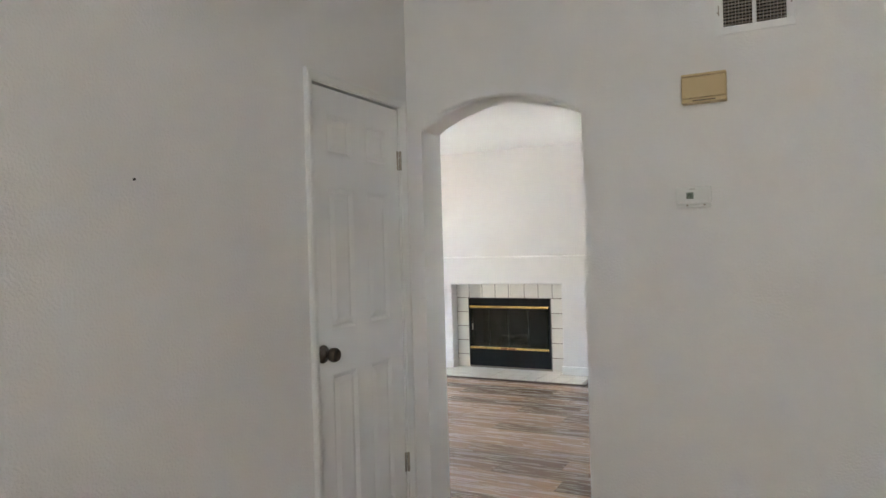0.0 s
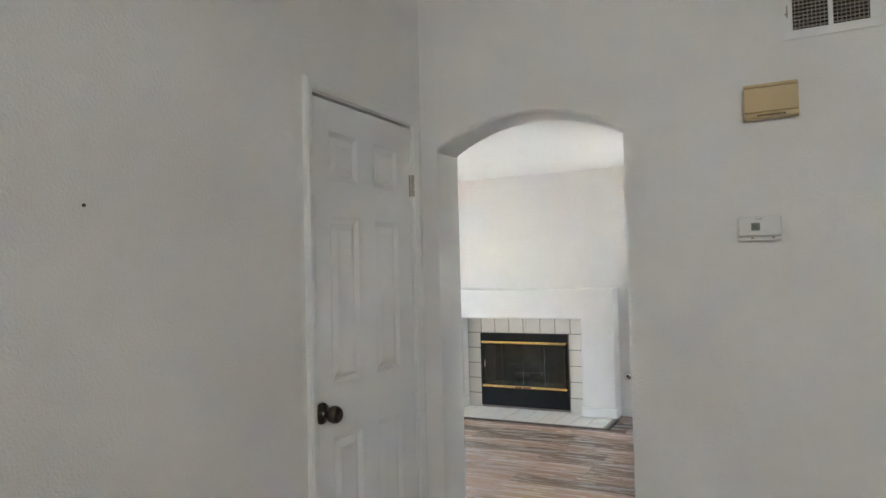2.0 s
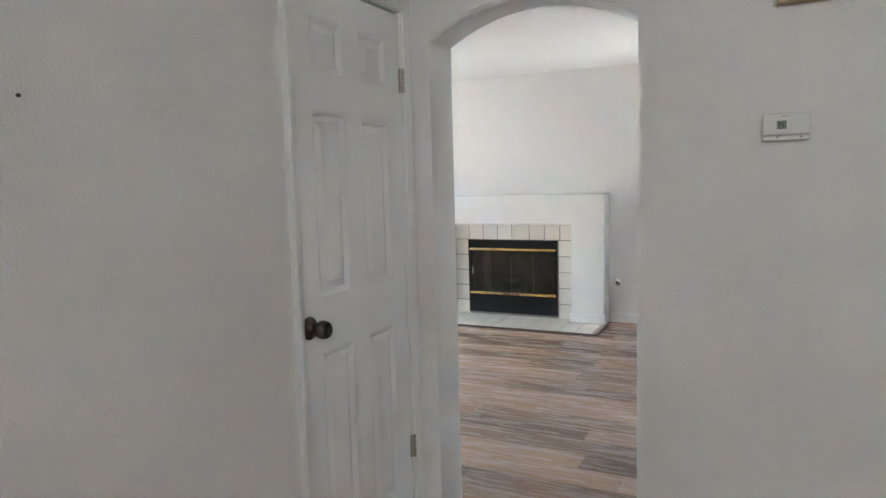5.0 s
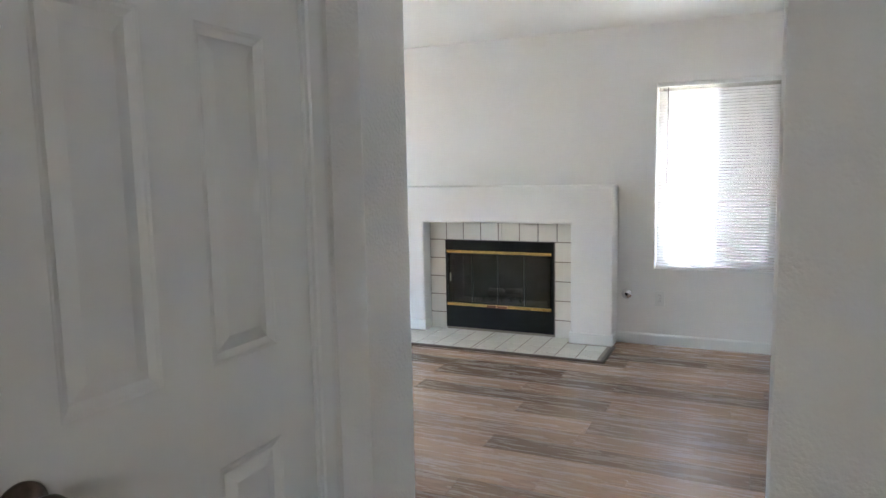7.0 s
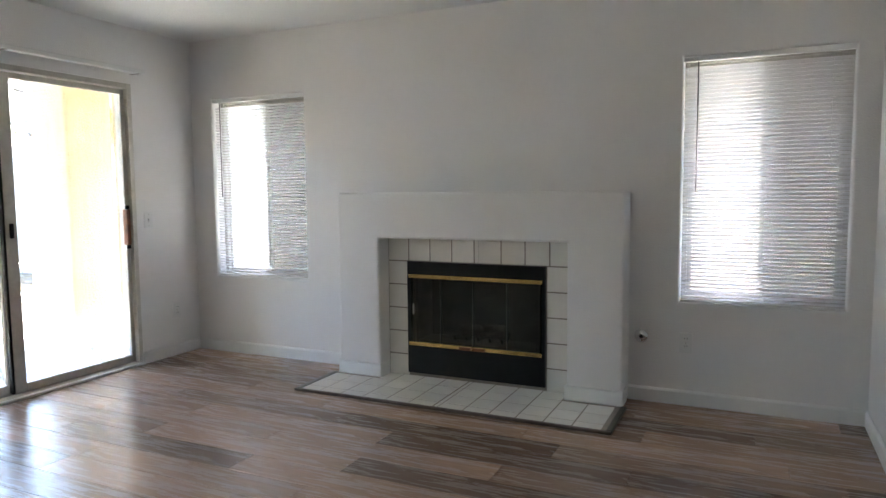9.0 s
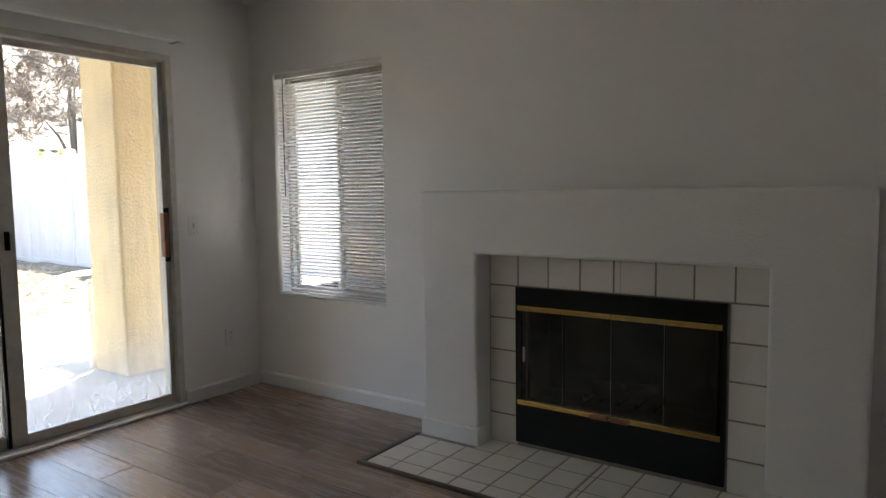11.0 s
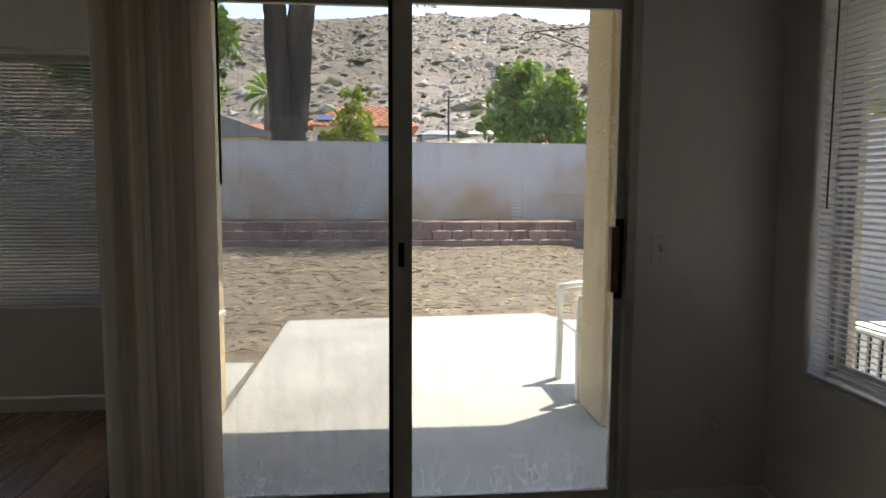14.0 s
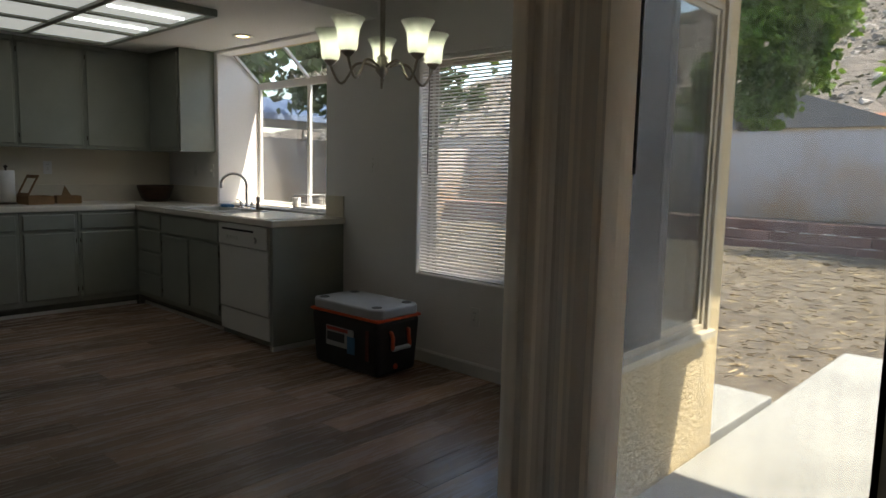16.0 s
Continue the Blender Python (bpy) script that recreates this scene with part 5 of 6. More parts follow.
# garden window over the sink
gwin = thing("window_5", "white garden window projecting over the sink, sloped glass top", "window", kind="structure")
gx = XW - 0.42
y0, y1, z0, z1g, zt = GW[0], GW[1], 0.935, 2.05, 2.285
part("shelf", box(gx, y0, z0 - 0.06, XW - 0.0, y1, z0 - 0.004, 0.002), M_TRIM, gwin)
for yv, yw in ((y0 - 0.03, y0 + 0.002), (y1 - 0.002, y1 + 0.03)):
    part("side_wall", prism([(gx, z0 - 0.06), (XW - 0.004, z0 - 0.06), (XW - 0.004, zt - 0.002), (XW - 0.163, zt - 0.002), (gx, z1g)], "y", yv, yw), M_WALL, gwin)
fr = box(gx - 0.03, y0, z0 - 0.06, gx, y1, z0 + 0.02, 0.003)
box(gx - 0.03, y0, z1g - 0.05, gx, y1, z1g + 0.015, 0.003, fr)
for yv in (y0, (y0 + y1) / 2 - 0.02, y1 - 0.04):
    box(gx - 0.03, yv, z0 + 0.02, gx, yv + 0.04, z1g - 0.05, 0.003, fr)
part("window_frame", fr, M_VINYLFRAME, gwin)
for ya, yb in ((y0 + 0.04, (y0 + y1) / 2 - 0.02), ((y0 + y1) / 2 + 0.02, y1 - 0.04)):
    clear_pane("pane", box(gx - 0.018, ya, z0 + 0.02, gx - 0.014, yb, z1g - 0.05), M_GLASS, gwin)
clear_pane("insect_screen", box(gx - 0.026, y0 + 0.04, z0 + 0.02, gx - 0.0255, y1 - 0.04, z1g - 0.05), M_GSCREEN, gwin)
slope = (zt - z1g) / (XW - 0.163 - gx)
for yv in (y0, (y0 + y1) / 2 - 0.015, y1 - 0.03):
    part("rafter", prism([(gx, z1g), (XW - 0.163, zt), (XW - 0.163, zt + 0.03), (gx, z1g + 0.03)], "y", yv, yv + 0.03), M_VINYLFRAME, gwin)
clear_pane("roof_pane", prism([(gx, z1g + 0.012), (XW - 0.163, zt + 0.012), (XW - 0.163, zt + 0.016), (gx, z1g + 0.016)], "y", y0 + 0.03, y1 - 0.03), M_GLASS, gwin)
rack = thing("dish_rack", "white wire dish rack on the garden window shelf", "dish rack", (XW - 0.2, -5.78, z0 - 0.003))
for z, r in ((0.02, 0.16), (0.12, 0.18)):
    part("hoop", tube([(-0.13, -r, z), (0.13, -r, z), (0.13, r, z), (-0.13, r, z), (-0.13, -r, z)], 0.003, 6), M_PLASTIC, rack)
for k in range(12):
    yv = -0.15 + k * 0.0273
    for x in (-0.13, 0.13):
        part("wire", rod((x, yv, 0.02), (x, yv * 1.12, 0.12), 0.0016, seg=5), M_PLASTIC, rack)
part("tray", box(-0.15, -0.19, 0.0, 0.15, 0.19, 0.014, 0.005), M_PLASTIC, rack)
cup = thing("cup", "white plastic cup on the garden window shelf", "cup", (XW - 0.2, -6.1, z0 - 0.003))
part("body", lathe([(0.0, 0.001), (0.03, 0.0), (0.038, 0.09), (0.036, 0.09), (0.028, 0.004), (0.0, 0.004)], 20), M_PLASTIC, cup, smooth=True)

# things on the counter
CT = 0.9197
M_PAPER = mat("paper_towel", (0.78, 0.78, 0.76), 0.95, vary=0.06, scale=20, bump=0.3, bscale=90)
M_CARD = mat("brown_cardboard", (0.27, 0.155, 0.07), 0.85, vary=0.2, scale=10)
M_BOWL = mat("dark_wood_bowl", (0.07, 0.028, 0.014), 0.4, vary=0.5, scale=14, stretch=(1, 1, 4))
pt = thing("paper_towel_holder", "white paper towel roll on an upright holder", "paper towel", (0.10, -7.76, CT))
part("base", lathe([(0.0, 0.0), (0.075, 0.0), (0.075, 0.01), (0.0, 0.014)], 26), M_BRONZE, pt, smooth=True)
part("roll", lathe([(0.02, 0.016), (0.062, 0.016), (0.063, 0.28), (0.02, 0.28)], 30), M_PAPER, pt, smooth=True)
part("rod", lathe([(0.007, 0.014), (0.007, 0.30), (0.015, 0.306), (0.016, 0.318), (0.0, 0.328)], 14), M_BRONZE, pt, smooth=True)


def tray_box(at, w, d, h, turn, label, flap):
    th = thing("cardboard_box", label, "box", at, turn)
    b = box(-w / 2, -d / 2, 0, w / 2, d / 2, 0.004)
    for q in ((-w / 2, -d / 2, 0.004, w / 2, -d / 2 + 0.004, h), (-w / 2, d / 2 - 0.004, 0.004, w / 2, d / 2, h), (-w / 2, -d / 2 + 0.004, 0.004, -w / 2 + 0.004, d / 2 - 0.004, h), (w / 2 - 0.004, -d / 2 + 0.004, 0.004, w / 2, d / 2 - 0.004, h)):
        box(*q, 0, b)
    part("carton", b, M_CARD, th)
    if flap:                                        # opened lid with a window cut in it, standing up behind
        lidm = Matrix.Translation((w / 2, 0, h)) @ Matrix.Rotation(radians(-28), 4, "Y")
        for q in ((-0.002, -d / 2, 0, 0.002, -d / 2 + 0.03, 0.2), (-0.002, d / 2 - 0.03, 0, 0.002, d / 2, 0.2), (-0.002, -d / 2 + 0.03, 0, 0.002, d / 2 - 0.03, 0.03), (-0.002, -d / 2 + 0.03, 0.17, 0.002, d / 2 - 0.03, 0.2)):
            lb = box(*q)
            bmesh.ops.transform(lb, matrix=lidm, verts=lb.verts)
            part("lid_strip", lb, M_CARD, th)
    else:
        part("flap", prism([(-0.03, h), (0.05, h), (0.02, h + 0.09)], "y", -0.002, 0.002), M_CARD, th)
    return th


tray_box((-0.09, -7.68, CT), 0.21, 0.2, 0.07, 10, "opened brown cardboard tray with windowed lid", True)
tray_box((-0.36, -7.74, CT), 0.19, 0.17, 0.065, -8, "small brown cardboard tray", False)
bw = thing("bowl", "dark wooden bowl in the counter corner", "bowl", (-1.17, -7.8, CT))
part("body", lathe([(0.0, 0.0), (0.10, 0.0), (0.13, 0.03), (0.165, 0.13), (0.17, 0.155), (0.158, 0.155), (0.12, 0.04), (0.0, 0.02)], 32), M_BOWL, bw, smooth=True)

# ---- patio ----
post = thing("patio_post", "square tan stucco patio post", "post")
part("shaft", box(-1.49, -0.31, SLABZ, -1.06, 0.13, 2.499, 0.02), M_STUCCO, post)
M_IRON = mat("wrought_iron", (0.02, 0.02, 0.02), 0.5, 0.6, vary=0.2)


def plant_bracket(at, turn, label):
    th = thing("plant_bracket", label, "bracket", at, turn)
    part("wall_bar", box(-0.008, -0.012, -0.26, 0.0, 0.012, 0.06, 0.002), M_IRON, th)
    part("arm", rod((0, 0, 0.03), (-0.52, 0, 0.03), 0.006, seg=8), M_IRON, th)
    part("brace", tube([(0, 0, -0.2), (-0.15, 0, -0.12), (-0.32, 0, -0.02), (-0.42, 0, 0.02)], 0.006, 8), M_IRON, th, smooth=True)
    for cx, r, cz in ((-0.50, 0.04, -0.012), (-0.42, 0.03, -0.012)):
        part("scroll", tube([(cx + r * math.cos(a), 0, cz + r * math.sin(a)) for a in [radians(90 + 24 * i) for i in range(12)]], 0.005, 6), M_IRON, th, smooth=True)
    return th


plant_bracket((-1.493, -0.285, 2.2), 60, "black scrolled iron plant bracket on the post").scale = (0.8, 0.8, 0.62)
plant_bracket((XW - 0.19, NY + 0.01, 2.02), 20, "black scrolled iron plant bracket on the wall corner")

M_CHAIR = mat("white_resin", (0.74, 0.74, 0.72), 0.45, vary=0.08, scale=6)
chair = thing("patio_chair", "white moulded plastic patio armchair beside the post", "chair", (-1.79, -0.05, SLABZ), 180)
# front looks towards +y before turning
seat = box(-0.21, -0.2, 0.40, 0.21, 0.24, 0.425, 0.012)
part("seat", seat, M_CHAIR, chair)
for sx in (-1, 1):
    part("leg", prism([(sx * 0.245 - 0.028, 0.0), (sx * 0.245 + 0.028, 0.0), (sx * 0.222 + 0.03, 0.42), (sx * 0.222 - 0.03, 0.42)], "y", 0.225, 0.262, 0.006), M_CHAIR, chair)
    part("arm_post", prism([(sx * 0.222 - 0.024, 0.425), (sx * 0.222 + 0.024, 0.425), (sx * 0.24 + 0.024, 0.64), (sx * 0.24 - 0.024, 0.64)], "y", 0.226, 0.262, 0.006), M_CHAIR, chair)
    part("leg", prism([(sx * 0.23 - 0.028, 0.0), (sx * 0.23 + 0.028, 0.0), (sx * 0.205 + 0.028, 0.42), (sx * 0.205 - 0.028, 0.42)], "y", -0.28, -0.245, 0.006), M_CHAIR, chair)
    part("armrest", tube([(sx * 0.24, 0.255, 0.645), (sx * 0.245, 0.1, 0.668), (sx * 0.24, -0.08, 0.67), (sx * 0.21, -0.21, 0.70), (sx * 0.18, -0.25, 0.78)], [0.024, 0.022, 0.02, 0.02, 0.02], 8), M_CHAIR, chair, smooth=True)
for k in range(5):
    x = -0.14 + 0.07 * k
    part("back_slat", prism([(-0.2, 0.42), (-0.222, 0.42), (-0.30, 0.80), (-0.282, 0.80)], "x", x - 0.02, x + 0.02, 0.003), M_CHAIR, chair)
part("top_rail", tube([(-0.19, -0.26, 0.79), (-0.1, -0.29, 0.83), (0.1, -0.29, 0.83), (0.19, -0.26, 0.79)], 0.026, 8), M_CHAIR, chair, smooth=True)

gbox = thing("garden_box", "white slatted plastic garden box by the side wall", "box", (-1.32, 1.66, SLABZ))
# body coloured near-black to paint the shade between the slats
part("body", box(-0.27, -0.17, 0.02, 0.27, 0.2, 0.44, 0.006), M_IRON, gbox, "near-black body painted as the shade behind the slats")
for k in range(6):
    part("slat", box(-0.285 + k * 0.1, -0.192, 0.0, -0.225 + k * 0.1, -0.171, 0.44, 0.004), M_CHAIR, gbox)
part("lid", box(-0.29, -0.2, 0.441, 0.29, 0.21, 0.462, 0.006), M_CHAIR, gbox)

# ---- yard ----
rng = np.random.RandomState(5)


def scatter(name, n, x0, x1, y0, y1, size, material, label, category, flat=0.6, skip=None):
    """Small uneven lumps strewn over the ground, joined as one."""
    base = np.array([(1, 0, 0), (-1, 0, 0), (0, 1, 0), (0, -1, 0), (0, 0, 1), (0, 0, -1)], float)
    tri = [(0, 2, 4), (2, 1, 4), (1, 3, 4), (3, 0, 4), (2, 0, 5), (1, 2, 5), (3, 1, 5), (0, 3, 5)]
    verts, faces = [], []
    for _ in range(n):
        x, yv = rng.uniform(x0, x1), rng.uniform(y0, y1)
        if skip and skip(x, yv):
            continue
        s = size * (0.35 + rng.rand() ** 3 * 1.9)
        p = base * (1 + 0.45 * (rng.rand(6, 1) - 0.5)) * np.array([s, s * rng.uniform(0.6, 1.1), s * flat])
        a = rng.rand() * 6.3
        p = np.stack([p[:, 0] * math.cos(a) - p[:, 1] * math.sin(a), p[:, 0] * math.sin(a) + p[:, 1] * math.cos(a), p[:, 2]], 1)
        k = len(verts)
        verts += [tuple(v) for v in p + np.array([x, yv, ground_height(x, yv) + s * 0.1])]
        faces += [tuple(k + i for i in t) for t in tri]
    me = bpy.data.meshes.new(name)
    me.from_pydata(verts, [], faces)
    me.materials.append(material)
    return tagged(new(name, me), label, category, kind="stuff")


def on_slab(x, yv):
    return x > -4.55 and yv > -2.5 or (x > -3.05 and yv < -2.4)


scatter("dirt_clods", 12000, -11.2, -1.8, -12, 3.1, 0.014, M_CLOD, "loose brown dirt clods over the yard", "dirt", 0.35, on_slab)
verts, faces = [], []
for _ in range(14000):
    x, yv = rng.uniform(-10.9, -2.8), rng.uniform(-12, 3)
    if on_slab(x, yv):
        continue
    a, ln = rng.rand() * 6.3, rng.uniform(0.03, 0.13)
    z = ground_height(x, yv) + 0.006 + rng.rand() * 0.006
    dx, dy = math.cos(a) * ln, math.sin(a) * ln
    k = len(verts)
    verts += [(x, yv, z), (x + dx, yv + dy, z + rng.uniform(-0.004, 0.014)), (x + dx - dy * 0.06, yv + dy + dx * 0.06, z + 0.012), (x - dy * 0.06, yv + dx * 0.06, z + 0.006)]
    faces.append((k, k + 1, k + 2, k + 3))
me = bpy.data.meshes.new("straw")
me.from_pydata(verts, [], faces)
me.materials.append(M_STRAW)
tagged(new("straw", me), "scattered dry straw on the dirt", "straw", kind="stuff")

# rear plaster wall and raised bed
RX = -12.3
M_VINYLMARK = mat("pale_plaster_mark", (0.60, 0.55, 0.52), 0.9, vary=0.2, scale=9)
rear = thing("rear_wall", "grey plastered garden wall with brown water stains", "garden wall", kind="structure")
part("wall", box(RX - 0.18, -16, -0.2, RX, 3.3, 2.14), M_YARDWALL, rear)
part("cap", box(RX - 0.2, -16, 2.14, RX + 0.015, 3.3, 2.165, 0.005), M_YARDWALL, rear)
for k in range(19):
    part("pale_mark", box(RX, 1.53 - 0.11 + 0.008 * (k % 3) - 0.004 * k, 0.42 + k * 0.078, RX + 0.002, 1.53 + 0.13 - 0.005 * (k % 4) + 0.004 * k, 0.45 + k * 0.078), M_VINYLMARK, rear, "pale ladder-like mark")
tagged(sheet("raised_bed", RX, -16, -11.45, 3.2, 10, 120, lambda x, yv: 0.49 + 0.03 * noise.noise((x * 2, yv * 2, 7)), M_DIRT), "dry soil of the raised bed", "soil", kind="structure")
M_VINYLF = mat("white_vinyl_fence", (0.63, 0.59, 0.56), 0.5, vary=0.07, scale=2)
sidef = thing("side_fence", "white vinyl side fence with capped posts", "fence")
FY = 3.25
for k in range(7):
    x = -12.0 + k * 1.62
    pst = part("post", box(x - 0.065, FY - 0.065, -0.2, x + 0.065, FY + 0.065, 1.99, 0.006), M_VINYLF, sidef)
    part("cap", prism([(x - 0.08, 1.99), (x + 0.08, 1.99), (x + 0.07, 2.01), (x, 2.05), (x - 0.07, 2.01)], "y", FY - 0.075, FY + 0.075), M_VINYLF, pst)
    if k < 6:
        part("rail", box(x + 0.066, FY - 0.03, 1.86, x + 1.554, FY + 0.03, 1.96, 0.004), M_VINYLF, sidef)
        part("rail", box(x + 0.066, FY - 0.03, 1.12, x + 1.554, FY + 0.03, 1.20, 0.004), M_VINYLF, sidef)
        part("rail", box(x + 0.066, FY - 0.03, -0.12, x + 1.554, FY + 0.03, 0.06, 0.004), M_VINYLF, sidef)
        for i in range(8):
            part("board", box(x + 0.066 + i * 0.186, FY - 0.012, 0.06, x + 0.066 + i * 0.186 + 0.183, FY + 0.012, 1.86, 0.003), M_VINYLF, sidef)
tagged(part("side_wall", box(-2.2, FY - 0.09, -0.2, 8.5, FY + 0.09, 1.99, 0.01), mat("pink_plaster", (0.58, 0.49, 0.45), 0.9, vary=0.15, scale=1.2, bump=0.4, bscale=24)), "pinkish plastered side yard wall", "garden wall", kind="structure")
tagged(part("south_wall", box(-12.3, -13.6, -0.2, 3.5, -13.4, 1.86, 0.01), M_YARDWALL), "grey plastered garden wall beyond the kitchen", "garden wall", kind="structure")
M_TARP = mat("blue_tarp", (0.10, 0.16, 0.30), 0.6, vary=0.25, scale=3, bump=0.4, bscale=5)
can = thing("canopy", "blue tarp canopy on white posts behind the wall", "canopy", (-7.6, -16.5, 0))
cl = prism([(-1.6, 2.35), (1.6, 2.35), (1.5, 2.5), (0.1, 3.0), (-0.1, 3.0), (-1.5, 2.5)], "x", -2.6, 2.6, 0.01)
part("tarp", cl, M_TARP, can)
for cx in (-2.5, 2.5):
    for cy in (-1.5, 1.5):
        part("post", rod((cx, cy, -0.12), (cx, cy, 2.4), 0.04), M_VINYLF, can)
broom = thing("broom", "broom with red grip leaning on the wall", "broom", (-4.95, -13.38, 0))
part("handle", rod((0, 0.42, 0.1), (0.0, 0.03, 1.35), 0.014), M_PAPER, broom)
part("grip", rod((0.0, 0.03, 1.35), (0.0, -0.01, 1.62), 0.02), mat("red_grip", (0.6, 0.04, 0.03), 0.5, vary=0.1), broom)
part("head", box(-0.15, 0.38, -0.12, 0.15, 0.46, 0.1, 0.02), M_PAPER, broom)
nb = thing("neighbour_house", "tan stucco neighbouring house behind the fence", "house")
M_NEIGH = mat("neighbour_stucco", (0.50, 0.42, 0.34), 0.9, vary=0.12, scale=1.5, bump=0.4, bscale=30)
M_CLAY = mat("clay_roof_tile", (0.45, 0.17, 0.09), 0.85, vary=0.35, scale=3, per_island=0.25, bump=0.3, bscale=20)
part("wall", box(0.6, 5.0, -0.2, 14, 12, 4.3), M_NEIGH, nb)
part("roof", prism([(4.4, 4.3), (12.6, 4.3), (8.5, 5.9)], "x", 0.0, 14.6), M_CLAY, nb)

nw = thing("neighbour_house", "tan stucco house farther along behind the fence", "house")
part("wall", box(-11.2, 7.0, -0.2, 0.4, 14, 4.3), M_NEIGH, nw)
part("roof", prism([(6.4, 4.3), (14.6, 4.3), (10.5, 5.9)], "x", -11.8, -0.2), M_CLAY, nw)

# ---- beyond the wall: trees ----
def leaf_mat(name, c, c2, trans=0.35):
    m = mat(name, c, 0.6, colour2=c2, scale=1.5, per_island=0.45, spec=0.3)
    n, l = m.node_tree.nodes, m.node_tree.links
    t, mx = n.new("ShaderNodeBsdfTranslucent"), n.new("ShaderNodeMixShader")
    t.inputs[0].default_value, mx.inputs[0].default_value = (c[0] * 1.6, c[1] * 1.5, c[2], 1), trans
    l.new(n["Principled BSDF"].outputs[0], mx.inputs[1])
    l.new(t.outputs[0], mx.inputs[2])
    l.new(mx.outputs[0], n["Material Output"].inputs[0])
    return m


M_LEAF = leaf_mat("green_leaves", (0.12, 0.22, 0.03), (0.035, 0.08, 0.014))
M_LEAF2 = leaf_mat("yellow_green_leaves", (0.24, 0.30, 0.05), (0.12, 0.17, 0.03))
# leaf green darkened to stand for foliage in shade
M_SHADELEAF = leaf_mat("shaded_leaves", (0.07, 0.12, 0.03), (0.035, 0.065, 0.018), 0.2)
M_NEEDLE = leaf_mat("pine_needles", (0.045, 0.07, 0.02), (0.025, 0.035, 0.012), 0.15)
M_TWIG = mat("bare_twigs", (0.16, 0.12, 0.09), 0.9, vary=0.3, scale=9)
M_BARK = mat("dark_bark", (0.045, 0.032, 0.026), 0.95, colour2=(0.016, 0.012, 0.010), scale=5, stretch=(1, 1, 0.25), bump=1.0, bscale=11, bdetail=8, depth=0.06)


def crown_mesh(lobes, n, leaf, material, parent, long=1.7, droop=0.0):
    """Leaves as single small blades, gathered in clusters inside uneven lobes (x, y, z, radius)."""
    verts, faces = [], []
    vol = np.array([q[3] ** 1.8 for q in lobes])
    vol = vol / vol.sum()
    while len(faces) < n:
        q = lobes[rng.choice(len(lobes), p=vol)]
        d = rng.normal(size=3)
        d /= np.linalg.norm(d)
        c = np.array(q[:3]) + d * q[3] * (0.35 + 0.7 * rng.rand() ** 0.6) * np.array([1, 1, 0.85])
        spread = q[3] * rng.uniform(0.06, 0.16)
        for _ in range(rng.randint(8, 22)):
            p = c + rng.normal(size=3) * spread
            u = rng.normal(size=3)
            u[2] -= droop
            u /= np.linalg.norm(u)
            w = np.cross(u, rng.normal(size=3))
            w /= np.linalg.norm(w) + 1e-6
            s = leaf * rng.uniform(0.6, 1.3)
            k = len(verts)
            verts += [tuple(p - u * s * long * 0.5), tuple(p + w * s * 0.5), tuple(p + u * s * long * 0.5), tuple(p - w * s * 0.5)]
            faces.append((k, k + 1, k + 2, k + 3))
    me = bpy.data.meshes.new("crown")
    me.from_pydata(verts, [], faces)
    me.materials.append(material)
    ob = new("crown", me)
    ob.parent = parent
    return ob


def trunk(parent, base, tips, r, material=None):
    """A tapered trunk with limbs that bend towards their tips."""
    b = Vector(base)
    bm = bmesh.new()
    fork = b.lerp(Vector(tips[0]), 0.45)
    tube([b, b.lerp(fork, 0.5) + Vector((0.03, -0.02, 0)), fork], [r * 1.15, r, r * 0.8], 12, bm)
    for t in tips:
        t = Vector(t)
        mid = fork.lerp(t, 0.5) + Vector((rng.uniform(-0.15, 0.15), rng.uniform(-0.15, 0.15), 0.1))
        tube([fork - Vector((0, 0, r)), fork.lerp(mid, 0.5), mid, t], [r * 0.62, r * 0.45, r * 0.3, r * 0.08], 8, bm)
    part("trunk", bm, material or M_BARK, parent, smooth=True)


def tree(label, base, lobes, n, leaf, material, r, kind="tree", **kw):
    th = thing("tree", label, "tree")
    trunk(th, base, [q[:3] for q in lobes[:6]], r)
    extra = []
    for q in lobes:                       # sprays of leaves that break the outline
        for _ in range(5):
            d = rng.normal(size=3)
            d /= np.linalg.norm(d)
            k = q[3] * rng.uniform(0.85, 1.3)
            extra.append((q[0] + d[0] * k, q[1] + d[1] * k, q[2] + abs(d[2]) * k * 0.9 - 0.1, q[3] * rng.uniform(0.18, 0.36)))
    lobes = [(x, y, z, q * 0.86) for x, y, z, q in lobes] + extra
    crown_mesh(lobes, n, leaf, material, th, **kw)
    return th


tree("leafy green tree with bright foliage behind the wall", (-16.2, 2.9, -0.12),
     [(-16.2, 2.9, 3.4, 1.1), (-16.0, 2.1, 2.9, 0.85), (-16.3, 3.7, 3.0, 0.9), (-16.5, 2.6, 4.2, 0.6), (-15.9, 3.6, 3.9, 0.55), (-16.4, 1.9, 3.7, 0.45), (-16, 3.0, 2.3, 1.1)], 13000, 0.1, M_LEAF, 0.12)
tree("grey leafless shrub behind the corner of the yard", (-14.6, 4.6, -0.12), [(-14.6, 4.6, 3.3, 0.9), (-14.3, 4.2, 2.7, 0.7), (-14.8, 5.0, 3.9, 0.7), (-14.5, 4.3, 4.3, 0.5)], 3200, 0.03, M_TWIG, 0.07, long=9.0)
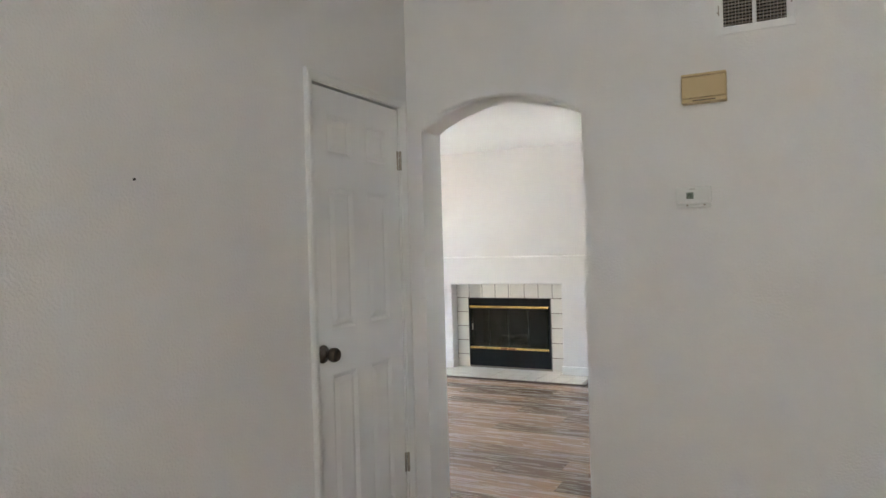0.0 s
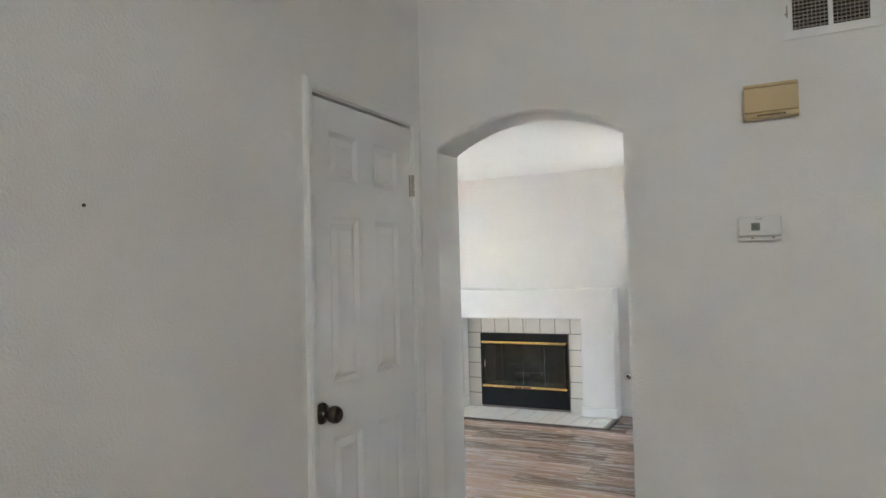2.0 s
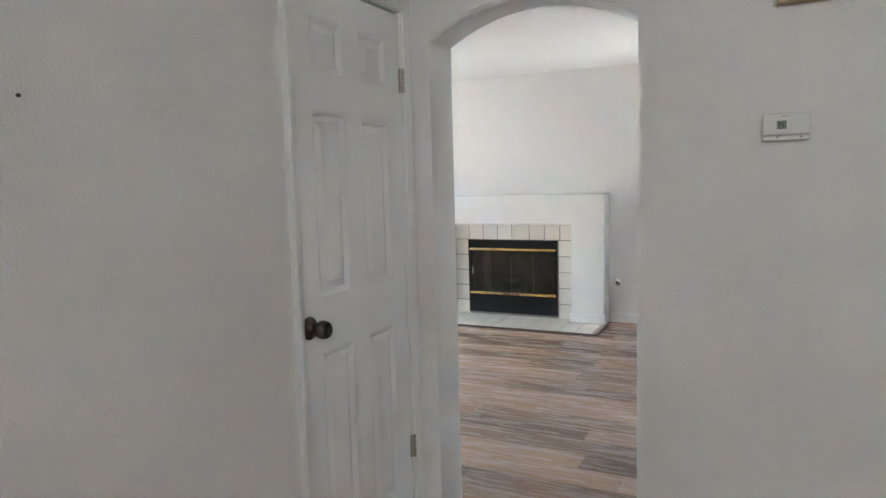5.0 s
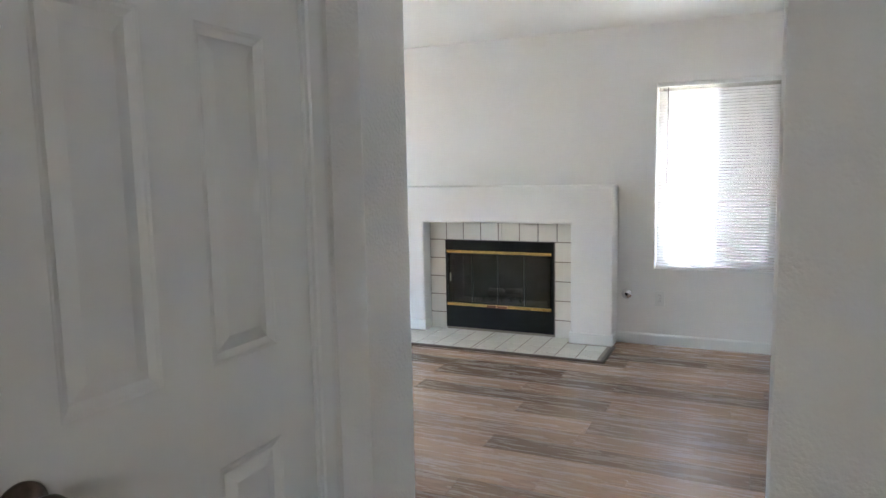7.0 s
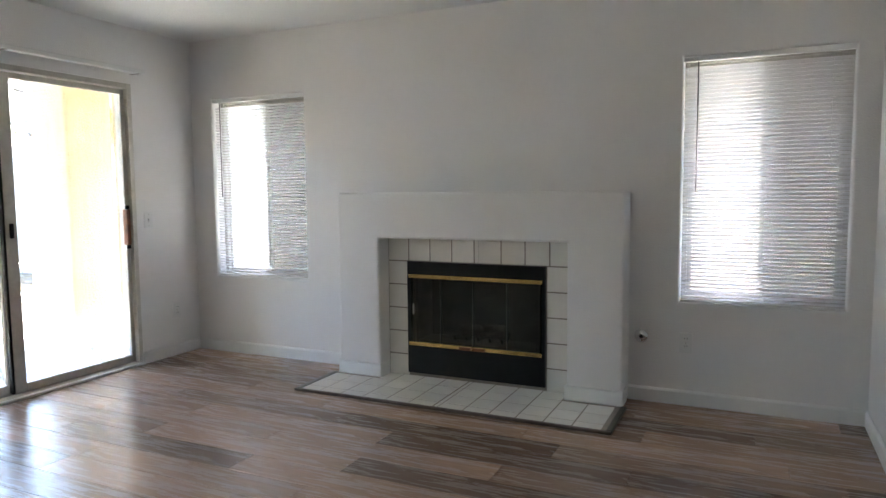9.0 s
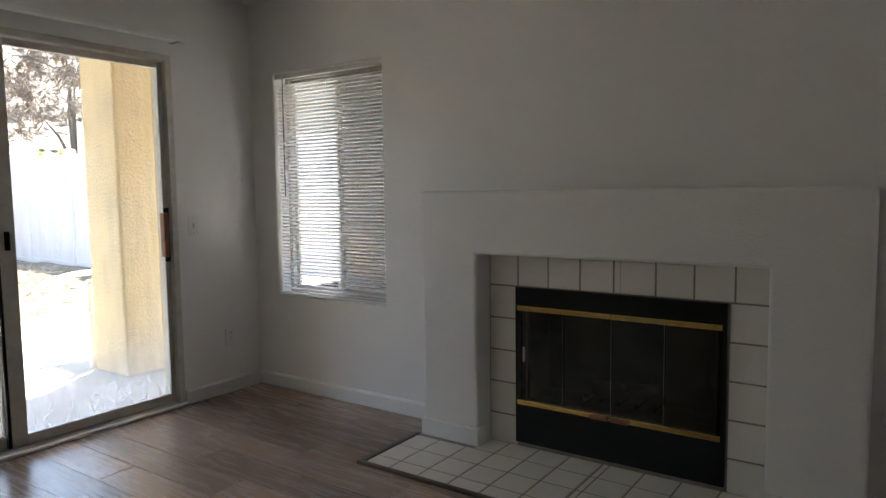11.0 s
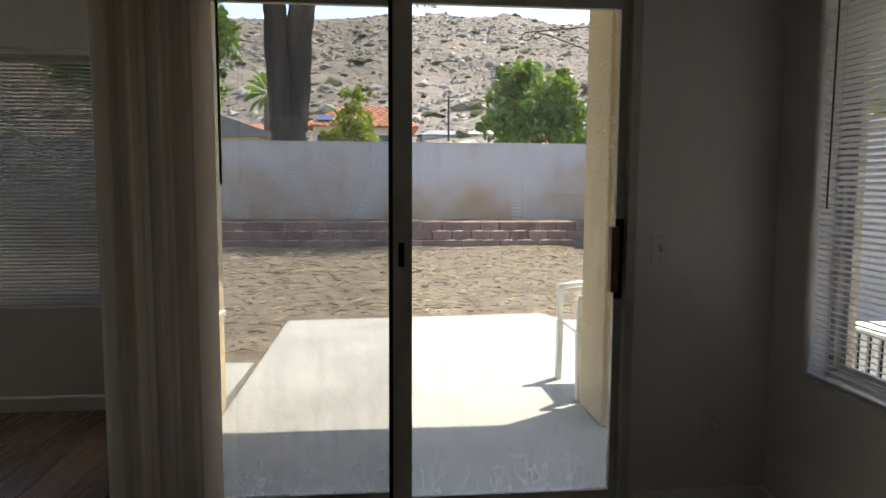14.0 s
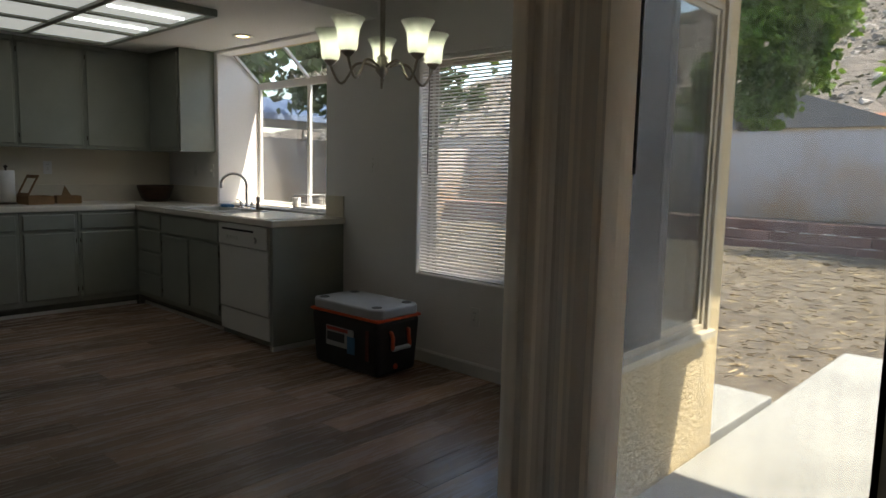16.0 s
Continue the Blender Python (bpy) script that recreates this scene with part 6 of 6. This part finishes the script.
tree("small yellow-green tree behind the wall", (-18.2, -2.3, -0.12), [(-18.2, -2.3, 3.1, 0.65), (-18.0, -2.75, 2.6, 0.5), (-18.3, -1.9, 2.5, 0.55), (-18.2, -2.15, 3.9, 0.4)], 3600, 0.085, M_LEAF2, 0.08)
tree("large green tree with dense dark foliage", (-16.4, -7.4, -0.12),
     [(-16.4, -7.4, 4.4, 1.7), (-16.2, -6.2, 5.2, 1.1), (-16.6, -8.8, 4.6, 1.5), (-16.0, -6.3, 3.8, 0.85), (-16.8, -7.6, 6.2, 1.6), (-16.2, -9.6, 5.8, 1.4), (-16, -7.0, 2.9, 0.8)], 26000, 0.115, M_LEAF, 0.2)
tree("distant green tree behind the neighbouring fence", (-7.2, 5.4, -0.12), [(-6.9, 5.4, 2.3, 0.7), (-7.7, 5.5, 2.5, 0.65), (-7.2, 5.3, 1.8, 0.6)], 3000, 0.10, M_LEAF2, 0.15)
tree("bare grey tree with fine branches", (-13.2, 5.6, -0.12), [(-13.2, 5.6, 4.4, 1.1), (-12.6, 5.2, 3.6, 0.9), (-13.8, 6.0, 5.2, 1.0), (-12.9, 5.3, 5.4, 0.8), (-13.6, 5.0, 3.2, 0.7)], 4500, 0.03, M_TWIG, 0.1, long=9.0)

tree("dark green tree beyond the south wall", (-7.0, -20.0, -0.12), [(-7, -20, 4.2, 1.9), (-5.2, -19.6, 3.6, 1.5), (-8.8, -20.4, 4.0, 1.6), (-6.2, -19.2, 5.2, 1.4)], 8000, 0.13, M_LEAF, 0.18)
# foliage beyond the sink window; upper crown added to shade the south wall
tree("leafy corner tree, leaves darkened as in shade, crown placed to shade the wall", (-9.0, -11.9, -0.12), [(-7.6, -11.7, 4.9, 1.9), (-9.2, -11.6, 4.6, 1.7), (-5.9, -11.8, 5.2, 1.5), (-8.3, -12.5, 1.7, 1.0), (-8.7, -12.1, 3.0, 1.3), (-7.2, -11.4, 6.2, 1.5), (-6.2, -12.6, 3.3, 1.1), (-5.2, -12.3, 3.6, 1.1), (-7.3, -12.6, 3.1, 1.1), (-4.4, -12.2, 4.3, 1.2)], 17000, 0.14, M_SHADELEAF, 0.16)
pine = thing("pine_tree", "tall pine with thick dark forked trunk", "tree")
px, py = -15.0, -3.77


def rough_limb(points, radii, bm=None):
    """A limb in many short rings, roughened into ridged bark."""
    pts, rad = [], []
    for (a, b), (ra, rb) in zip(zip(points, points[1:]), zip(radii, radii[1:])):
        n = max(int((Vector(b) - Vector(a)).length / 0.11), 2)
        for i in range(n):
            u = i / n
            pts.append(tuple(Vector(a).lerp(Vector(b), u)))
            rad.append(ra + (rb - ra) * u)
    own = tube(pts, rad, 26)
    for v in own.verts:
        p = v.co.copy()
        v.co += Vector((noise.noise((p.x * 7, p.y * 7, p.z * 1.2)), noise.noise((p.x * 7 + 9, p.y * 7, p.z * 1.2)), 0)) * 0.075 + noise.noise_vector(p * 9) * 0.03
    return join(bm, own)


bm = rough_limb([(px, py, -0.15), (px, py + 0.02, 1.5), (px, py + 0.03, 3.0)], [0.48, 0.40, 0.43])
rough_limb([(px, py - 0.12, 2.6), (px, py - 0.21, 3.7), (px, py - 0.27, 5.2), (px, py - 0.3, 8.5), (px, py, 12.0)], [0.34, 0.29, 0.28, 0.26, 0.1], bm)
rough_limb([(px, py + 0.14, 2.6), (px - 0.1, py + 0.25, 3.7), (px - 0.1, py + 0.33, 5.2), (px - 0.2, py + 0.7, 9.0), (px, py + 0.9, 11.0)], [0.34, 0.29, 0.29, 0.24, 0.1], bm)
for tx, ty, tz in ((1.5, 3.4, 6.0), (0.5, 4.6, 7.2), (2.2, -3.0, 6.6), (-1.0, -4.0, 7.5), (1.0, 1.8, 5.9)):
    tube([(px, py, 6.2), (px + tx * 0.5, py + ty * 0.5, tz + 0.7), (px + tx, py + ty, tz)], [0.14, 0.09, 0.03], 8, bm)
part("trunk", bm, M_BARK, pine, smooth=True)
crown_mesh([(px + 1.2, py + 2.6, 6.35, 0.9), (px + 0.6, py + 4.4, 7.2, 1.1), (px, py + 1.3, 6.7, 0.8), (px + 2, py - 2.8, 7.1, 1.2), (px - 1, py - 4, 7.9, 1.3),
            (px, py, 9.0, 2.2), (px, py + 2.4, 8.4, 1.6), (px, py, 11.0, 1.8), (px + 0.8, py + 3.6, 6.0, 0.6), (px + 2.4, py + 4.0, 7.6, 1.3), (px + 2.2, py + 2.4, 7.9, 1.2), (px + 2.0, py + 5.2, 7.3, 1.1)], 24000, 0.05, M_NEEDLE, pine, long=6.5)


palm = thing("palm_tree", "distant fan palm with slim trunk", "tree")
bm = tube([(-32, -6.9, -0.2), (-32, -6.95, 3), (-32, -6.85, 5.6)], [0.24, 0.2, 0.18], 10)
part("trunk", bm, M_TWIG, palm, smooth=True)
fv, ff = [], []
for k in range(46):
    a, e = rng.rand() * 6.3, rng.uniform(-0.9, 1.2)
    d = np.array([math.cos(a) * math.cos(e), math.sin(a) * math.cos(e), math.sin(e)])
    s = np.array([-math.sin(a), math.cos(a), 0]) * 0.16
    o = np.array([-32, -6.85, 5.65])
    k0 = len(fv)
    fv += [tuple(o + d * 0.3 - s * 0.2), tuple(o + d * 0.3 + s * 0.2), tuple(o + d * 0.95 + s), tuple(o + d * 1.3 - np.array([0, 0, 0.25])), tuple(o + d * 0.95 - s)]
    ff.append(tuple(range(k0, k0 + 5)))
me = bpy.data.meshes.new("crown")
me.from_pydata(fv, [], ff)
me.materials.append(M_LEAF)
new("crown", me).parent = palm

# ---- beyond the wall: houses ----
M_HOUSE = mat("house_stucco", (0.55, 0.50, 0.44), 0.9, vary=0.1, scale=1, bump=0.3, bscale=12)
M_HWIN = mat("far_window", (0.06, 0.10, 0.10), 0.12, vary=0.2)
M_SOLAR = mat("solar_panel", (0.03, 0.06, 0.16), 0.15, vary=0.25, scale=3)
M_SHINGLE = mat("grey_shingle", (0.20, 0.20, 0.21), 0.85, vary=0.25, scale=4, bump=0.4, bscale=14)
M_WHITEH = mat("pale_siding", (0.68, 0.68, 0.66), 0.7, vary=0.08, scale=1)


def hip_roof(x0, y0, x1, y1, z0, z1, over, inset):
    own = bmesh.new()
    a = [own.verts.new(c) for c in ((x0 - over, y0 - over, z0), (x1 + over, y0 - over, z0), (x1 + over, y1 + over, z0), (x0 - over, y1 + over, z0))]
    m = (x0 + x1) / 2
    b = [own.verts.new((m, y0 + inset, z1)), own.verts.new((m, y1 - inset, z1))]
    for f in ((a[0], a[1], b[0]), (a[1], a[2], b[1], b[0]), (a[2], a[3], b[1]), (a[3], a[0], b[0], b[1]), (a[3], a[2], a[1], a[0])):
        own.faces.new(f)
    return own


def tile_rows(x_e, x_r, y0, y1, z_e, z_r, over, inset, n):
    """Rounded courses of clay tile on the slope that faces the yard."""
    own = bmesh.new()
    for k in range(n):
        u0, u1 = k / n, (k + 1.12) / n
        z0, z1 = z_e + (z_r - z_e) * u0 + 0.06, z_e + (z_r - z_e) * u1 + 0.02
        xa, xb = x_e + (x_r - x_e) * u0, x_e + (x_r - x_e) * u1
        ya, yb = y0 - over + (inset + over) * u0, y1 + over - (inset + over) * u0
        m = max(int((yb - ya) / 0.42), 1)
        for i in range(m):
            p, q = ya + (yb - ya) * i / m, ya + (yb - ya) * (i + 0.86) / m
            c = (p + q) / 2
            v = [own.verts.new(w) for w in ((xa, p, z0), (xa, c, z0 + 0.07), (xa, q, z0), (xb, q, z1), (xb, c, z1 + 0.07), (xb, p, z1))]
            own.faces.new((v[0], v[1], v[4], v[5]))
            own.faces.new((v[1], v[2], v[3], v[4]))
    return own


def far_window(th, x, y0, y1, z0, z1):
    w = part("window", box(x, y0 - 0.08, z0 - 0.08, x + 0.05, y1 + 0.08, z1 + 0.08, 0.01), M_WHITEH, th)
    m = (y0 + y1) / 2
    part("pane", box(x + 0.051, y0, z0, x + 0.06, m - 0.04, z1), M_HWIN, w)
    part("pane", box(x + 0.051, m + 0.04, z0, x + 0.06, y1, z1), M_HWIN, w)


hs = thing("house", "pale stucco house with red clay tile roof and solar panels", "house")
part("wall", box(-54, -6.0, -0.2, -46, 0.9, 5.15), M_HOUSE, hs)
part("roof", hip_roof(-54, -6.0, -46, 0.9, 5.15, 7.0, 0.55, 2.2), M_CLAY, hs)
part("roof_tiles", tile_rows(-45.45, -50, -6.0, 0.9, 5.15, 7.0, 0.55, 2.2, 11), M_CLAY, hs)
far_window(hs, -46, -5.7, -4.4, 3.0, 4.6)
far_window(hs, -46, -1.4, 0.2, 3.0, 4.6)
for yv in (-5.2, -3.7):
    sp = box(-0.5, -0.55, 0, 0.5, 0.55, 0.05)
    bmesh.ops.transform(sp, matrix=pose(-46.6 if yv < -5 else -47.4, yv, 5.78 if yv < -5 else 6.1, 0, -22 + 44, 0), verts=sp.verts)
    part("solar_panel", sp, M_SOLAR, hs, "blue solar panel")
gh = thing("house", "low house with grey shingle roof behind the wall", "house")
part("wall", box(-34, -13, -0.2, -26, -6.4, 3.1), M_HOUSE, gh)
part("roof", prism([(-13.5, 3.1), (-5.3, 3.1), (-9.4, 4.5)], "x", -34.4, -25.5), M_SHINGLE, gh)
lh = thing("house", "low house with red clay tile roof beyond", "house")
part("wall", box(-56, -14, -0.2, -50, -8.0, 4.6), M_HOUSE, lh)
part("roof", hip_roof(-56, -14, -50, -8, 4.6, 5.8, 0.5, 2.0), M_CLAY, lh)
rh = thing("house", "red clay tile roof low beyond the wall", "house")
part("wall", box(-58, 9.6, -0.2, -50, 16, 3.9), M_HOUSE, rh)
part("roof", hip_roof(-58, 9.6, -50, 16, 3.9, 5.2, 0.5, 2.2), M_CLAY, rh)
for y0, y1, zb, roofm, wallm, lab in ((4.6, 10.4, 6.0, M_SHINGLE, M_SHINGLE, "distant grey house at the foot of the hill"), (11.2, 17.6, 6.2, M_WHITEH, M_WHITEH, "distant white house at the foot of the hill")):
    dh = thing("house", lab, "house")
    part("wall", box(-98, y0, 2, -90, y1, zb + 1.75), M_WHITEH if wallm is M_WHITEH else mat("grey_siding", (0.34, 0.36, 0.38), 0.8, vary=0.1), dh)
    part("roof", hip_roof(-98, y0, -90, y1, zb + 1.75, zb + 2.7, 0.5, 1.6), roofm, dh)
    for k in range(3):
        far_window(dh, -90, y0 + 0.7 + k * 1.8, y0 + 1.7 + k * 1.8, zb + 0.55, zb + 1.35)
upole = thing("utility_pole", "slim dark wooden utility pole", "utility pole")
part("pole", rod((-88, 8.0, 2), (-88, 7.95, 12.6), 0.16, 0.12), M_BARK, upole)
part("crossarm", box(-88.06, 7.3, 12.0, -87.94, 8.6, 12.14), M_BARK, upole)
bush = thing("bushes", "row of far green bushes below the hill", "bush", kind="stuff")
crown_mesh([(-80 + 2 * i % 5, -30 + i * 3.4, 4.3 + (i % 3) * 0.35, 1.5) for i in range(30)], 6000, 0.28, M_LEAF2, bush)

# ---- rocky hill ----
def hill_height(x, yv):
    d = max(-x - 70, 0)
    ridge = 78 + 7 * noise.noise((yv * 0.012, 3, 0)) + 4 * noise.noise((yv * 0.04, 9, 0)) - 0.0002 * (yv - 60) ** 2
    u = min(d / 255, 1.12)
    z = ridge * (u ** 1.12 if u < 1 else 1 - (u - 1) * 1.5) + 1.5
    z += min(d / 30, 1) * (4.0 * noise.noise((x * 0.03, yv * 0.03, 1)) + 1.8 * noise.noise((x * 0.1, yv * 0.1, 2)) + 0.8 * noise.noise((x * 0.3, yv * 0.3, 4)))
    return z if d > 0 else -0.15


M_HILL = mat("dry_hillside", (0.205, 0.175, 0.15), 0.95, colour2=(0.11, 0.096, 0.085), scale=0.4, bump=1.0, bscale=0.5, bdetail=9, depth=1.2, spec=0.1)
M_ROCK = mat("pale_granite", (0.37, 0.335, 0.305), 0.9, colour2=(0.21, 0.185, 0.165), scale=0.7, bump=0.8, bscale=1.3, bdetail=8, depth=0.4, per_island=0.4, spec=0.1)
M_SCRUB = mat("dark_scrub", (0.085, 0.085, 0.045), 0.95, vary=0.4, scale=1, per_island=0.4, spec=0.1)
tagged(sheet("hill", -352, -190, -69, 320, 150, 240, hill_height, M_HILL), "dry brown hillside strewn with granite boulders", "hill", kind="structure")


def strew(name, n, size, power, material, label, category, flat):
    phi = (1 + 5 ** 0.5) / 2
    ico = np.array([(-1, phi, 0), (1, phi, 0), (-1, -phi, 0), (1, -phi, 0), (0, -1, phi), (0, 1, phi), (0, -1, -phi), (0, 1, -phi), (phi, 0, -1), (phi, 0, 1), (-phi, 0, -1), (-phi, 0, 1)]) / 1.9
    tri = [(0, 11, 5), (0, 5, 1), (0, 1, 7), (0, 7, 10), (0, 10, 11), (1, 5, 9), (5, 11, 4), (11, 10, 2), (10, 7, 6), (7, 1, 8), (3, 9, 4), (3, 4, 2), (3, 2, 6), (3, 6, 8), (3, 8, 9), (4, 9, 5), (2, 4, 11), (6, 2, 10), (8, 6, 7), (9, 8, 1)]
    vs, fs = [], []
    for _ in range(n):
        x, yv = -84 - 262 * rng.rand(), rng.uniform(-170, 280)
        dens = 0.5 + 0.9 * noise.noise((x * 0.022, yv * 0.022, 5))
        if rng.rand() > dens:
            continue
        s = size * (0.3 + rng.pareto(power) * 0.5)
        s = min(s, size * 3.6)
        p = ico * (1 + 0.9 * (rng.rand(12, 1) - 0.5)) * np.array([s, s * rng.uniform(0.7, 1.6), s * flat])
        k = len(vs)
        vs += [tuple(v) for v in p + np.array([x, yv, hill_height(x, yv) + s * 0.15])]
        fs += [tuple(k + i for i in t) for t in tri]
    me = bpy.data.meshes.new(name)
    me.from_pydata(vs, [], fs)
    me.materials.append(material)
    tagged(new(name, me), label, category, kind="stuff")


strew("boulders", 60000, 0.33, 1.6, M_ROCK, "pale granite boulders over the hillside", "boulder", 0.75)
strew("scrub", 34000, 0.45, 2.6, M_SCRUB, "dark dry scrub between the boulders", "scrub", 0.6)

# ---- raised bed blocks ----
bed = thing("retaining_wall", "low wall of reddish split-face garden blocks, three courses", "retaining wall")
own = box(0, -0.196, 0, 0.26, 0.198, 0.182, 0.012, seg=1)
for v in own.verts:
    if v.co.x > 0.15:
        v.co.x += 0.018 * math.sin(v.co.y * 23)
block_mesh = bpy.data.meshes.new("block")
own.to_mesh(block_mesh)
own.free()
block_mesh.materials.append(M_BLOCK)
# pale strips that paint the sunlight on the ledges between courses
own = box(0, 0, 0, 0.03, 0.2, 0.022, 0.004, seg=1)
ledge_mesh = bpy.data.meshes.new("sunlit_ledge")
own.to_mesh(ledge_mesh)
own.free()
ledge_mesh.materials.append(mat("ledge_sunlight", (0.70, 0.64, 0.56), 0.95, vary=0.3, scale=12))
brnd = random.Random(3)
for c in range(3):
    for k in range(46):
        piece("block", block_mesh, bed, -11.5 - c * 0.062 + brnd.uniform(-0.012, 0.012), -15.3 + k * 0.402 + (0.2 if c % 2 else 0), -0.06 + c * 0.185)
        if c < 2 and brnd.random() < 0.85:
            g = piece("sunlit_ledge", ledge_mesh, bed, -11.5 - c * 0.062 + 0.243, -15.4 + k * 0.402 + (0.2 if c % 2 else 0) + brnd.uniform(-0.03, 0.03), -0.06 + (c + 1) * 0.185 - 0.014)
            g.scale.y = brnd.uniform(0.7, 1.15)

# ---- floor planks ----
PW, PL = 0.178, 1.22
plank_mesh = {}


def plank(x0, x1, y0, y1):
    w, h = round(x1 - x0, 3), round(y1 - y0, 3)
    if (w, h) not in plank_mesh:
        own = bmesh.new()
        e = 0.0012
        low = [own.verts.new((u, v, -0.006)) for u, v in ((0.0006, 0.0006), (w - 0.0006, 0.0006), (w - 0.0006, h - 0.0006), (0.0006, h - 0.0006))]
        hi = [own.verts.new((u, v, 0.0)) for u, v in ((e, e), (w - e, e), (w - e, h - e), (e, h - e))]
        own.faces.new(hi)
        for i in range(4):
            own.faces.new((low[i], low[(i + 1) % 4], hi[(i + 1) % 4], hi[i]))
        me = bpy.data.meshes.new("plank")
        own.normal_update()
        own.to_mesh(me)
        own.free()
        me.materials.append(M_PLANK)
        plank_mesh[w, h] = me
    piece("plank", plank_mesh[w, h], floor, x0, y0, 0)


shift = random.Random(7)
row_y = 0.0
while row_y > KY:
    ya = max(row_y - PW, KY)
    off = shift.random() * PL
    spans = [(0.0 if row_y > NY - 0.1 else XW, LX1)] if row_y > AY0 + 0.1 else [(XW, 2.6), (DX, 6.6)]
    for sa, sb in spans:
        u = sa - off
        while u < sb:
            xa, xb = max(u, sa), min(u + PL, sb)
            if xb - xa > 0.02:
                plank(xa, xb, ya, row_y)
            u += PL
    row_y -= PW
